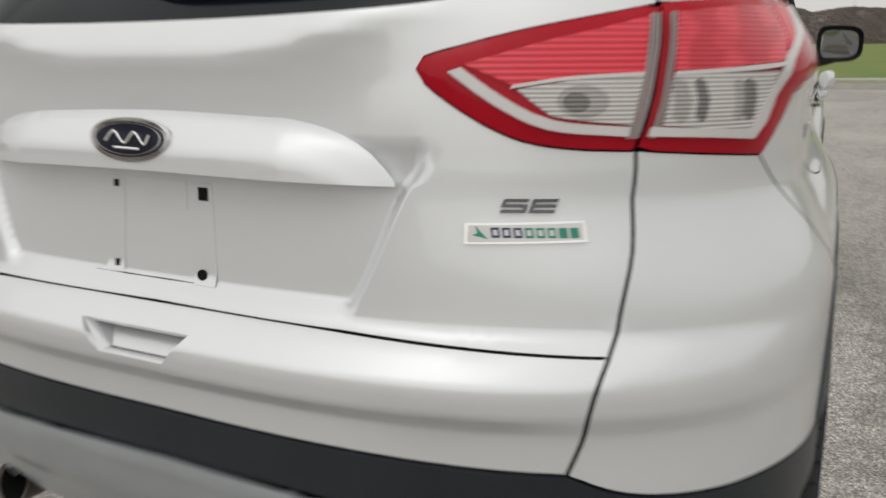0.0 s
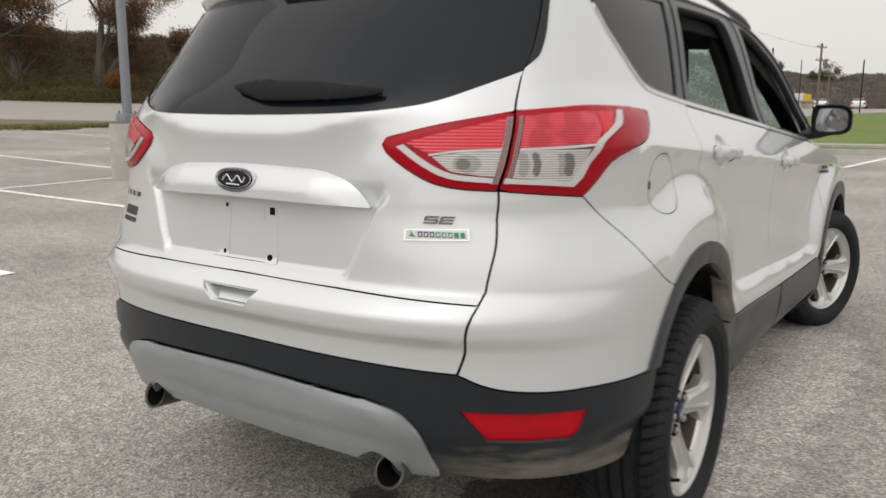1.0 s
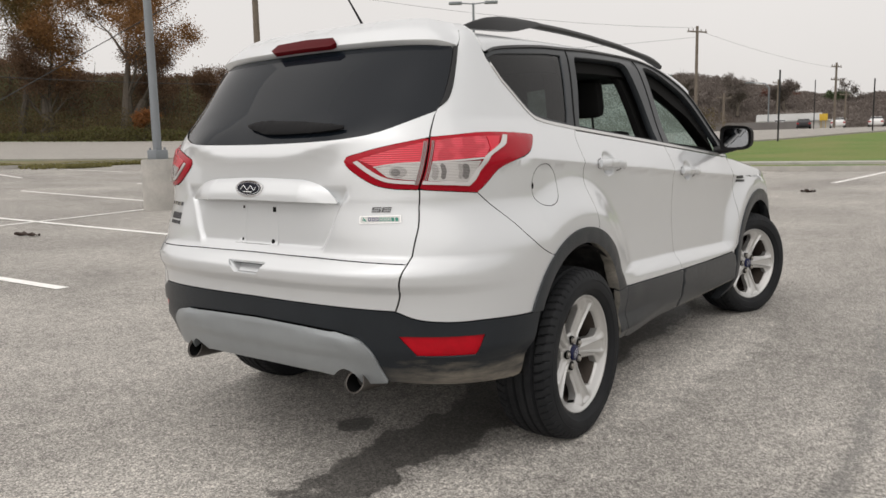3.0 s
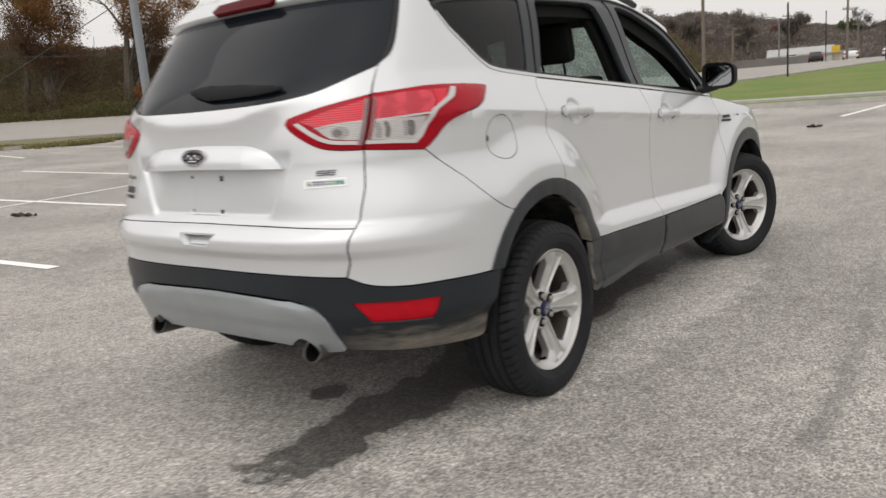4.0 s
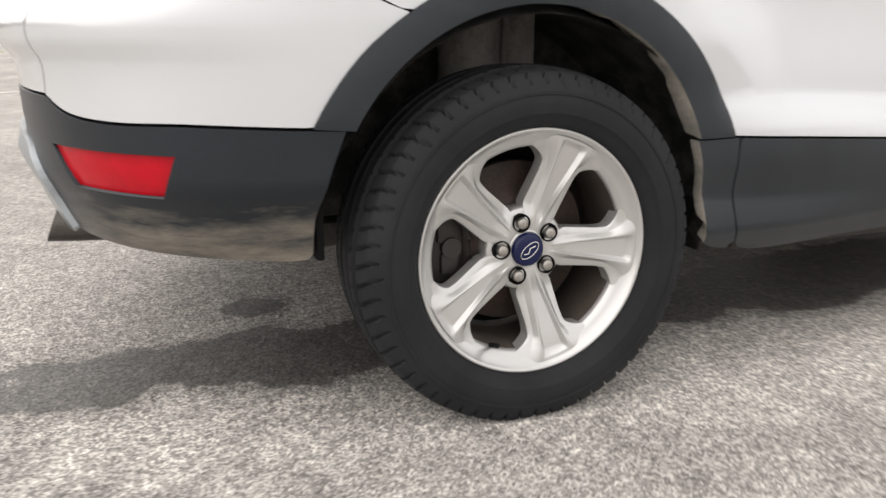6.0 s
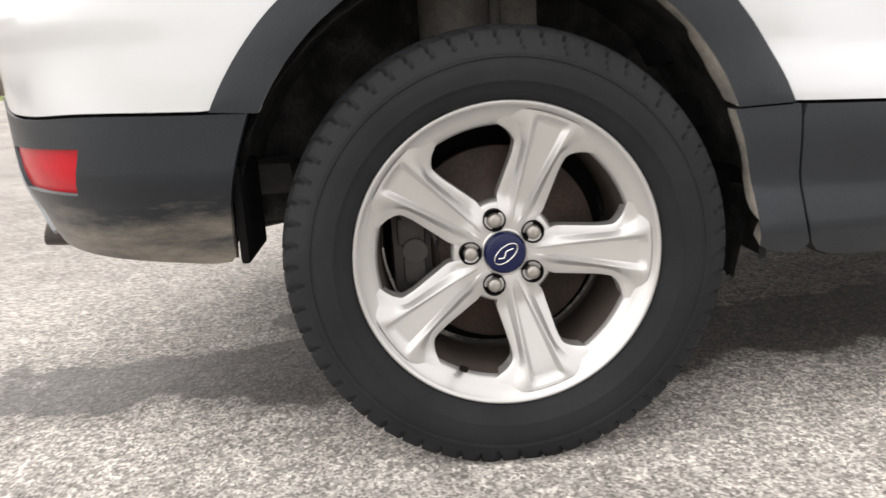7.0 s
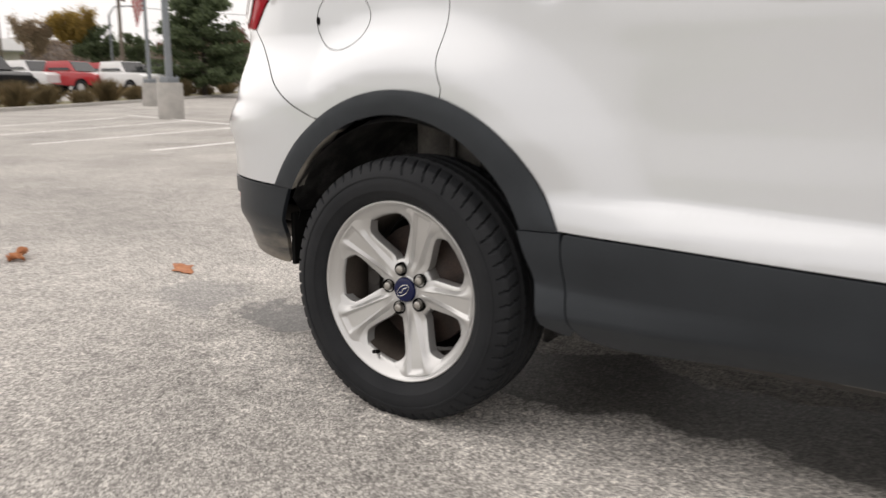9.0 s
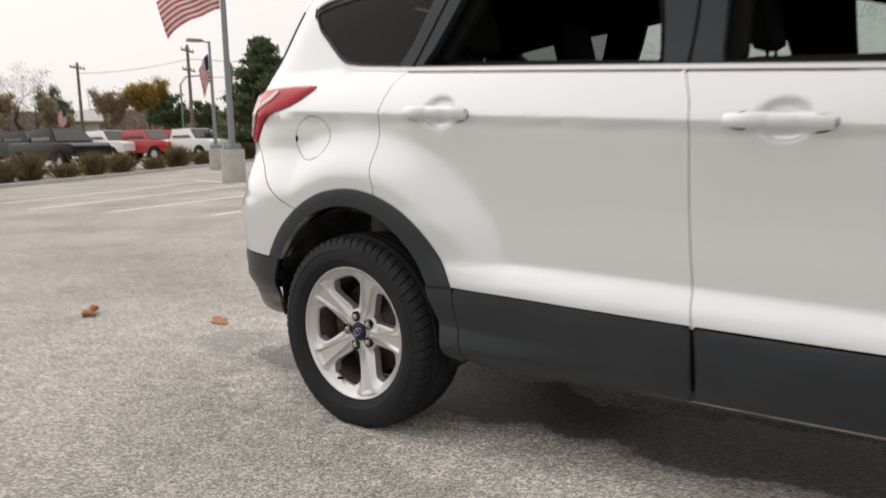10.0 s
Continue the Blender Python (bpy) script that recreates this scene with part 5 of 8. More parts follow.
# -- roof rails, aerial
def rail(side):
    bm = bmesh.new()
    pts = []
    for y in np.linspace(0.80, 2.56, 34):
        up = float(np.interp(y, [0.80, 0.95, 1.1, 1.4, 1.65, 2.0, 2.35, 2.48, 2.56], [1.636, 1.650, 1.655, 1.660, 1.658, 1.647, 1.622, 1.604, 1.585]))
        pts.append((side * (0.565 - 0.01 * math.sin((y - 0.6) * 1.5)), y, up))
    tube(bm, pts, [0.0145 + 0.004 * math.exp(-((p[1] - 2.45) / 0.12) ** 2) for p in pts], 10)
    # the rear foot: a long wedge that rises from the roof into the bar
    rows = []
    for y, low, high_, w in ((0.60, 1.588, 1.600, 0.006), (0.66, 1.590, 1.620, 0.013), (0.74, 1.596, 1.642, 0.019), (0.83, 1.602, 1.656, 0.020), (0.95, 1.612, 1.664, 0.019), (1.06, 1.636, 1.668, 0.016), (1.14, 1.652, 1.670, 0.012)):
        x = side * 0.560
        rows.append([bm.verts.new(v) for v in ((x - w, y, low), (x + w, y, low), (x + w * 0.9, y, high_ - 0.3 * (high_ - low)), (x + w * 0.45, y, high_), (x - w * 0.45, y, high_), (x - w * 0.9, y, high_ - 0.3 * (high_ - low)))])
    for a, b in zip(rows, rows[1:]):
        for j in range(6):
            bm.faces.new((a[j], a[(j + 1) % 6], b[(j + 1) % 6], b[j]))
    bm.faces.new(rows[0]), bm.faces.new(rows[-1])
    return part("roof_rail", bm, TRIM_BLACK, car, "black roof rail")


rail(1), rail(-1)
_bm = bmesh.new()
tube(_bm, [(0.0, 0.80, 1.616), (0.0, 0.72, 1.640), (0.0, 0.68, 1.643)], [0.030, 0.021, 0.012], 8)
tube(_bm, [(0.0, 0.705, 1.641), (0.0, 0.57, 1.792)], [0.006, 0.003], 6)
part("aerial", _bm, TRIM_BLACK, car, "short black roof aerial")


# -- door handles
def handle(s, z, parent, mirror, k):
    sg = -1 if mirror else 1
    bm = bmesh.new()
    rows = []
    for i in range(17):
        t = i / 16
        a = s - 0.122 + 0.244 * t
        c = skin(sg * a, z - 0.066 * (a - s), 0.012 + 0.020 * math.sin(math.pi * min(1, max(0, (t - 0.02) / 0.96))) ** 0.5)
        n_ = skin_normal(np.array(sg * a), np.array(z))
        hgt = 0.0195 * (1 - 0.15 * abs(2 * t - 1) ** 3)
        rows.append([bm.verts.new(Vector(c) + Vector(n_) * (0.010 * math.cos(b)) + Vector((0, 0, hgt * math.sin(b)))) for b in np.linspace(0, 2 * math.pi, 13)[:-1]])
    for a, b in zip(rows, rows[1:]):
        for j in range(12):
            bm.faces.new((a[j], a[(j + 1) % 12], b[(j + 1) % 12], b[j]))
    bm.faces.new(rows[0]), bm.faces.new(rows[-1])
    part("door_handle", bm, PAINT, parent, "white pull handle", sharp=60)
    for e in (-1, 1):
        ring = [(s + e * (0.078 + 0.049 * math.cos(b)) , z - 0.066 * e * 0.1 + 0.0222 * math.sin(b)) for b in np.linspace(-math.pi / 2, math.pi / 2, 15)]
        panel("handle_seal", ring if e > 0 else ring[::-1], BLACK, parent, off=0.0015, depth=0.001, grid=0.05, mirror=mirror)


for i in (0, 1):
    handle(1.853, 1.071, rd[i], i == 1, 0)
    handle(2.867, 1.004, fd[i], i == 1, 1)


# -- door mirrors
def door_mirror(side):
    bm = bmesh.new()
    cx, cy, cz = side * 0.888, 2.945, 1.178
    rows = []
    for i in range(11):
        t = i / 10
        sc = math.sqrt(max(0.0, 1 - (t * 0.97) ** 2.6))
        ring = []
        for a in np.linspace(0, 2 * math.pi, 29)[:-1]:
            ex = math.copysign(abs(math.cos(a)) ** 0.5, math.cos(a)) * 0.087
            ez = math.copysign(abs(math.sin(a)) ** 0.5, math.sin(a)) * (0.073 - 0.009 * math.cos(a) * side)
            ring.append(bm.verts.new((cx + ex * (0.25 + 0.75 * sc), cy + 0.16 * t + side * ex * 0.12, cz + ez * (0.15 + 0.85 * sc))))
        rows.append(ring)
    for a, b in zip(rows, rows[1:]):
        for j in range(28):
            bm.faces.new((a[j], a[(j + 1) % 28], b[(j + 1) % 28], b[j]))
    bm.faces.new(rows[-1])
    lip = [bm.verts.new((cx + (v.co.x - cx) * 0.81, cy + 0.014 + (v.co.y - cy), cz + (v.co.z - cz) * 0.77)) for v in rows[0]]
    for j in range(28):
        bm.faces.new((rows[0][j], rows[0][(j + 1) % 28], lip[(j + 1) % 28], lip[j]))
    body = part("door_mirror", bm, WIPER, car, "black door mirror")
    bm = bmesh.new()
    bm.faces.new([bm.verts.new(v) for v in [(cx + 0.805 * 0.087 * math.copysign(abs(math.cos(a)) ** 0.5, math.cos(a)), cy + 0.017 + 0.05 * side * 0.0744 * math.copysign(abs(math.cos(a)) ** 0.5, math.cos(a)) - 0.0018 * math.sin(a), cz + (0.0555 - 0.0065 * math.cos(a) * side) * math.copysign(abs(math.sin(a)) ** 0.5, math.sin(a))) for a in np.linspace(0, 2 * math.pi, 29)[:-1]]])
    part("mirror_glass", bm, MIRROR, body, "mirror glass", smooth=False)
    bm = bmesh.new()
    tube(bm, [(side * 0.76, 2.985, 1.105), (side * 0.83, 2.99, 1.112), (side * 0.88, 3.00, 1.125)], [0.030, 0.024, 0.022], 10)
    part("mirror_arm", bm, TRIM_BLACK, body)


door_mirror(1), door_mirror(-1)

# -- what lies under the skin: dark shell, floor, wheel housings
shell_half = straight([(0.0, 0.41), (0.44, 0.40), (0.54, 0.37), (1.02, 0.36), (1.08, 0.40)], gap=0.08, closed=False) + arc(ARCH[0], ARCH[1], 0.43, 178, 5, 24) + straight([(2.0, 0.32), (3.68, 0.32)], gap=0.1, closed=False) + f_arch(180, 0, 0.43, 20) + straight([(4.62, 0.34), (5.0, 0.36), (5.0, 0.70), (4.6, 0.84), (4.1, 0.96), (3.64, 1.05)], gap=0.1, closed=False)
top_half = [(s, z - 0.02) for s, z in on_belt(3.05, 1.15, 12)] + [(1.5, 1.235), (1.35, 1.262), (1.24, 1.36), (1.10, 1.47), (1.06, 1.55), (0.95, 1.57)] + [(0.92, 1.50), (0.89, 1.43), (0.86, 1.36), (0.80, 1.275), (0.67, 1.235), (0.56, 1.20), (0.3, 1.175), (0.0, 1.17)]
panel("body_shell", sym(shell_half + top_half), BLACK, car, holes=[pocket], off=-0.016, depth=0.001, grid=0.07, label="dark inner body")
_bm = bmesh.new()
box(_bm, -0.45, 0.45, 0.60, 4.1, 0.27, 0.33, 0.02)
box(_bm, -0.76, 0.76, 1.50, 3.08, 0.26, 0.34, 0.02)
box(_bm, -0.60, 0.60, 0.20, 0.60, 0.42, 0.48, 0.02)
tube(_bm, [(0.405, 0.15, 0.35), (0.40, 0.45, 0.35), (0.2, 0.6, 0.34)], 0.03, 8)
box(_bm, -0.30, 0.30, 0.28, 0.48, 0.395, 0.46, 0.03)
part("underbody", _bm, UNDER, car, "dark underbody")


def housing(side, yc, n=28):
    bm = bmesh.new()
    rows = []
    for a in np.linspace(radians(-9 if yc < 2 else -20), radians(179 if yc < 2 else 200), n):
        rows.append([bm.verts.new((side * x, yc + r * math.cos(a), 0.350 + r * math.sin(a))) for x, r in ((0.868 if math.sin(a) > 0.48 else 0.815, 0.415), (0.80, 0.435), (0.66, 0.44), (0.50, 0.43), (0.50, 0.12))])
    for a, b in zip(rows, rows[1:]):
        for k in range(4):
            bm.faces.new((a[k], a[k + 1], b[k + 1], b[k]))
    return part("wheel_housing", bm, LINER, car, "black dusty wheel arch liner")


for sd in (1, -1):
    housing(sd, 0.945), housing(sd, 3.63)
_bm = bmesh.new()
tube(_bm, [(0.62, 0.905, 0.38), (0.62, 0.905, 0.60), (0.62, 0.905, 0.86)], [0.060, 0.062, 0.066], 16)
box(_bm, 0.585, 0.640, 0.955, 1.045, 0.36, 0.86, 0.012)
tube(_bm, [(0.655, 0.965, 0.45), (0.655, 0.968, 0.82)], 0.009, 8)
part("damper", _bm, STRUT, car, "dusty rear damper and link")

# -- cabin
_bm = bmesh.new()
box(_bm, -0.70, 0.70, 1.3, 3.2, 0.36, 0.42, 0.02)
box(_bm, -0.66, 0.66, 0.35, 1.3, 0.80, 0.84, 0.02)
part("cabin_floor", _bm, BLACK, car, "dark cabin floor")
_lining = mesh_object("headliner", (_full * [0.97, 1, 1] - [0, 0, 0.028]).reshape(-1, 3), [f_[::-1] for f_ in _roof_faces], BLACK)
_lining.parent = car
_bm = bmesh.new()
box(_bm, -0.54, 0.54, 0.50, 0.53, 1.485, 1.572, 0.01)
part("roof_header", _bm, BLACK, car, "dark lining above the rear window")
for side in (-1, 1):
    _bm, _rows = bmesh.new(), []
    for s in np.linspace(1.16, 3.52, 34):
        zr, low = roof_z(s), 0.05 * max(0.0, min(1.0, (s - 2.75) / 0.3))
        w_ = [float(skin(np.array([s]), np.array([z]))[0][0]) for z in (zr - 0.10, zr - 0.02)]
        _rows.append([_bm.verts.new((side * x, s - SY, z)) for x, z in ((w_[0] - 0.045 + low * 0.6, zr - 0.095 - low), (w_[1] - 0.045, zr - 0.015), (w_[1] - 0.13, zr - 0.015), (w_[0] - 0.10, zr - 0.075 - low), (w_[0] - 0.065 + low * 0.4, zr - 0.100 - low))])
    for a, b in zip(_rows, _rows[1:]):
        for k in range(5):
            _bm.faces.new((a[k], a[(k + 1) % 5], b[(k + 1) % 5], b[k]))
    _bm.faces.new(_rows[0]), _bm.faces.new(_rows[-1])
    part("headliner_rail", _bm, BLACK, car, "black inner lining over the side windows")
tagged(_lining, label="dark headliner")


def seat(x, y, w, name, label="charcoal cloth seat", tall=0.64):
    bm = bmesh.new()
    box(bm, x - w / 2, x + w / 2, y, y + 0.5, 0.47, 0.64, 0.05)
    base = part(name, bm, SEAT, car, label)
    bm = bmesh.new()
    box(bm, -w / 2, w / 2, -0.06, 0.06, 0.0, tall, 0.05, pose(x, y, 0.60, 14, 0, 0))
    part("backrest", bm, SEAT, base)
    for hx in ((x,) if w < 0.7 else (x - 0.38, x + 0.38)):
        bm = bmesh.new()
        box(bm, -0.125, 0.125, -0.045, 0.045, 0.715, 0.915, 0.045, pose(hx, y, 0.60, 14, 0, 0))
        cyl(bm, (hx - 0.06, y - 0.13, 1.12), (hx - 0.06, y - 0.18, 1.32), 0.006, n=8)
        cyl(bm, (hx + 0.06, y - 0.13, 1.12), (hx + 0.06, y - 0.18, 1.32), 0.006, n=8)
        part("headrest", bm, SEAT, base)


seat(0.0, 1.33, 1.24, "rear_bench", "charcoal cloth rear bench with headrests", 0.58)
seat(0.37, 2.14, 0.50, "front_seat")
seat(-0.37, 2.14, 0.50, "front_seat")
_bm = bmesh.new()
box(_bm, -0.70, 0.70, 3.02, 3.35, 0.80, 1.02, 0.06)
tube(_bm, [(-0.37 + 0.18 * math.cos(a), 2.88 + 0.05 * math.sin(a), 0.98 + 0.18 * math.sin(a)) for a in np.linspace(0, 2 * math.pi, 25)], 0.014, 8)
part("dashboard", _bm, BLACK, car, "black dashboard and steering wheel")


# -- wheels: built at the car's right rear, then copied
def make_wheel():
    w = thing("wheel", "five-spoke silver alloy wheel with a black all-season tyre", "wheel")
    w.parent = car
    RT = 0.344
    half = 0.1175

    def tread(x, r, a):
        c = x + 0.052          # from the tyre's middle
        if r < 0.3035:
            return r
        k = (a * 62 / (2 * math.pi)) % 1.0
        cut = 0.0
        for g, wd in ((-0.058, 0.0065), (-0.020, 0.007), (0.020, 0.007), (0.058, 0.0065)):
            cut = max(cut, 0.012 * float(step(wd, wd * 0.6, abs(c - g))))
        if abs(c) > 0.066:
            lat = (k + 0.5 * (abs(c) - 0.066) / 0.04) % 1.0
            cut = max(cut, 0.011 * float(lat < 0.125) * (1.0 if r > 0.310 else 0.0))
        elif abs(c) > 0.028 and abs(c) < 0.056:
            lat = (k * 1.0 + 0.35 + c * 12) % 1.0
            cut = max(cut, 0.003 * float(lat < 0.10))
        rr = r - cut
        low = rr * math.sin(a)
        return rr if low > -0.330 else 0.330 / abs(math.sin(a))

    prof = [(-0.165, 0.222), (-0.172, 0.245), (-0.176, 0.275), (-0.173, 0.303), (-0.160, 0.326)]
    prof += [(-0.052 - 0.104 + 0.208 * i / 46, RT - 0.012 * abs(-1 + i / 23) ** 3.2) for i in range(47)]
    prof += [(0.0585, 0.3215), (0.0640, 0.3120), (0.0675, 0.3045), (0.0690, 0.2995), (0.0715, 0.2985), (0.0716, 0.2945), (0.0700, 0.2935), (0.0715, 0.287), (0.0718, 0.276), (0.0690, 0.2615), (0.0672, 0.2605), (0.062, 0.250), (0.054, 0.2405), (0.046, 0.2365), (0.030, 0.230)]
    v, f = spin(prof, 496, tread)
    tyre = mesh_object("tyre", v, f, RUBBER)
    tyre.parent = w
    tagged(tyre, label="black tyre with grooved tread")
    tyre.data.set_sharp_from_angle(angle=radians(50))
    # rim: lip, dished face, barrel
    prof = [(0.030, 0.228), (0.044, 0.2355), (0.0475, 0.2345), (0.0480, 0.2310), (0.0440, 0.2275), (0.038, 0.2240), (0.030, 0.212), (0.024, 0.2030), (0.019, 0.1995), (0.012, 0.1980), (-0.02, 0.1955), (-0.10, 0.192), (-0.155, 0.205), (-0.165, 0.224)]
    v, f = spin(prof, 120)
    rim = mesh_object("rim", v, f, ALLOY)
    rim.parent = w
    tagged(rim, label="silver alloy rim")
    # the barrel is a darker brown than the wheel's face
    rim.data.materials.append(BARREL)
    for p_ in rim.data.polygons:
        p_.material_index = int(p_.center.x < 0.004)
    # hub face
    v, f = spin([(-0.045, 0.080), (-0.014, 0.0835), (-0.006, 0.082), (-0.002, 0.077), (-0.0005, 0.068), (-0.001, 0.040), (0.006, 0.036), (0.006, 0.033), (-0.01, 0.033)], 60)
    hub = mesh_object("hub_face", v, f, ALLOY)
    hub.parent = w
    v, f = spin([(-0.01, 0.033), (0.010, 0.0325), (0.014, 0.030), (0.0155, 0.026), (0.0165, 0.012), (0.0167, 0.0005)], 40)
    cap = mesh_object("centre_cap", v, f, EMBLEM_BLUE)
    cap.parent = w
    tagged(cap, label="round dark blue centre cap")
    bm = bmesh.new()
    tube(bm, [(0.0172, 0.024 * math.cos(a) * 0.9, 0.011 * math.sin(a)) for a in np.linspace(0, 2 * math.pi, 25)], 0.0009, 6)
    tube(bm, [(0.0172, -0.014, 0.002), (0.0174, -0.006, -0.003), (0.0174, 0.003, 0.003), (0.0174, 0.014, -0.001)], 0.0011, 6)
    bmesh.ops.rotate(bm, verts=bm.verts, cent=(0, 0, 0), matrix=Matrix.Rotation(radians(38), 3, "X"))
    part("cap_mark", bm, CHROME, w)
    # one spoke, five times: two ridges that part towards the rim, a groove between them, a facet down to each opening
    wide = curve([(0.034, 0.020), (0.06, 0.030), (0.085, 0.0385), (0.105, 0.0385), (0.14, 0.0385), (0.166, 0.041), (0.182, 0.055), (0.197, 0.072), (0.207, 0.092), (0.222, 0.122)])
    high = curve([(0.034, 0.003), (0.055, 0.006), (0.08, 0.009), (0.12, 0.017), (0.16, 0.026), (0.19, 0.033), (0.207, 0.0365), (0.222, 0.0385)])
    verts, faces = [], []
    us = [0.0, 0.40, 0.66, 0.74, 0.90, 0.98, 1.06, 1.14, 1.36, 1.46, 1.7, 1.92, 2.0, 2.0, 2.0]
    us = [-u for u in us[:0:-1]] + us
    rs = np.linspace(0.034, 0.222, 40)
    for r in rs:
        wd, hx, gv = float(wide(r)), float(high(r)), 0.0055 + max(0.0, r - 0.05) * 0.148
        grow = float(step(0.045, 0.09, r))
        deep = 0.0088 * grow * float(step(0.219, 0.208, r))
        fall = 0.0125 * grow * (1 - 0.35 * float(step(0.19, 0.22, r)))
        tail = len(us) - 1
        for i_, u in enumerate(us):
            a = abs(u)
            at_ = a * gv if a <= 1 else gv + (wd - gv) * (a - 1)
            if a <= 1.0:
                x = hx - deep * (1 - min(1.0, max(0.0, (a - 0.70) / 0.25)))
            else:
                x = hx - fall * min(1.0, max(0.0, (a - 1.10) / 0.32)) * 0.8 - fall * 0.2 * (a - 1) - 0.002 * float(step(1.8, 2.0, a))
            if i_ in (0, tail):
                x -= 0.030
            elif i_ in (1, tail - 1):
                x -= 0.004
                at_ += 0.0006
            ww = math.copysign(at_, u)
            if r > 0.17:
                k_ = float(step(0.17, 0.20, r))
                ang_ = ww / r
                verts.append((x, ww + (r * math.sin(ang_) - ww) * k_, r + (r * math.cos(ang_) - r) * k_))
            else:
                verts.append((x, ww, r))
    k = len(us)
    for i in range(len(rs) - 1):
        for j in range(k - 1):
            faces.append((i * k + j, (i + 1) * k + j, (i + 1) * k + j + 1, i * k + j + 1))
    first = None
    for n_ in range(5):
        ang = 69 - 72 * n_
        if first is None:
            first = mesh_object("spoke", verts, [t[::-1] for t in faces], ALLOY)
            first.data.set_sharp_from_angle(angle=radians(28))
            ob = first
        else:
            ob = new("spoke", first.data)
        ob.parent = w
        ob.matrix_basis = pose(0, 0, 0, ang - 90, 0, 0)
    # backs of the spokes close the sides
    nut = None
    for n_ in range(5):
        ang = radians(105 - 72 * n_)
        y, z = 0.054 * math.cos(ang), 0.054 * math.sin(ang)
        if nut is None:
            # black rings put the shade of the sunken nut wells into colour
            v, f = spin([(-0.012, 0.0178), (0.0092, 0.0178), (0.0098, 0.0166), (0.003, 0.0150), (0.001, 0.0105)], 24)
            seat_ = mesh_object("nut_well", v, f, BLACK)
            v, f = spin([(-0.008, 0.0112), (0.0125, 0.0112), (0.0155, 0.0098), (0.0172, 0.006), (0.0175, 0.0002)], 12)
            nut = mesh_object("lug_nut", v, f, NUT)
            a_, b_ = seat_, nut
        else:
            a_, b_ = new("nut_well", seat_.data), new("lug_nut", nut.data)
        for o in (a_, b_):
            o.parent = w
            o.matrix_basis = pose(0, y, z)
    bm = bmesh.new()
    va = radians(246)
    tube(bm, [(0.020, 0.196 * math.cos(va), 0.196 * math.sin(va)), (0.045, 0.188 * math.cos(va), 0.188 * math.sin(va))], 0.0052, 8)
    part("valve", bm, BLACK, w, "black valve cap")
    v, f = spin([(-0.085, 0.161), (-0.068, 0.161), (-0.066, 0.159), (-0.066, 0.104), (-0.050, 0.098), (-0.045, 0.0)], 60)
    disc = mesh_object("brake_disc", v, f, RUST)
    disc.parent = w
    tagged(disc, label="rusty brake disc")
    bm = bmesh.new()
    box(bm, -0.100, -0.050, -0.176, -0.108, -0.070, 0.072, 0.016)
    box(bm, -0.056, -0.040, -0.158, -0.122, -0.050, -0.006, 0.007)
    box(bm, -0.056, -0.042, -0.165, -0.120, 0.012, 0.058, 0.008)
    cyl(bm, (-0.060, -0.138, 0.004), (-0.036, -0.138, 0.004), 0.020, n=14)
    cyl(bm, (-0.050, -0.148, 0.066), (-0.030, -0.148, 0.066), 0.011, n=10)
    cyl(bm, (-0.050, -0.130, -0.062), (-0.030, -0.130, -0.062), 0.011, n=10)
    tube(bm, [(-0.045, -0.118, 0.060), (-0.034, -0.104, 0.020), (-0.034, -0.100, -0.020), (-0.045, -0.112, -0.055)], 0.0045, 6)
    tube(bm, [(-0.050, -0.172, 0.070), (-0.042, -0.160, 0.088), (-0.060, -0.130, 0.100)], 0.006, 6)
    part("brake_caliper", bm, IRON, w, "grey brake caliper")
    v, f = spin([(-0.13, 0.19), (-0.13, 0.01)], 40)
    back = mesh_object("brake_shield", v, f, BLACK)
    back.parent = w
    return w


wheel = make_wheel()
wheel.matrix_basis = pose(0.826, 0.94, 0.335)
for x, y, turn in ((0.80, 3.625, -22), (-0.885, 0.94, 180), (-0.86, 3.625, 158)):
    copy_thing(wheel, pose(x, y, 0.335, 0, 0, turn))

# ---- the lot's markings, stains and litter ----
def line(a, b, wide=0.11):
    a, b = Vector(a), Vector(b)
    n_ = Vector((-(b - a).y, (b - a).x)).normalized() * wide / 2
    bm = bmesh.new()
    k = max(2, int((b - a).length / 0.3))
    prev = None
    for i in range(k + 1):
        p = a + (b - a) * i / k
        row = [bm.verts.new((p.x + n_.x * o + random.uniform(-0.004, 0.004), p.y + n_.y * o + random.uniform(-0.004, 0.004), float(ground_z(p.x, p.y)) + 0.006)) for o in (-1, 1)]
        if prev:
            bm.faces.new((prev[0], row[0], row[1], prev[1]))
        prev = row
    ob = part("parking_line", bm, LINE_PAINT, smooth=False)
    return tagged(ob, "worn white painted line between parking stalls", "road marking", "parking lines", "structure")


for a, b in (((-4.2, 1.50), (-15.2, 0.35)), ((-4.3, 4.36), (-15.2, 3.40)), ((-4.3, 7.0), (-16.0, 6.80)), ((-4.5, 9.9), (-16.0, 9.7)), ((-9.25, 2.4), (-9.80, 6.1)), ((-9.8, 6.1), (-10.2, 10.0)), ((-9.25, 2.4), (-8.6, -2.0)),
             ((-21.2, 9.3), (-27.0, 10.4)), ((-21.5, 12.75), (-27.0, 12.55)), ((-0.55, 15.3), (0.05, 18.9)), ((-3.3, 18.0), (-2.9, 18.8)), ((2.6, 15.3), (3.0, 19.2)),
             ((-4.45, -7.5), (-9.9, -8.9)), ((-4.1, -10.05), (-10.4, -12.0)), ((-3.8, -12.35), (-11.4, -15.3)), ((-4.3, -14.8), (-11.0, -18.0)), ((-9.5, -8.2), (-12.2, -19.5))):
    line(a, b)


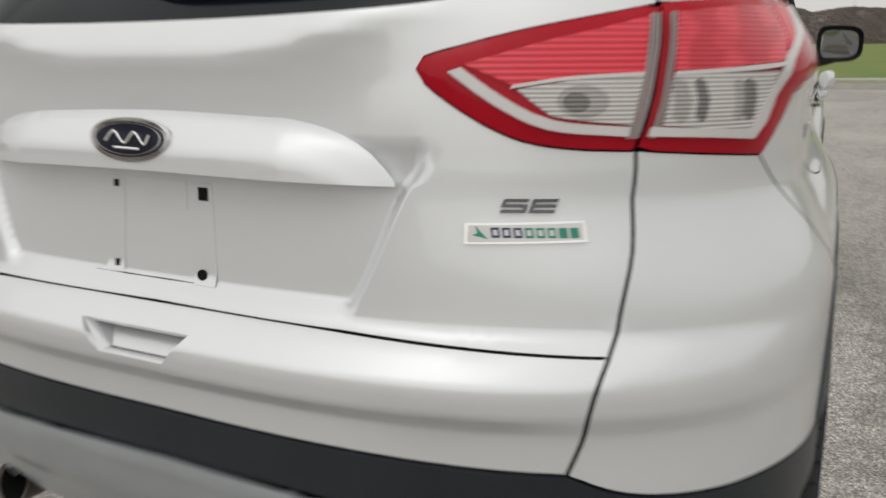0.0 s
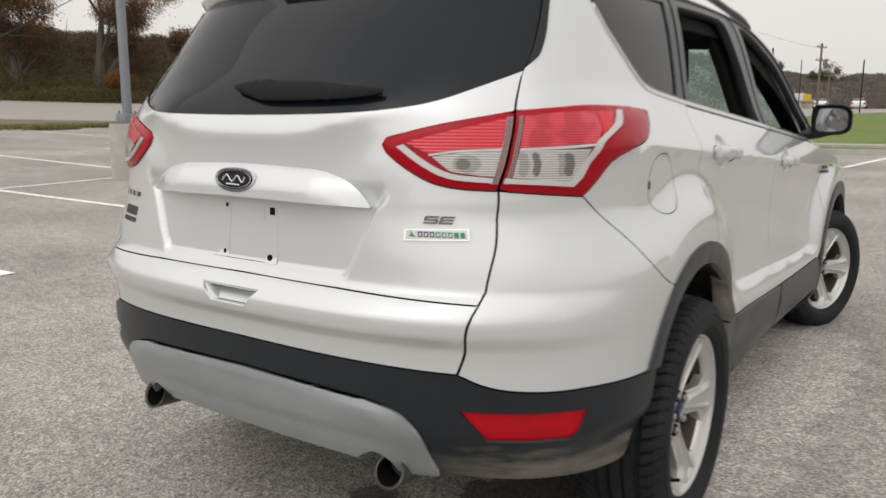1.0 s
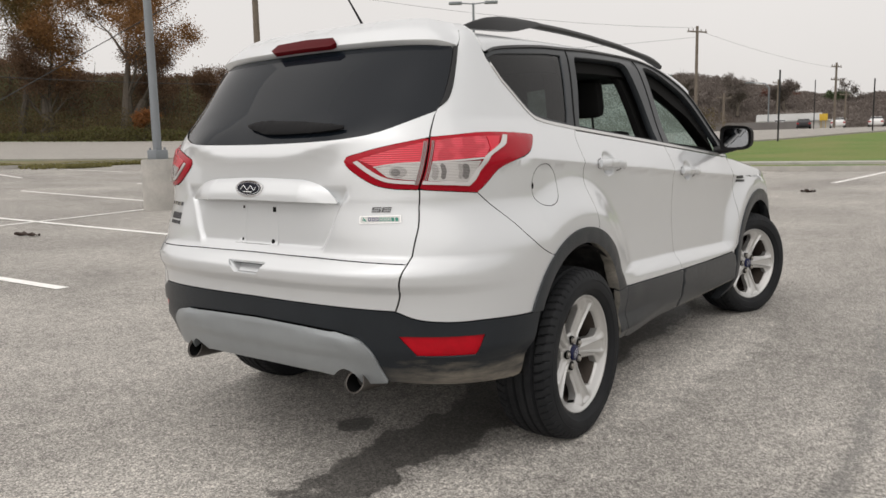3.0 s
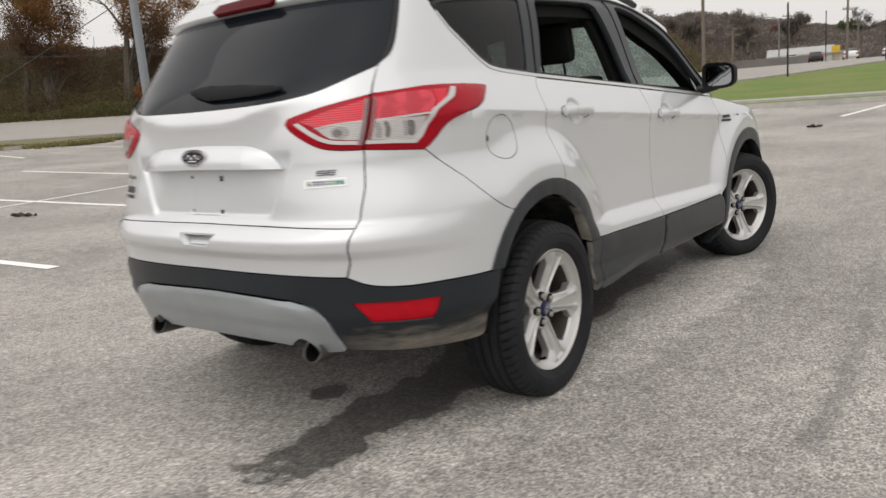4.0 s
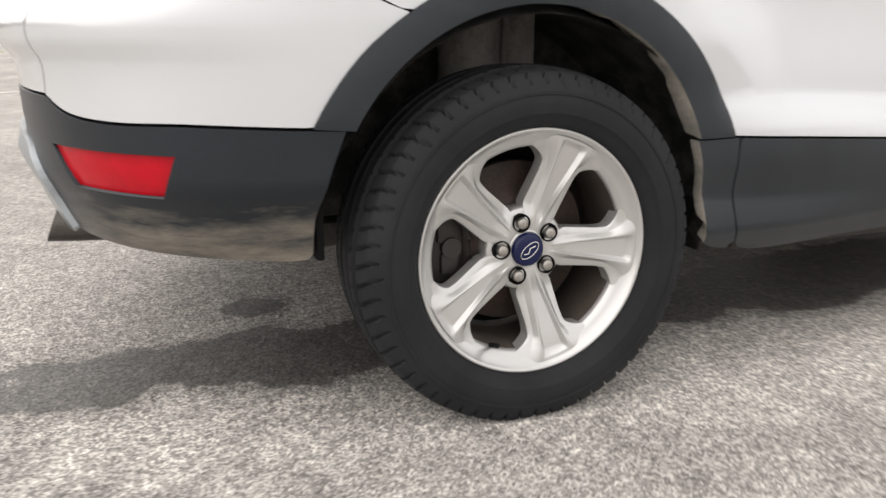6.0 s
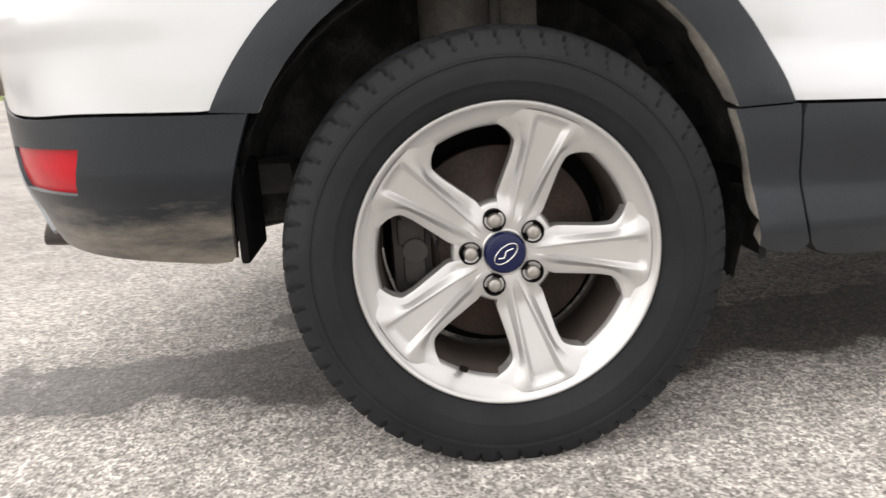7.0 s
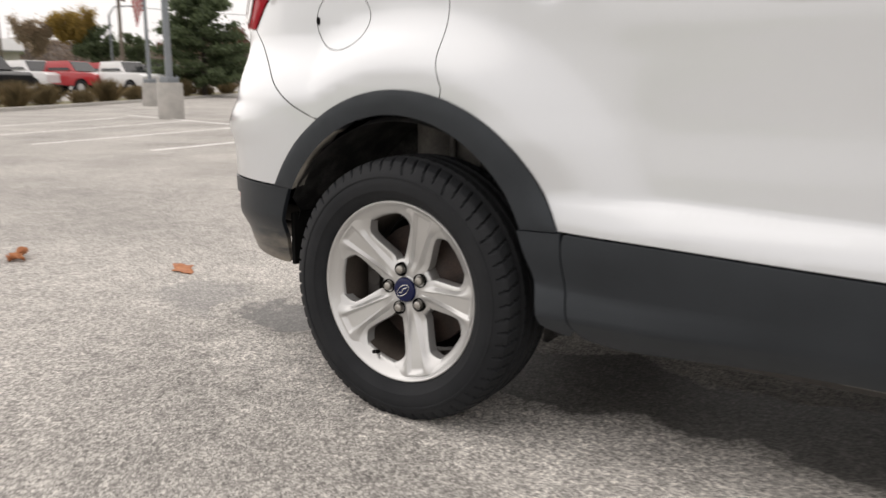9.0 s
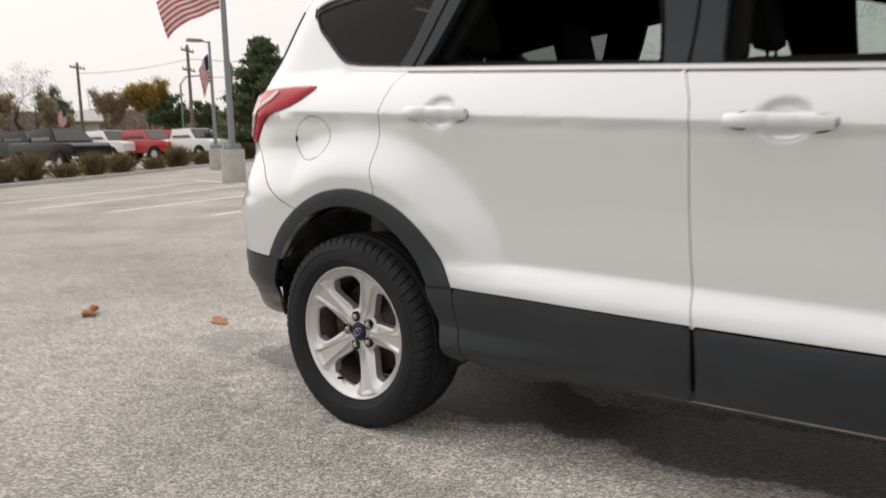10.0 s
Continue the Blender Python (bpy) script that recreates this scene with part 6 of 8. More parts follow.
def stain(outline, rough_edge=0.035, label="dark wet patch soaked into the asphalt", mat=WET, soft=0.05, lift=0.003, fade=None):
    """A sheet of the lot's own asphalt, soaked or lightened inside a ragged outline and dry at its rim."""
    pts = bend(outline, closed=True, gap=0.02)
    line_ = []
    for p in pts:
        q = Vector((p[0] * 7, p[1] * 7, 0))
        d = noise.noise_vector(q) * rough_edge + noise.noise_vector(q * 3.5) * rough_edge * 0.5
        line_.append((p[0] + d.x, p[1] + d.y))
    ring_ = np.array(pts)
    d = np.roll(ring_, -3, 0) - np.roll(ring_, 3, 0)
    n_ = np.column_stack([d[:, 1], -d[:, 0]]) / np.maximum(np.linalg.norm(d, axis=1), 1e-9)[:, None]
    area = np.sum(ring_[:, 0] * np.roll(ring_[:, 1], -1) - ring_[:, 1] * np.roll(ring_[:, 0], -1))
    lo, hi = ring_.min(0) - rough_edge - soft * 2, ring_.max(0) + rough_edge + soft * 2
    grid = 0.024
    gx, gy = np.meshgrid(np.arange(lo[0], hi[0] + grid, grid), np.arange(lo[1], hi[1] + grid, grid), indexing="ij")
    flat = np.column_stack([gx.ravel(), gy.ravel()])
    edge = np.array(line_)
    away = np.full(len(flat), 9.0)
    for k in range(0, len(edge), 16):
        away = np.minimum(away, np.linalg.norm(flat[:, None] - edge[None, k:k + 16], axis=-1).min(1))
    away = np.where(inside(flat, line_), away, -away)
    soak = np.clip(0.5 + 0.5 * away / soft, 0, 1)
    if fade:
        # the end of a streak dries out
        soak = soak * (0.45 + 0.55 * step(fade[0], fade[1], flat[:, 1]))
    rows, cols = gx.shape
    idx = np.arange(rows * cols).reshape(rows, cols)
    quads = np.stack([idx[:-1, :-1], idx[1:, :-1], idx[1:, 1:], idx[:-1, 1:]], -1).reshape(-1, 4)
    quads = quads[(away[quads] > -soft * 0.97).any(1)]
    used, quads = np.unique(quads, return_inverse=True)
    quads = quads.reshape(-1, 4)
    v = np.column_stack([flat[used], ground_z(flat[used, 0], flat[used, 1]) + np.where(away[used] > -soft * 0.97, lift, -0.006)])
    ob = mesh_object("wet_or_pale_patch", v, quads, mat)
    ob.data.attributes.new("soak", "FLOAT", "POINT").data.foreach_set("value", soak[used].astype(np.float32))
    return tagged(ob, label, "stain", "wet patches", "structure")


# two pale sheets brighten the asphalt's colour where the car shades it
stain([(0.50, 0.1), (0.60, 0.9), (0.56, 1.6), (0.54, 2.2), (0.58, 3.3), (1.0, 3.4), (1.12, 2.6), (1.06, 1.8), (1.0, 1.2), (0.92, 0.6), (0.80, 0.1)], 0.10, "pale dusty asphalt beside a wet streak, lightened against shade", PALE, soft=0.14, lift=0.0015)
stain([(-0.6, -0.5), (-0.6, 0.9), (-0.15, 1.2), (0.20, 1.0), (0.20, 0.2), (0.16, -0.6)], 0.10, "asphalt at the car's rear, lightened against its shade", PALE_FAINT, soft=0.16, lift=0.0015)
stain([(-0.055, 0.51), (-0.03, 0.585), (0.03, 0.60), (0.095, 0.575), (0.125, 0.50), (0.07, 0.435), (-0.01, 0.445)], 0.02, soft=0.035)
stain([(0.28, -0.24), (0.20, -0.12), (0.23, 0.10), (0.235, 0.33), (0.215, 0.46), (0.235, 0.61), (0.25, 0.83), (0.20, 0.98), (0.16, 1.18), (0.09, 1.28), (0.11, 1.40), (0.21, 1.52), (0.17, 1.64), (0.18, 1.77), (0.10, 2.0), (0.05, 2.5), (0.10, 3.2), (0.28, 3.65), (0.46, 3.5), (0.54, 3.1), (0.56, 2.66), (0.54, 2.3), (0.585, 2.1), (0.575, 1.95),
       (0.54, 1.83), (0.51, 1.74), (0.55, 1.66), (0.54, 1.48), (0.625, 1.30), (0.575, 1.10), (0.60, 0.95), (0.57, 0.82), (0.54, 0.70), (0.59, 0.62), (0.60, 0.50), (0.54, 0.44), (0.52, 0.36), (0.47, 0.27), (0.54, 0.17), (0.55, 0.02), (0.52, -0.14), (0.40, -0.26)], 0.055, soft=0.05, fade=(-0.30, 0.30))
stain([(0.24, -0.66), (0.20, -0.30), (0.22, 0.06), (0.36, 0.10), (0.50, 0.06), (0.57, -0.12), (0.55, -0.35), (0.45, -0.64)], 0.06, "fading end of the wet streak on the asphalt", DAMP, soft=0.10, lift=0.0022)
stain([(1.56, 3.9), (1.65, 3.1), (1.715, 2.5), (1.745, 2.05), (1.765, 1.5), (1.765, 1.1), (1.745, 0.86), (1.79, 0.80), (1.845, 0.86), (1.835, 1.1), (1.835, 1.5), (1.795, 2.05), (1.755, 2.5), (1.69, 3.1), (1.60, 3.9)], 0.03, "faint dark drip trail on the asphalt", DAMP, soft=0.05)

LEAF = material("curled dry leaf", (0.42, 0.17, 0.06), 0.7, 0, vary=0.15, scale=40, fine=200, second=(0.30, 0.10, 0.035))
LEAF_DARK = material("dark wet leaf", (0.045, 0.025, 0.018), 0.6, 0, vary=0.15, scale=40)


def dry_leaf(x, y, size, turn, mat, label, curl=1.0):
    bm = bmesh.new()
    rows = []
    for i in range(9):
        t = i / 8 * 2 - 1
        w = (1 - abs(t) ** 1.6) * 0.42 * (1 + 0.35 * math.cos(9 * t)) + 0.02
        rows.append([bm.verts.new((t * size, u * w * size, 0.004 + 0.008 * curl + size * curl * (0.30 * u * u * (1 if i % 3 else 0.6) + 0.10 * math.sin(4 * t + 2 * u)))) for u in (-1, -0.5, 0, 0.5, 1)])
    for a, b in zip(rows, rows[1:]):
        for k in range(4):
            bm.faces.new((a[k], a[k + 1], b[k + 1], b[k]))
    ob = part("fallen_leaf", bm, mat)
    ob.matrix_basis = pose(x, y, float(ground_z(x, y)), 4, 6, turn)
    m = ob.modifiers.new("thick", "SOLIDIFY")
    m.thickness = 0.0015
    return tagged(ob, label, "leaf", "fallen leaves")


dry_leaf(0.47, -1.70, 0.085, 30, LEAF, "orange-brown curled dry leaf lying on the asphalt")
dry_leaf(0.50, -1.66, 0.055, 100, LEAF, "orange-brown curled dry leaf lying on the asphalt")
dry_leaf(0.15, -0.86, 0.095, 75, LEAF, "flat reddish brown leaf lying on the asphalt", 0.25)
for x, y, s_ in ((-8.0, 3.0, 0.11), (-7.85, 3.05, 0.08), (-0.62, 13.2, 0.12), (-0.54, 13.25, 0.09), (-0.69, 13.17, 0.08)):
    dry_leaf(x, y, s_, random.uniform(0, 180), LEAF_DARK, "dark wet clump of leaves lying on the asphalt")


# ---- road, verge, path ----
near = bend([(-110, -45), (-60, -6), (-36, 13.6), (-30, 19.0), (-19, 29.0), (-10.5, 38.0), (-5.5, 50.0), (-2, 75), (4, 130), (10, 260)], gap=3)
far = bend([(14, 260), (-14, 128), (-26.5, 108), (-31, 80), (-39.5, 58), (-54, 37.0), (-64, 29.0), (-90, 8), (-130, -20)], gap=3)
road = laid("road", near + far, ROADWAY, 0.03, 4.0, "pale grey highway beyond a strip of grass", "road", gap=3)
laid("path", [(-12, 22.0), (30, 24.6), (30, 25.4), (-12, 22.7)], CONCRETE, 0.02, 1.0, "pale concrete footpath through the grass", "path")


DRY_GRASS = material("dull olive autumn grass", (0.13, 0.125, 0.055), 0.95, 0, vary=0.2, scale=0.8, fine=40, bump=0.03, second=(0.20, 0.165, 0.09))
laid("verge", [(-60, -55.3), (-22, -31.8), (-8, -22.8), (12, -10.3), (13.7, -12.7), (-6.3, -25.2), (-20.3, -34.2), (-58.3, -57.7)], DRY_GRASS, 0.03, 1.0, "dull grass strip behind the kerb", "grass")
laid("verge", [(-26.7, 17.2), (-27.2, 11.5), (-50.2, -5.8), (-53, -2.5), (-34, 12.2), (-29.5, 17.5)], DRY_GRASS, 0.03, 1.0, "dull grass strip between lot and highway", "grass")
laid("far_lot", [(-58.3, -57.7), (-20.3, -34.2), (-6.3, -25.2), (13.7, -12.7), (25, -30), (5, -42.7), (-9, -51.7), (-47, -75)], ROADWAY, 0.02, 2.5, "pale asphalt of the neighbouring lot", "pavement")


# ---- trees and brush ----
BARK = material("grey-brown bark", (0.09, 0.075, 0.06), 0.9, 0, vary=0.15, scale=4, fine=30)
GOLD = leafy("rusty autumn leaves", (0.34, 0.17, 0.06), (0.17, 0.095, 0.04))
OLIVE = leafy("yellow-green leaves", (0.27, 0.175, 0.065), (0.12, 0.098, 0.040))
RUSTY = leafy("dull red leaves", (0.25, 0.105, 0.080), (0.16, 0.08, 0.062))
YELLOW = leafy("yellow leaves", (0.46, 0.31, 0.075), (0.27, 0.20, 0.06))
NEEDLES = leafy("dark green needles", (0.145, 0.185, 0.092), (0.085, 0.115, 0.060))
BRUSH = leafy("brown brush", (0.215, 0.128, 0.076), (0.110, 0.068, 0.044))
TWIGS = leafy("grey twigs", (0.20, 0.17, 0.15), (0.13, 0.11, 0.10))
STRAW = leafy("straw-brown grass blades", (0.33, 0.25, 0.135), (0.17, 0.135, 0.070))
# distance haze is put into the next two colours, paler and greyer
HAZE_BRUSH = leafy("grey-brown far woods with haze in the colour", (0.235, 0.200, 0.180), (0.190, 0.162, 0.146))
HAZE_SOIL = material("grey-brown wooded rise with haze in the colour", (0.205, 0.176, 0.158), 0.95, 0, vary=0.15, scale=0.4, fine=3)
WEEDS = leafy("weeds and dry grass", (0.17, 0.16, 0.055), (0.095, 0.092, 0.034))


def leaves(centres, spread, count, size, rng, squash=0.8):
    """Small leaf clumps about some centres, as verts and faces."""
    c = np.asarray(centres, float)
    pick = rng.integers(0, len(c), count)
    p = c[pick] + rng.normal(0, 1, (count, 3)) * spread * [1, 1, squash]
    a, b = rng.normal(0, 1, (count, 3)), rng.normal(0, 1, (count, 3))
    a /= np.linalg.norm(a, axis=1)[:, None]
    b -= a * (a * b).sum(1)[:, None]
    b /= np.linalg.norm(b, axis=1)[:, None]
    s = size * rng.uniform(0.5, 1.4, (count, 1))
    v = np.stack([p - a * s, p + b * s * 0.6, p + a * s, p - b * s * 0.6], 1).reshape(-1, 3)
    f = np.arange(count * 4).reshape(-1, 4)
    return v, f


def tree(x, y, high, wide, leaf, label, seed, count=5000, size=0.16, bare=False, z=None, stem=0.3, spread=0.035, twigs=3):
    rng = np.random.default_rng(seed)
    top = thing("tree", label, "tree", at=pose(x, y, float(ground_z(x, y)) - 0.1 if z is None else z))
    bm = bmesh.new()
    ends = []

    def limb(a, d, length, r, depth):
        pts, rad = [a], [r]
        for i in range(4):
            d = (d + Vector(rng.normal(0, 0.13, 3)) + Vector((0, 0, 0.05))).normalized()
            a = a + d * length / 4
            pts.append(a)
            rad.append(r * (1 - 0.17 * (i + 1)))
        tube(bm, pts, rad, 5 if depth else 8)
        if depth >= (4 if bare else twigs):
            ends.extend(pts[1:])
            return
        if depth > 0:
            ends.extend(pts[3:])
        for i in range(4 if depth < 2 else 3):
            turn = rng.uniform(0, 2 * math.pi)
            side = Vector((math.cos(turn), math.sin(turn), rng.uniform(0.1, 0.9)))
            start = pts[-1] if i < 2 else pts[int(rng.integers(2, 4))]
            limb(start, (d * 0.6 + side * 0.75).normalized(), length * rng.uniform(0.55, 0.75), rad[-1] * 0.75, depth + 1)

    limb(Vector((0, 0, 0)), Vector((0, 0, 1)), high * stem, high * 0.02, 0)
    hi = max(v.co.z for v in bm.verts)
    wd = max(math.hypot(v.co.x, v.co.y) for v in bm.verts)
    k = Vector((wide / 2 / wd, wide / 2 / wd, high / hi))
    for v in bm.verts:
        v.co = Vector((v.co.x * k.x, v.co.y * k.y, v.co.z * k.z))
    part("trunk", bm, BARK, top, smooth=True)
    if not bare:
        c = [(e.x * k.x, e.y * k.y, e.z * k.z) for e in ends]
        v, f = leaves(c, high * spread, count, size, rng)
        crown = mesh_object("crown", v, f, leaf, smooth=False)
        crown.parent = top
    return top


def conifer(x, y, high, wide, label, seed, count=9000):
    rng = np.random.default_rng(seed)
    top = thing("conifer", label, "tree", at=pose(x, y, float(ground_z(x, y)) - 0.1))
    bm = bmesh.new()
    tube(bm, [(0, 0, 0), (0, 0, high * 0.5), (0, 0, high)], [high * 0.02, high * 0.013, 0.02], 8)
    cs = []
    for i in range(150):
        t = rng.uniform(0.10, 1.0)
        a = rng.uniform(0, 2 * math.pi)
        ln = wide / 2 * (1 - t) ** 0.75 * rng.uniform(0.65, 1.1) + 0.15
        p0 = Vector((0, 0, t * high))
        p1 = p0 + Vector((math.cos(a) * ln, math.sin(a) * ln, ln * 0.12))
        tube(bm, [p0, (p0 + p1) / 2 + Vector((0, 0, -0.05 * ln)), p1], [0.04, 0.025, 0.01], 4)
        cs += [tuple(p0.lerp(p1, u)) for u in (0.35, 0.6, 0.8, 1.0)]
    part("trunk", bm, BARK, top)
    v, f = leaves(cs, high * 0.028, count, 0.11, rng, 0.5)
    crown = mesh_object("crown", v, f, NEEDLES, smooth=False)
    crown.parent = top
    return top


def brush(name, label, line_, deep, low, high, count, size, mats, seed, category="woods", twigs=0):
    """A band of undergrowth or far woods along a line."""
    rng = np.random.default_rng(seed)
    pts = np.array(bend(line_, gap=min(2.0, deep * 0.6)))
    pick = rng.integers(0, len(pts), count)
    p = pts[pick] + rng.uniform(-1, 1, (count, 2)) * [deep, deep]
    hump = np.array([noise.noise(Vector((float(a) * 0.13, float(b) * 0.13, seed))) + 0.5 * noise.noise(Vector((float(a) * 0.45, float(b) * 0.45, seed))) for a, b in p])
    top = low + (high - low) * np.clip(0.5 + 0.75 * hump, 0.05, 1)
    zz = ground_z(p[:, 0], p[:, 1]) + rng.uniform(0, 1, count) ** 0.8 * top
    c = np.column_stack([p, zz])
    v, f = leaves(c, 0.01, count, size, rng)
    # each clump in order, so that every one takes the place drawn for it
    a, b = rng.normal(0, 1, (count, 3)), rng.normal(0, 1, (count, 3))
    a /= np.linalg.norm(a, axis=1)[:, None]
    b -= a * (a * b).sum(1)[:, None]
    b /= np.linalg.norm(b, axis=1)[:, None]
    s = size * rng.uniform(0.4, 1.5, (count, 1))
    v = np.stack([c - a * s, c + b * s * 0.7, c + a * s, c - b * s * 0.7], 1).reshape(-1, 3)
    ob = mesh_object(name, v, f, mats, smooth=False)
    tagged(ob, label, category, kind="stuff")
    if twigs:
        bm = bmesh.new()
        for i in range(twigs):
            q = pts[rng.integers(0, len(pts))] + rng.uniform(-1, 1, 2) * deep
            z0 = float(ground_z(q[0], q[1]))
            hh = rng.uniform(0.5, 1.0) * high
            x1, y1 = q + rng.normal(0, 0.08, 2) * hh
            tube(bm, [(q[0], q[1], z0), ((q[0] + x1) / 2 + rng.normal(0, 0.15), (q[1] + y1) / 2, z0 + hh * 0.5), (x1, y1, z0 + hh)], [0.006 * hh + 0.03, 0.04, 0.015], 4)
        ob2 = part("bare_stems", bm, BARK)
        tagged(ob2, "thin grey bare stems standing in the brush", "woods", kind="stuff")
    return ob


def woods(name, label, line_, deep, earth, mats, count, size, seed, stems):
    """A wooded rise along a line of (x, y, height), clad in leaf clumps from its foot to its crest."""
    rng = np.random.default_rng(seed)
    ends = np.array(line_, float)
    way = np.concatenate([[0], np.cumsum(np.hypot(*np.diff(ends[:, :2], axis=0).T))])

    def place(u, k):
        """The surface at a way u along the line and a share k of the depth."""
        at_ = np.column_stack([np.interp(u, way, ends[:, c]) for c in range(3)])
        on = np.column_stack([np.interp(u + 1.0, way, ends[:, c]) - np.interp(u - 1.0, way, ends[:, c]) for c in range(2)])
        on /= np.linalg.norm(on, axis=1)[:, None]
        q = at_[:, :2] + np.column_stack([-on[:, 1], on[:, 0]]) * (deep * k)[:, None]
        lump = np.array([noise.noise(Vector((a * 0.13, b * 0.13, seed))) + 0.5 * noise.noise(Vector((a * 0.4, b * 0.4, seed))) for a, b in q])
        zz = ground_z(q[:, 0], q[:, 1]) - 0.2 + at_[:, 2] * np.sin(np.pi / 2 * np.minimum(k, 1)) * (1 + 0.16 * lump) * np.where(k > 1, 2 - k, 1)
        return np.column_stack([q, zz])

    n_, m_ = int(way[-1] / 1.6), 10
    grid_u, grid_k = np.meshgrid(np.linspace(0, way[-1], n_), np.linspace(0, 1, m_), indexing="ij")
    v = place(grid_u.ravel(), grid_k.ravel())
    f = [(i * m_ + k, (i + 1) * m_ + k, (i + 1) * m_ + k + 1, i * m_ + k + 1) for i in range(n_ - 1) for k in range(m_ - 1)]
    tagged(mesh_object("wooded_bank", v, f, earth), "brown leaf-covered rise under the woods", "bank", kind="structure")
    u, k = rng.uniform(0, way[-1], count), rng.uniform(0, 1, count) ** 1.2
    c = place(u, k)
    c[:, 2] += rng.uniform(-0.1, 1.0, count) ** 2 * 0.055 * np.interp(u, way, ends[:, 2])
    a, b = rng.normal(0, 1, (count, 3)), rng.normal(0, 1, (count, 3))
    a /= np.linalg.norm(a, axis=1)[:, None]
    b -= a * (a * b).sum(1)[:, None]
    b /= np.linalg.norm(b, axis=1)[:, None]
    s = size * rng.uniform(0.4, 1.5, (count, 1))
    v = np.stack([c - a * s, c + b * s * 0.7, c + a * s, c - b * s * 0.7], 1).reshape(-1, 3)
    tagged(mesh_object(name, v, np.arange(count * 4).reshape(-1, 4), mats, smooth=False), label, "woods", kind="stuff")
    bm = bmesh.new()
    for p in place(rng.uniform(0, way[-1], stems), rng.uniform(0, 0.6, stems)):
        hh = rng.uniform(1.2, 3.2)
        x1, y1 = p[:2] + rng.normal(0, 0.08, 2) * hh
        tube(bm, [tuple(p - [0, 0, 0.3]), ((p[0] + x1) / 2 + rng.normal(0, 0.1), (p[1] + y1) / 2, p[2] + hh * 0.5), (x1, y1, p[2] + hh)], [0.045, 0.035, 0.012], 4)
    tagged(part("bare_stems", bm, BARK), "thin grey bare stems standing in the brush", "woods", kind="stuff")


thicket_line = [(-137, -12, 9.5), (-92, 15, 8.6), (-67, 34, 6.5), (-56, 44, 5.5), (-40, 66, 5.4), (-26, 88, 5.5)]
woods("thicket", "dense brown autumn thicket beyond the highway", thicket_line, 9.0, SOIL, BRUSH, 250000, 0.066, 3, 520)
woods("far_woods", "hazy brown far woods along the horizon", [(-80, 112, 11.5), (-59, 119.5, 11.5), (-43, 121.5, 10.8), (-37, 122.5, 9.8), (-32.5, 123.5, 8.3), (-24.5, 125, 7.0), (-20.5, 125.6, 6.3), (-16.8, 126, 5.4), (-11.5, 126.5, 6.2), (0, 127, 6.0), (30, 126, 6.0), (70, 122, 6.0)], 26.0, HAZE_SOIL, HAZE_BRUSH, 260000, 0.13, 5, 60)
# the leaf colours of these woods carry painted haze as well
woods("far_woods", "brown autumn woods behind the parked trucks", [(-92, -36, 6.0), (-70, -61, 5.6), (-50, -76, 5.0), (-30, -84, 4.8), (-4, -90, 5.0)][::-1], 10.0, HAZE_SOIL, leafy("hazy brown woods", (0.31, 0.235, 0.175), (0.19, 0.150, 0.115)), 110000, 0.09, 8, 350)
brush("thicket", "olive-green scrub in the autumn thicket", [(-133, -16), (-90, 11), (-65, 30.8), (-54, 40), (-38, 62), (-24, 83)], 2.2, 0.6, 3.0, 60000, 0.070, leafy("olive scrub", (0.150, 0.118, 0.048), (0.078, 0.060, 0.028)), 9)
brush("weeds", "green and straw weeds at the thicket's foot", [(-132, -19), (-89, 9.5), (-64.5, 29.5), (-53.5, 38.0), (-37.5, 59), (-23.5, 79)], 1.2, 0.3, 1.3, 42000, 0.075, WEEDS, 5, "weeds")
brush("verge_grass", "dull olive grass along the lot edge", [(-26.0, 18.0), (-26.9, 14.6), (-27.6, 11.4), (-51, -6.4)], 0.7, 0.10, 0.20, 60000, 0.045, leafy("dull olive grass blades", (0.25, 0.23, 0.085), (0.16, 0.145, 0.058)), 12, "grass")
tree(-60.3, 37.1, 14.8, 14, GOLD, "tall tree with thin rusty autumn leaves", 11, 30000, 0.080, stem=0.20, spread=0.030, twigs=4)
tree(-69.5, 32.6, 16.0, 11, OLIVE, "tall tree with thin yellow-green leaves", 12, 22000, 0.085, stem=0.22, spread=0.030, twigs=4)
tree(-66.0, 33.6, 13.5, 7.5, GOLD, "tall tree with thin rusty autumn leaves", 18, 15000, 0.080, stem=0.22, spread=0.030, twigs=4)
for x_, y_, h_, w_, s_ in ((-60.6, 37.6, 8.2, 9, 81), (-66.5, 33.2, 8.8, 8, 82), (-73, 29.5, 9.5, 9, 83), (-55.5, 43.5, 6.6, 6, 84)):
    tree(x_, y_, h_, w_, BRUSH, "leafy brown bush at the foot of tall trees", s_, 15000, 0.07, stem=0.10, spread=0.045, twigs=4)
tree(-63.5, 41.5, 11.0, 8, TWIGS, "slender tree nearly bare of leaves", 13, 5000, 0.08)
tree(-74, 27.5, 17, 11, OLIVE, "tall tree with thin yellow-green leaves", 14, 20000, 0.085, stem=0.22, spread=0.030, twigs=4)
tree(-88, 24, 17, 11, GOLD, "tall tree with thin rusty autumn leaves", 15, 9000, 0.14)
tree(-104, 14, 17, 12, OLIVE, "tall tree with thin yellow-green leaves", 17, 7000, 0.17)
tree(-56.0, 36.0, 2.7, 3.0, leafy("orange leaves", (0.33, 0.14, 0.045), (0.20, 0.085, 0.030)), "small shrub with orange leaves by the road", 16, 4200, 0.07, stem=0.18, spread=0.05)
tree(-38.5, 143, 9.6, 8, TWIGS, "bare grey tree among far woods", 21, 4000, 0.10, stem=0.2)
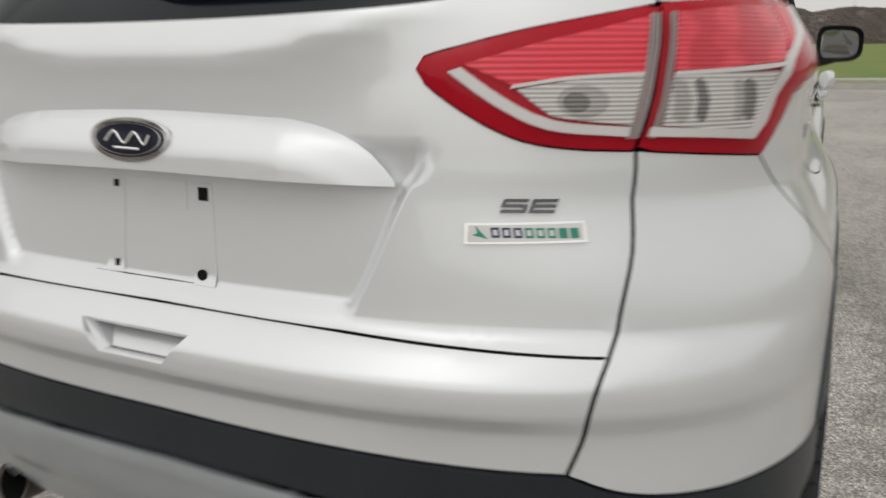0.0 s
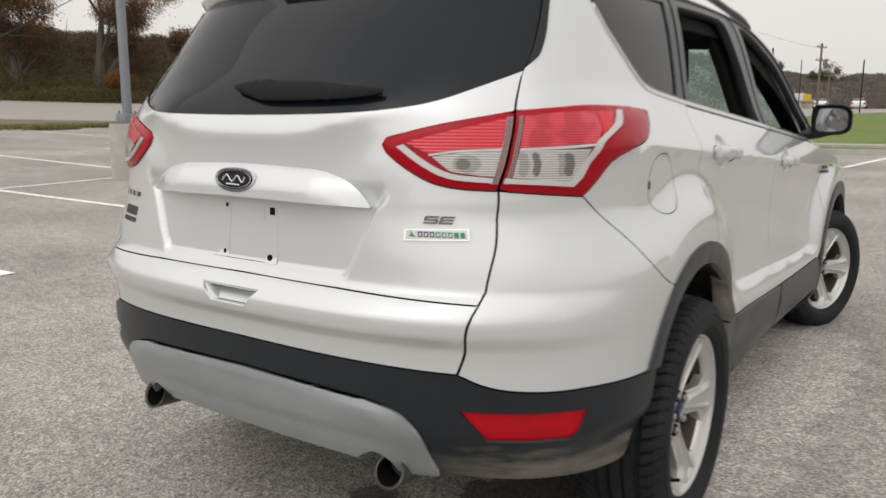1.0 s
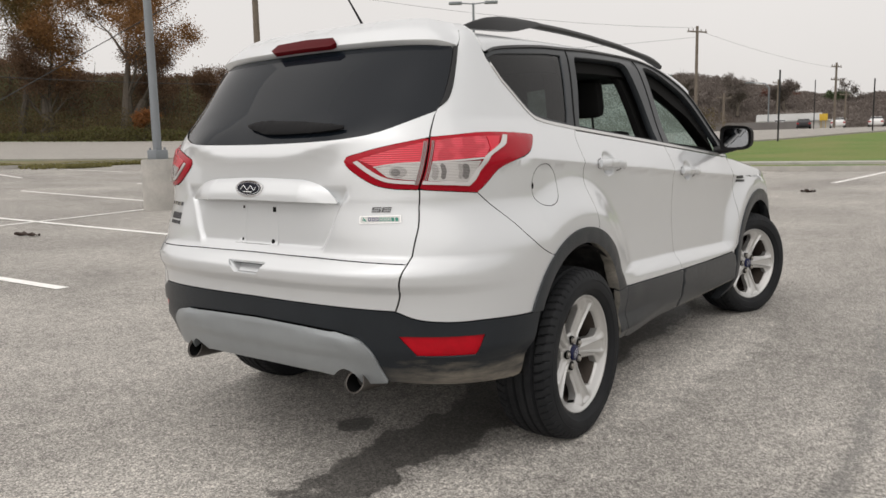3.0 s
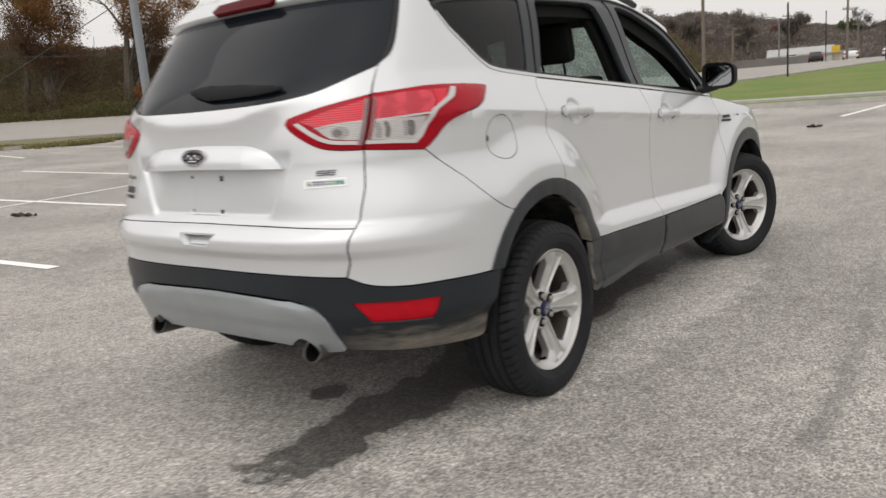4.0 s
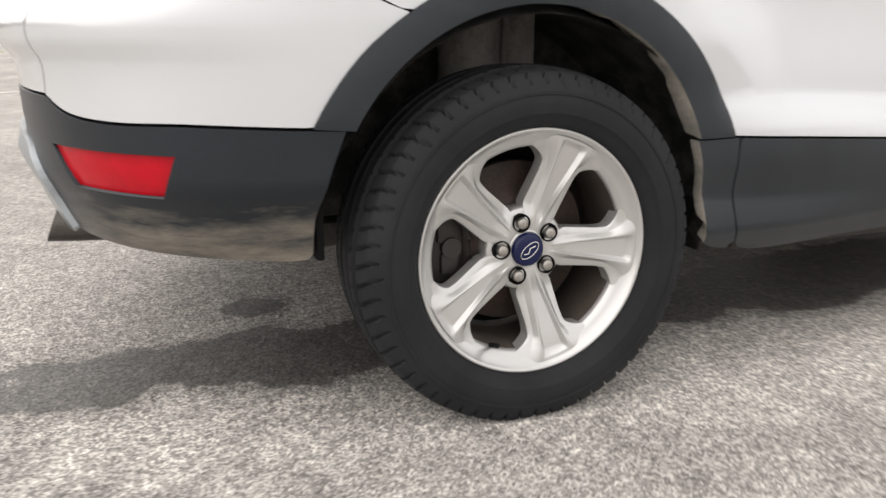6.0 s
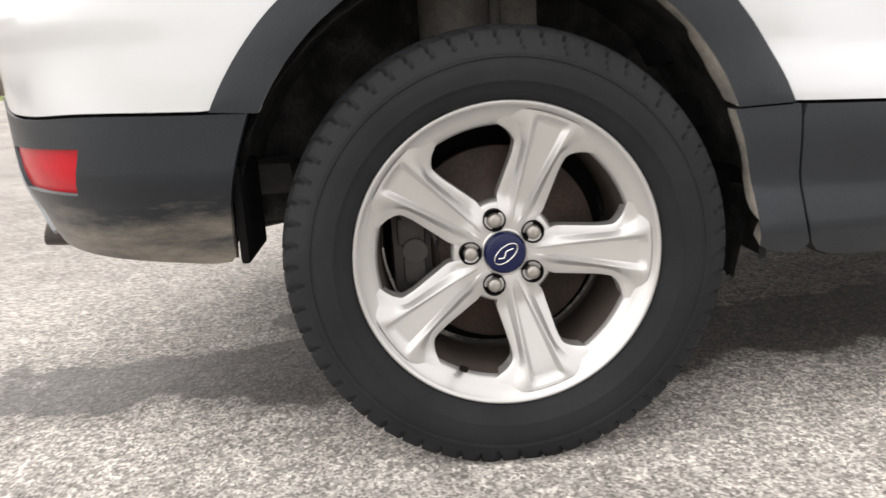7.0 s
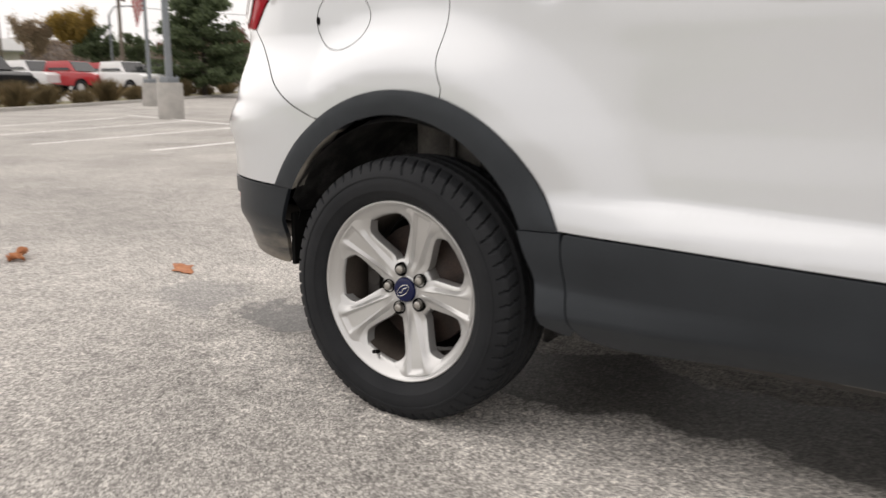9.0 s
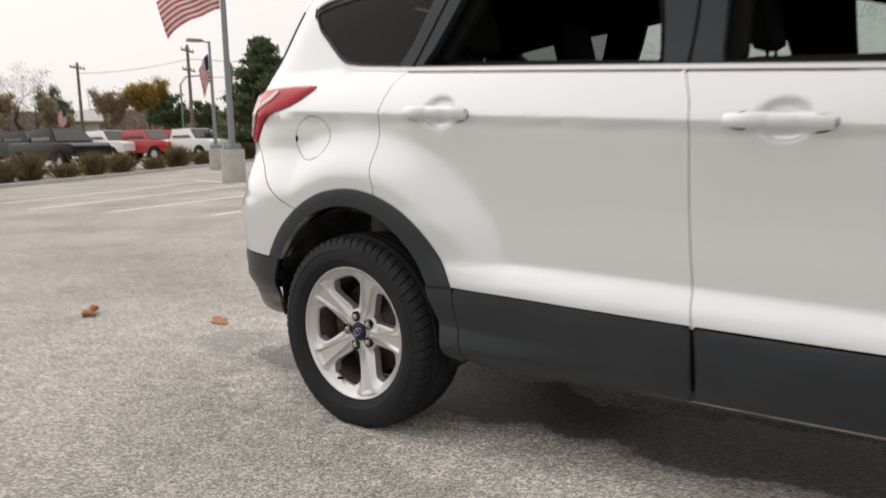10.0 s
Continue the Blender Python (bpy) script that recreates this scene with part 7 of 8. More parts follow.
tree(-17.6, 143, 8.4, 7, TWIGS, "bare grey tree among far woods", 22, 4000, 0.11, stem=0.2)
tree(-21.3, 142, 6.4, 5, NEEDLES, "dark evergreen among far woods", 23, 9000, 0.15)
tree(-30.5, 142, 8.0, 7, RUSTY, "dull red autumn tree among far woods", 24, 9000, 0.13)
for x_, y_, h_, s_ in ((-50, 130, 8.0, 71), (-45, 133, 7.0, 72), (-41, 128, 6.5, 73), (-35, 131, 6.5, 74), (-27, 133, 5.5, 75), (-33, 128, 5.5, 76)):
    tree(x_, y_, h_, h_ * 0.95, HAZE_BRUSH, "hazy grey-brown tree among far woods", s_, 9000, 0.12, z=float(ground_z(x_, y_)) + 0.45 * h_, stem=0.16, spread=0.05)
# behind the other edge of the lot
conifer(-29.5, -37.0, 7.6, 6.8, "tall dark green pine beside the parked trucks", 31, 34000)
tree(-30.0, -71, 8.6, 10, TWIGS, "wide bare grey tree behind the trucks", 32, 3500, 0.055, stem=0.2, twigs=4)
tree(-20, -74, 7.5, 9, TWIGS, "wide bare grey tree behind the trucks", 39, 5000, 0.07)
tree(-39.0, -66, 7.1, 4.6, YELLOW, "yellow autumn tree behind the parked trucks", 33, 20000, 0.09)
# tan lightened to suggest haze over the far trees
TAN = leafy("hazy tan autumn leaves", (0.46, 0.365, 0.25), (0.31, 0.245, 0.175))
for x_, y_, h_, w_, c_, s_ in ((-26, -69, 5.6, 6, TAN, 61), (-31.5, -70, 5.4, 6, TAN, 62), (-36, -69, 6.0, 5, TAN, 63), (-46.5, -62, 6.0, 5, TAN, 65), (-23, -72, 5.2, 7, HAZE_BRUSH, 66)):
    tree(x_, y_, h_, w_, c_, "hazy tan autumn tree behind the parked trucks", s_, 14000, 0.085, stem=0.22)
tree(-40.5, -64, 5.6, 6.2, NEEDLES, "dark green rounded tree", 34, 9000, 0.13, stem=0.22)
tree(-43.5, -63, 4.8, 4.0, NEEDLES, "dark green rounded tree", 38, 6000, 0.13, stem=0.22)
tree(-49.5, -67, 7.2, 8, RUSTY, "dull red autumn tree", 35, 9000, 0.13)
tree(-57, -60, 7.5, 9, RUSTY, "dull red autumn tree", 41, 9000, 0.13)
tree(-33.0, -73, 6.6, 3.6, NEEDLES, "dark green rounded tree", 36, 5000, 0.12, stem=0.22)
tree(-44, -41, 5.0, 6, RUSTY, "dull red autumn tree", 37, 8000, 0.12)


def grass_clump(x, y, high, seed, blades=900):
    """Straw blades that fan out from one root."""
    rng = np.random.default_rng(seed)
    k = blades
    a, lean, ln = rng.uniform(0, 2 * math.pi, k), np.abs(rng.normal(0, 0.34, k)), high * rng.uniform(0.35, 1.05, k)
    d = np.column_stack([np.cos(a) * np.sin(lean), np.sin(a) * np.sin(lean), np.cos(lean)])
    root = np.column_stack([rng.normal(0, 0.16, (k, 2)), np.zeros(k)])
    side = np.column_stack([-np.sin(a), np.cos(a), np.zeros(k)]) * 0.0042
    mid, tip = root + d * ln[:, None] * 0.6, root + d * ln[:, None] * [1, 1, 0.9] + d * [0.12, 0.12, 0]
    v = np.stack([root - side, root + side, mid + side, tip, mid - side], 1).reshape(-1, 3)
    ob = mesh_object("grass_clump", v + [x, y, float(ground_z(x, y)) - 0.03], np.arange(k * 5).reshape(-1, 5), STRAW, smooth=False)
    return tagged(ob, "tall straw-brown clump of ornamental grass by the kerb", "grass clump", "grass clumps by the kerb")


for i, (x, y) in enumerate(((-8.2, -24.6), (-9.6, -25.6), (-11.4, -26.6), (-13.0, -27.6), (-14.8, -28.7), (-17.3, -30.2), (-19.2, -31.4), (-21.8, -33.0), (-23.6, -34.0), (-27.5, -36.6), (-31, -38.8), (-35, -41.4))):
    grass_clump(x, y, 1.05 + 0.3 * math.sin(i * 2.3), 50 + i)


# ---- poles, lamps, flags, wires ----
FLAG_RED = material("red cloth", (0.42, 0.02, 0.035), 0.85, 0, vary=0.08, fine=300)
FLAG_WHITE = material("white cloth", (0.72, 0.70, 0.68), 0.85, 0, vary=0.06, fine=300)
FLAG_BLUE = material("navy cloth", (0.02, 0.03, 0.10), 0.85, 0, vary=0.06, fine=300)


def light_pole(x, y, high, base_r=0.33, base_h=0.95, r=0.085, label="grey steel lamp pole on a round concrete base", arm=None, foot=0.19):
    z = float(ground_z(x, y))
    top = thing("lamp_pole", label, "lamp pole", "lamp poles in the lot", at=pose(x, y, z))
    bm = bmesh.new()
    v, f = spin([(-0.2, base_r), (base_h - 0.03, base_r * 0.97), (base_h, base_r * 0.93), (base_h + 0.001, 0.001)], 28)
    ob = mesh_object("concrete_base", [(b, c, a) for a, b, c in v], f, CONCRETE)
    ob.parent = top
    ob.data.set_sharp_from_angle(angle=radians(35))
    bm.free()
    bm = bmesh.new()
    box(bm, -foot, foot, -foot, foot, base_h, base_h + 0.16, 0.02)
    for sx in (0.04 - foot, foot - 0.04):
        for sy in (0.04 - foot, foot - 0.04):
            cyl(bm, (sx, sy, base_h + 0.1), (sx, sy, base_h + 0.2), 0.018, n=8)
    part("foot_cover", bm, POLE, top)
    bm = bmesh.new()
    tube(bm, [(0, 0, base_h), (0, 0, base_h + 0.5 * (high - base_h)), (0, 0, high)], [r, r * 0.85, r * 0.65], 14)
    part("shaft", bm, POLE, top)
    for ax, ay in arm or ():
        bm = bmesh.new()
        tube(bm, [(0, 0, high - 0.05), (ax * 0.5, ay * 0.5, high), (ax * 0.8, ay * 0.8, high)], 0.03, 8)
        box(bm, -0.16, 0.16, -0.33, 0.33, -0.05, 0.07, 0.02, pose(ax, ay, high, 0, 0, math.degrees(math.atan2(ay, ax)) - 90))
        part("lamp_head", bm, POLE, top)
    return top


light_pole(-20.0, 31.7, 8.38 - float(ground_z(-20.0, 31.7)), label="grey lamp pole with two flat lamp heads", arm=((0.75, 0.5), (-0.75, -0.5)))


def flag(x, y, z_top, way, length, drop, seed, label="striped red and white flag with a navy corner on a pole", sag=0.25):
    """A flag: stripes each a strip of cloth, hung from the pole towards a direction."""
    top = thing("flag", label, "flag", "flags", at=pose(x, y, z_top))
    d = Vector((math.cos(radians(way)), math.sin(radians(way)), 0))
    n_ = Vector((-d.y, d.x, 0))

    def at(u, v):
        wave = 0.10 * length * u * math.sin(6 * u + 3 * v + seed) + 0.04 * math.sin(17 * u + 5 * v)
        return d * (u * length * (1 - 0.25 * sag * v)) + n_ * wave + Vector((0, 0, -v * drop - sag * length * u**1.4 - 0.10 * drop * math.sin(5 * u + seed) * u))

    for k in range(13):
        bm = bmesh.new()
        m = 22
        u0 = 0.4 if k < 7 else 0.0
        rows = [[bm.verts.new(at(u0 + (1 - u0) * i / m, (k + j / 2) / 13)) for j in range(3)] for i in range(m + 1)]
        for a, b in zip(rows, rows[1:]):
            for j in range(2):
                bm.faces.new((a[j], a[j + 1], b[j + 1], b[j]))
        part("stripe", bm, FLAG_RED if k % 2 == 0 else FLAG_WHITE, top)
    bm = bmesh.new()
    rows = [[bm.verts.new(at(0.4 * i / 8, 7 / 13 * j / 6)) for j in range(7)] for i in range(9)]
    for a, b in zip(rows, rows[1:]):
        for j in range(6):
            bm.faces.new((a[j], a[j + 1], b[j + 1], b[j]))
    part("canton", bm, FLAG_BLUE, top)
    return top


light_pole(-9.60, 6.11, 8.5, base_h=0.86, base_r=0.29, r=0.074, foot=0.125, arm=[(0.9, 0.2), (-0.9, -0.2)])
light_pole(-22.8, 8.6, 8.5, arm=[(0.9, 0.2), (-0.9, -0.2)])
flag(-22.85, 8.5, 5.0, 250, 0.75, 1.1, 2.0, sag=0.9)
light_pole(-11.65, -16.6, 9.0, base_h=1.0, base_r=0.36, r=0.10)
flag(-11.6, -16.7, 6.2, -36, 1.75, 1.0, 1.0, sag=0.52)
light_pole(-18.1, -26.5, 5.6, base_h=0.95, arm=[(0.62, -0.17)])
flag(-18.05, -26.55, 5.3, -36, 0.45, 1.2, 4.0, sag=1.4)
light_pole(-30.5, -33.5, 5.6, base_h=0.9, arm=[(-0.9, 0.25)])
flag(-31.9, -68.4, 5.6, -36, 0.8, 1.6, 3.0, sag=1.0)


def utility_pole(x, y, high, arms=1, turn=0.0, label="weathered timber utility pole with a crossarm", thick=0.17):
    top = thing("utility_pole", label, "utility pole", "utility poles", at=pose(x, y, float(ground_z(x, y)) - 0.1, 0, 0, turn))
    bm = bmesh.new()
    tube(bm, [(0, 0, 0), (0, 0, high)], [thick, thick * 0.7], 10)
    part("shaft", bm, WOOD, top)
    for k in range(arms):
        bm = bmesh.new()
        zz = high - 0.5 - 1.6 * k
        box(bm, -1.1, 1.1, -0.06, 0.06, zz - 0.06, zz + 0.06, 0.01)
        for u in (-1.0, -0.45, 0.45, 1.0):
            cyl(bm, (u, 0, zz + 0.05), (u, 0, zz + 0.25), 0.04, n=8)
        part("crossarm", bm, WOOD, top)
    return top


def wire(a, b, sag, r=0.02):
    a, b = Vector(a), Vector(b)
    bm = bmesh.new()
    tube(bm, [a.lerp(b, t) - Vector((0, 0, 4 * sag * t * (1 - t))) for t in np.linspace(0, 1, 17)], r, 4)
    return tagged(part("power_line", bm, BLACK_WIRE), "thin dark overhead power line", "power line", "power lines")


BLACK_WIRE = material("dark wire", (0.03, 0.03, 0.03), 0.7)
utility_pole(-39.4, 34.3, 13.0, 1, 40, thick=0.26)
utility_pole(-20.9, 69.6, 9.7, 1, 60)
utility_pole(-15.4, 106.8, 8.3, 2, 70)
utility_pole(-62, 4, 12, 1, 40)
utility_pole(-24.7, 118, 7.4, 1, 60)
utility_pole(-24.7, 91.5, 4.5, 1, 60)
utility_pole(-15.0, 112, 5.0, 1, 60)
utility_pole(-36.4, -55.4, 9.3, 2, 30)
utility_pole(-33.4, -68.5, 8.6, 1, 30)
utility_pole(-50.5, -68.5, 9.5, 1, 30)
wire((-62, 4, 7.9), (-39.4, 34.3, 5.7), 0.5), wire((-39.4, 34.3, 7.6), (-20.9, 69.6, 10.6), 0.5, 0.01), wire((-39.4, 34.3, 12.6), (-20.9, 69.6, 11.4), 0.7, 0.01), wire((-62, 4, 12.2), (-39.4, 34.3, 12.8), 0.7)
wire((-20.9, 69.6, 11.2), (-15.4, 106.8, 10.0), 0.4, 0.01), wire((-90, -20, 7.0), (-62, 4, 7.2), 0.5), wire((-39.4, 34.3, 14.0), (-40.9, 13.0, 1.3), 0.0, 0.025)
wire((-36.4, -55.4, 9.0), (-33.4, -68.5, 8.7), 0.3), wire((-36.4, -55.4, 9.0), (-60, -36, 9.6), 0.7), wire((-36.4, -55.4, 7.6), (-60, -36, 8.2), 0.7)


def street_lamp(x, y, high, way, label="grey street lamp with a curved arm"):
    top = thing("street_lamp", label, "street lamp", "street lamps", at=pose(x, y, float(ground_z(x, y)) - 0.1, 0, 0, way))
    bm = bmesh.new()
    tube(bm, [(0, 0, 0), (0, 0, high * 0.9), (0.5, 0, high), (2.2, 0, high * 1.03)], [0.11, 0.09, 0.07, 0.05], 8)
    part("shaft", bm, POLE, top)
    bm = bmesh.new()
    box(bm, 2.0, 2.9, -0.18, 0.18, high * 1.02, high * 1.02 + 0.16, 0.04)
    part("lamp_head", bm, POLE, top)


street_lamp(-23.0, 105.5, 6.2, 190)
street_lamp(-38.5, -60, 7.0, 160)
for x, y, hh in ((-7.4, 41.2, 3.6), (-5.1, 57.8, 3.5), (-13.2, 82, 4.8)):
    z_ = float(ground_z(x, y))
    bm_ = bmesh.new()
    cyl(bm_, (x, y, z_ - 0.1), (x, y, z_ + hh), 0.044, n=8)
    tagged(part("post", bm_, TRIM_BLACK), "slim black steel post in the grass", "post", "posts in the grass")

# ---- buildings ----
WALL_WHITE = material("off-white siding", (0.62, 0.60, 0.57), 0.8, 0, vary=0.05, scale=0.6)
WALL_DARK = material("grey fence boards", (0.16, 0.15, 0.145), 0.8, 0, vary=0.08, scale=0.6)
ROOFING = material("pale metal roof", (0.42, 0.42, 0.415), 0.6, 0.2, vary=0.05, scale=0.5)
DARK_GLASS = material("dark window glass", (0.03, 0.035, 0.04), 0.1, 0)


def building(x, y, turn, long_, deep, high, rise, wall, label, windows=4):
    top = thing("building", label, "building", at=pose(x, y, float(ground_z(x, y)) - 0.2, 0, 0, turn))
    bm = bmesh.new()
    box(bm, -long_ / 2, long_ / 2, -deep / 2, deep / 2, 0, high)
    part("wall", bm, wall, top, smooth=False)
    bm = bmesh.new()
    e = 0.4
    ring_a = [bm.verts.new((-long_ / 2 - e, yy, zz)) for yy, zz in ((-deep / 2 - e, high), (0, high + rise), (deep / 2 + e, high), (deep / 2 + e, high - 0.15), (-deep / 2 - e, high - 0.15))]
    ring_b = [bm.verts.new((long_ / 2 + e, v.co.y, v.co.z)) for v in ring_a]
    for k in range(5):
        bm.faces.new((ring_a[k], ring_a[(k + 1) % 5], ring_b[(k + 1) % 5], ring_b[k]))
    bm.faces.new(ring_a), bm.faces.new(ring_b)
    part("roof", bm, ROOFING, top, smooth=False)
    for k in range(windows):
        xx = -long_ / 2 + (k + 0.5) * long_ / windows
        bm = bmesh.new()
        box(bm, xx - 0.5, xx + 0.5, -deep / 2 - 0.06, -deep / 2 + 0.05, high * 0.35, high * 0.75, 0.03)
        w_ = part("window", bm, DARK_GLASS, top)
    return top


building(-22.6, 115.5, 12, 7.6, 5, 1.5, 1.0, WALL_WHITE, "long off-white shed beside the highway", 0)
building(-18.6, 117.0, 12, 5.2, 2.2, 1.5, 0.08, WALL_WHITE, "low white trailer beside the highway", 0)
building(-37.0, -75.5, -27, 3.0, 5, 3.4, 1.2, WALL_WHITE, "small cream house with dark windows", 3)
_fence = thing("fence", "dark grey board fence by the highway", "fence")
for k in range(20):
    a_ = Vector((-25.6, 92.5)).lerp(Vector((-17.6, 97.0)), k / 20)
    z_ = float(ground_z(a_.x, a_.y))
    _bm = bmesh.new()
    box(_bm, -0.23, 0.23, -0.05, 0.05, -0.1, 0.95, 0.01, pose(a_.x, a_.y, z_, 0, 0, 29))
    part("board", _bm, WALL_DARK, _fence, smooth=False)
_bm = bmesh.new()
_z = float(ground_z(-15.6, 100))
box(_bm, -15.9, -15.0, 99.9, 100.1, _z + 1.0, _z + 1.8, 0.05)
for x_ in (-15.7, -15.2):
    cyl(_bm, (x_, 100, _z - 0.1), (x_, 100, _z + 1.1), 0.03)
tagged(part("road_sign", _bm, material("yellow sign face", (0.55, 0.36, 0.03), 0.5)), "plain yellow board sign on two posts", "sign")


# ---- vehicles far off ----
CAR_GLASS = material("dark car glass", (0.02, 0.022, 0.025), 0.08, 0)
LAMP_WHITE = material("headlamp", (0.7, 0.7, 0.68), 0.2, 0)
LAMP_RED = material("rear lamp", (0.35, 0.01, 0.015), 0.3, 0)


def shaped(bm, stations, width, top_in=0.1):
    """A body from side outline stations (y, low, high) and a width, narrower at its top."""
    rows = []
    for y, lo, hi, w in stations:
        rows.append([bm.verts.new((sx * w / 2 * k, y, z)) for sx, z, k in ((-1, lo, 0.96), (-1, lo + (hi - lo) * 0.55, 1.0), (-1, hi, 1 - top_in), (1, hi, 1 - top_in), (1, lo + (hi - lo) * 0.55, 1.0), (1, lo, 0.96))])
    for a, b in zip(rows, rows[1:]):
        for k in range(6):
            bm.faces.new((a[k], a[(k + 1) % 6], b[(k + 1) % 6], b[k]))
    bm.faces.new(rows[0]), bm.faces.new(rows[-1])


def vehicle(x, y, turn, paint, label, truck=True, category="pickup truck", group="parked trucks"):
    top = thing("pickup_truck" if truck else "sedan", label, category, group, at=pose(x, y, float(ground_z(x, y)) + 0.02, 0, 0, turn))
    bm = bmesh.new()
    if truck:
        shaped(bm, [(-2.85, 0.66, 1.32, 1.9), (-2.8, 0.56, 1.36, 2.0), (-0.9, 0.52, 1.36, 2.02), (1.2, 0.52, 1.32, 2.02), (1.25, 0.52, 1.32, 2.02), (2.6, 0.55, 1.26, 1.98), (2.85, 0.6, 1.12, 1.85)], 2.0, 0.05)
    else:
        shaped(bm, [(-2.3, 0.5, 0.85, 1.6), (-2.2, 0.35, 0.98, 1.76), (0, 0.3, 0.98, 1.8), (1.4, 0.32, 0.92, 1.78), (2.2, 0.4, 0.78, 1.6)], 1.8, 0.06)
    body = part("body", bm, paint, top, sharp=30)
    bmesh_mod = body.modifiers.new("round", "BEVEL")
    bmesh_mod.width, bmesh_mod.segments = 0.07, 2
    bm = bmesh.new()
    if truck:
        shaped(bm, [(-1.0, 1.28, 1.36, 1.85), (-0.88, 1.28, 1.96, 1.76), (0.75, 1.28, 1.98, 1.76), (1.40, 1.26, 1.33, 1.85)], 1.8, 0.12)
    else:
        shaped(bm, [(-1.7, 0.92, 0.98, 1.6), (-0.9, 0.92, 1.42, 1.45), (0.4, 0.92, 1.44, 1.45), (1.2, 0.9, 0.95, 1.6)], 1.6, 0.14)
    cab = part("cab", bm, paint, top, sharp=30)
    zg = (1.42, 1.86) if truck else (1.0, 1.36)
    for side in (-1, 1):
        for y0, y1 in ((-0.72, -0.05), (0.05, 0.85)) if truck else ((-1.05, -0.2), (-0.1, 0.7)):
            bm = bmesh.new()
            xw = 0.88 if truck else 0.77
            f_ = [bm.verts.new((side * xx, yy, zz)) for xx, yy, zz in ((xw + 0.03, y0, zg[0]), (xw + 0.03, y1 + 0.12, zg[0]), (xw - 0.075, y1 - 0.05, zg[1]), (xw - 0.075, y0 + 0.03, zg[1]))]
            g_ = [bm.verts.new(v.co - Vector((side * 0.06, 0, 0))) for v in f_]
            bm.faces.new(f_), bm.faces.new(g_)
            for k in range(4):
                bm.faces.new((f_[k], f_[(k + 1) % 4], g_[(k + 1) % 4], g_[k]))
            part("side_window", bm, CAR_GLASS, top, smooth=False)
    for y0, y1 in ((0.78, 1.38), (-0.86, -0.98)) if truck else ((0.44, 1.15), (-0.94, -1.6)):
        bm = bmesh.new()
        w0, w1 = (0.70, 0.84) if truck else (0.62, 0.72)
        za, zb = (1.95, 1.38) if truck else (1.38, 1.0)
        o = 0.04 if y1 > 0 else -0.05
        f_ = [bm.verts.new(v) for v in ((-w0, y0 + o, za), (w0, y0 + o, za), (w1, y1 + o, zb), (-w1, y1 + o, zb))]
        g_ = [bm.verts.new(v.co - Vector((0, o * 2, 0.04))) for v in f_]
        bm.faces.new(f_), bm.faces.new(g_)
        for k in range(4):
            bm.faces.new((f_[k], f_[(k + 1) % 4], g_[(k + 1) % 4], g_[k]))
        part("windscreen", bm, CAR_GLASS, top, smooth=False)
    R_ = 0.43 if truck else 0.32
    for sx in (-1, 1):
        for yw in ((-1.75, 1.85) if truck else (-1.35, 1.35)):
            v, f = spin([(-0.12, R_ * 0.6), (-0.12, R_ * 0.92), (-0.08, R_), (0.08, R_), (0.12, R_ * 0.92), (0.12, R_ * 0.62), (0.09, R_ * 0.58)], 24)
            t_ = mesh_object("tyre", v, f, RUBBER)
            t_.parent = top
            t_.matrix_basis = pose(sx * (0.93 if truck else 0.80), yw, R_ - 0.02, 0, 0, 0 if sx > 0 else 180)
            bm = bmesh.new()
            arch_ = [(0.11, yw + (R_ + 0.10) * math.cos(a_), R_ + (R_ + 0.10) * math.sin(a_)) for a_ in np.linspace(-0.1, math.pi + 0.1, 17)]
            f_ = [bm.verts.new((sx * (1.0 if truck else 0.89), yy, zz)) for xx, yy, zz in arch_]
            g_ = [bm.verts.new((sx * 0.75, v_.co.y, v_.co.z)) for v_ in f_]
            bm.faces.new(f_), bm.faces.new(g_)
            for k in range(17):
                bm.faces.new((f_[k], f_[(k + 1) % 17], g_[(k + 1) % 17], g_[k]))
            part("wheel_arch", bm, BLACK, top, smooth=False)
            v, f = spin([(0.09, R_ * 0.6), (0.07, R_ * 0.45), (0.10, R_ * 0.2), (0.10, 0.001)], 20)
            r_ = mesh_object("rim", v, f, ALLOY)
            r_.parent = top
            r_.matrix_basis = t_.matrix_basis.copy()
    for sx in (-1, 1):
        for yy, mt, zz in ((2.78 if truck else 2.12, LAMP_WHITE, 0.88 if truck else 0.66), (-2.84 if truck else -2.26, LAMP_RED, 1.0 if truck else 0.78)):
            bm = bmesh.new()
            box(bm, sx * 0.72 - 0.16, sx * 0.72 + 0.16, yy - 0.05, yy + 0.05, zz - 0.10, zz + 0.10, 0.02)
            part("lamp", bm, mt, top)
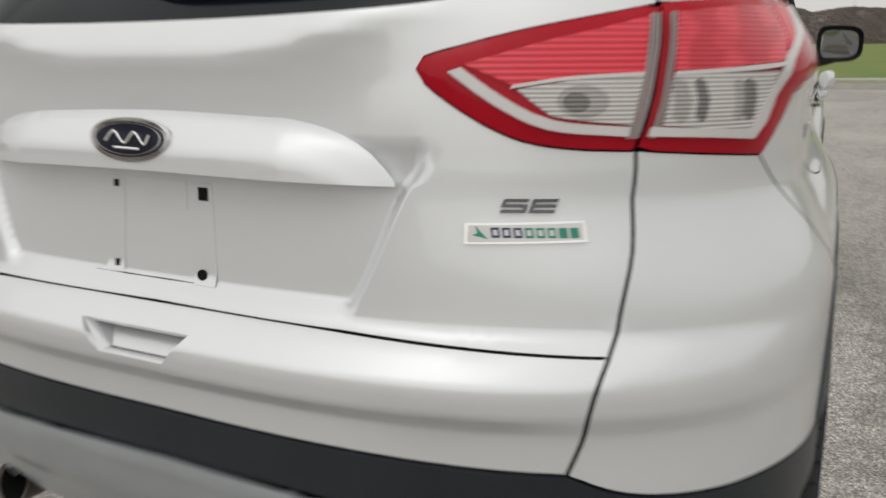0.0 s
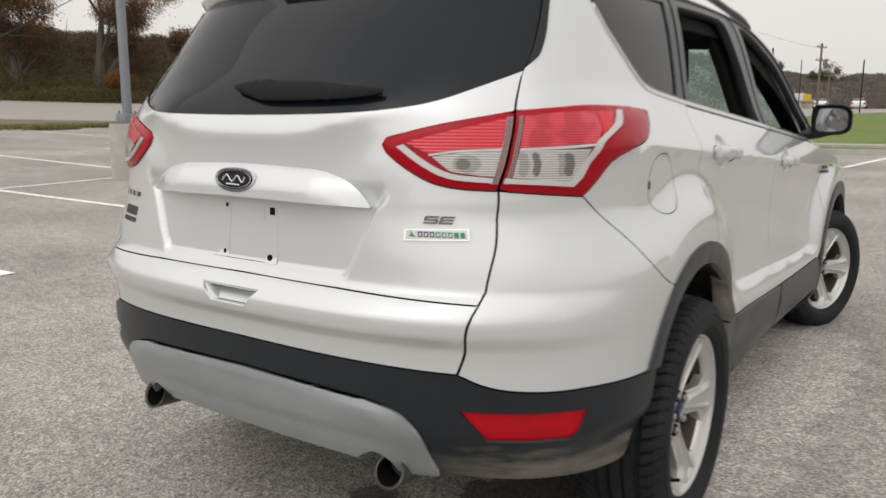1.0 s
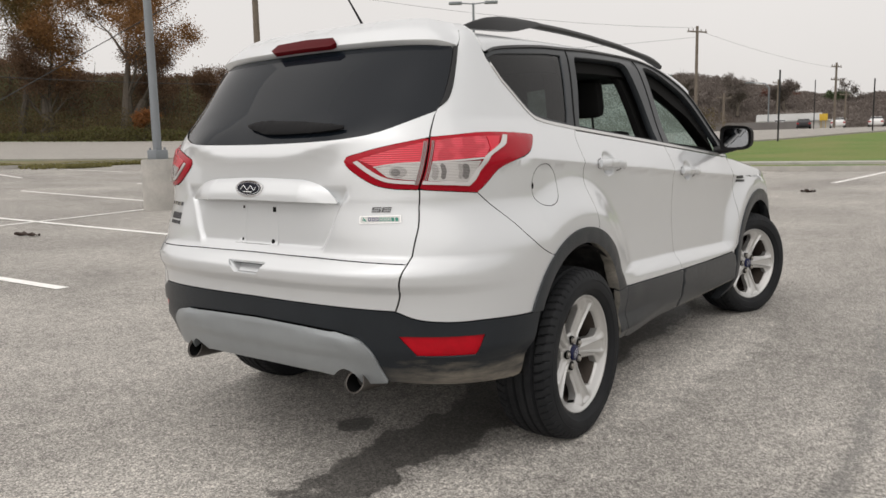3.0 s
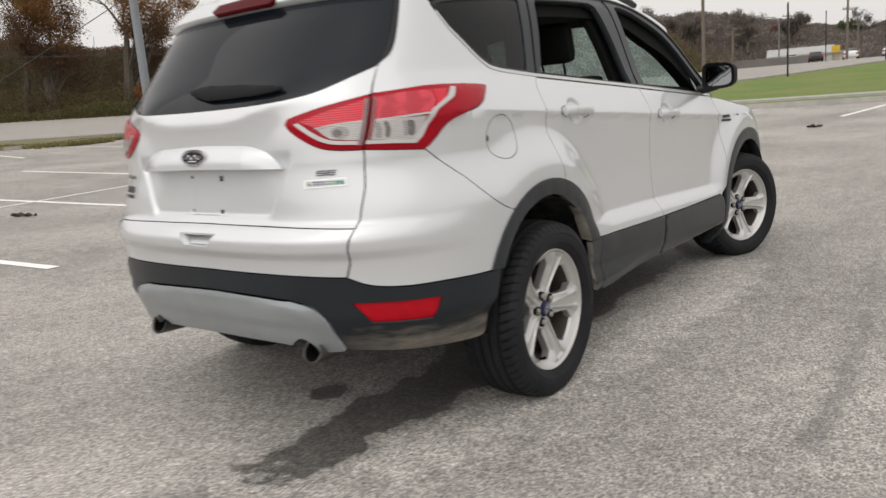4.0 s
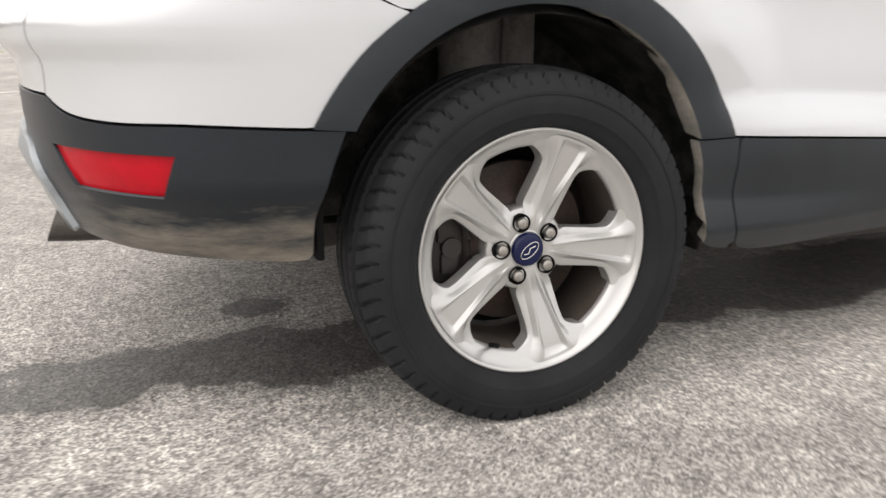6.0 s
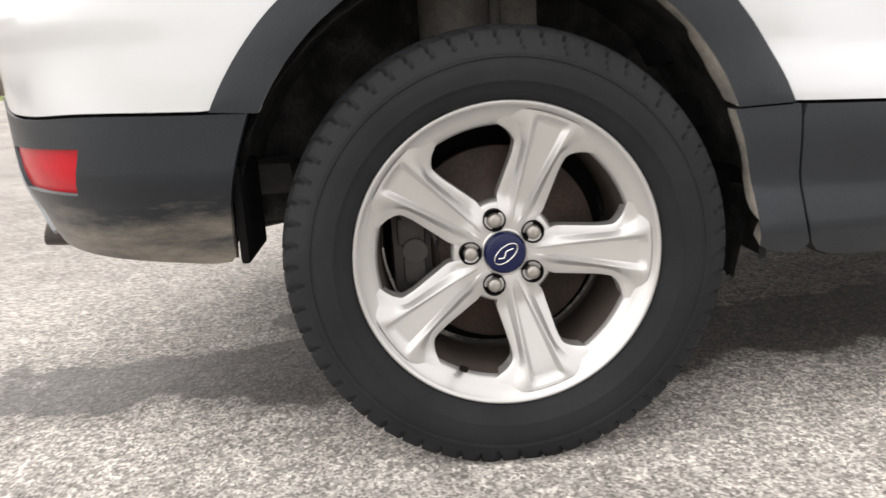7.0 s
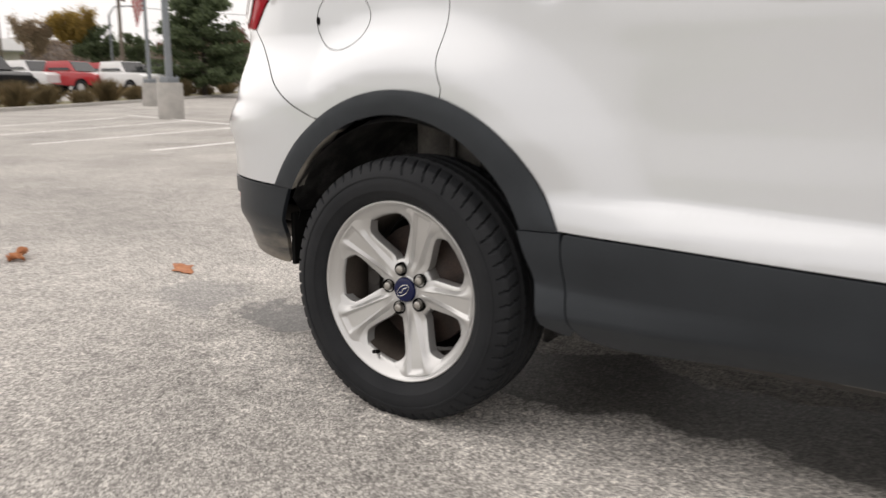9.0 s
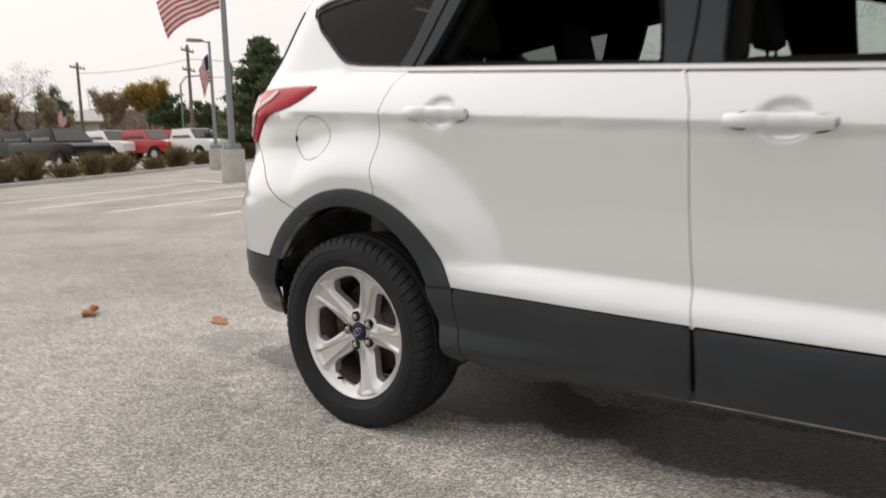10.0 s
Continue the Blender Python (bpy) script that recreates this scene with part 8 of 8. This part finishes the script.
    if truck:
        bm = bmesh.new()
        box(bm, -0.95, 0.95, 2.78, 2.95, 0.45, 0.68, 0.04)
        part("bumper", bm, CHROME, top)
        bm = bmesh.new()
        box(bm, -0.95, 0.95, -2.98, -2.82, 0.45, 0.65, 0.04)
        part("bumper", bm, CHROME, top)
        bm = bmesh.new()
        box(bm, -0.80, 0.80, -2.70, -1.05, 1.355, 1.375, 0.004)
        part("bed_cover", bm, TRIM_BLACK, top)
    return top


RED_PAINT = material("red car paint", (0.42, 0.012, 0.018), 0.3, 0, coat=0.8, vary=0.02)
WHITE_PAINT = material("white car paint", (0.72, 0.72, 0.72), 0.3, 0, coat=0.8, vary=0.02)
BLACK_PAINT = material("black car paint", (0.008, 0.008, 0.009), 0.35, 0, coat=0.0, Specular_IOR_Level=0.25, vary=0.02)
GREY_PAINT = material("dark grey car paint", (0.028, 0.029, 0.032), 0.35, 0.1, coat=0.0, Specular_IOR_Level=0.35, vary=0.02)
vehicle(-14.4, -33.3, 2, BLACK_PAINT, "black pickup truck parked behind the kerb")
vehicle(-17.0, -42.5, 10, GREY_PAINT, "dark grey pickup truck parked in a row")
vehicle(-23.3, -45.7, 8, WHITE_PAINT, "white pickup truck parked in a row")
vehicle(-24.6, -43.4, 14, RED_PAINT, "red pickup truck parked in a row")
vehicle(-29.6, -48.0, 15, RED_PAINT, "red pickup truck parked in a row")
vehicle(-25.8, -39.8, 4, WHITE_PAINT, "white pickup truck parked in a row")
vehicle(-33.6, -47.0, 6, WHITE_PAINT, "white pickup truck parked in a row")
vehicle(-32.0, -44.4, 4, BLACK_PAINT, "black pickup truck parked in a row")
vehicle(-9.6, -36.5, 10, RED_PAINT, "red pickup truck parked in a row")
vehicle(-19.8, 111, 12, GREY_PAINT, "dark sedan on the highway", False, "car", "cars on the highway")
vehicle(-15.9, 112.5, 10, WHITE_PAINT, "white sedan on the highway", False, "car", "cars on the highway")
vehicle(-23.3, 113.5, 12, WHITE_PAINT, "white sedan on the highway", False, "car", "cars on the highway")
vehicle(-11.5, 114, 4, WHITE_PAINT, "white sedan on the highway", False, "car", "cars on the highway")
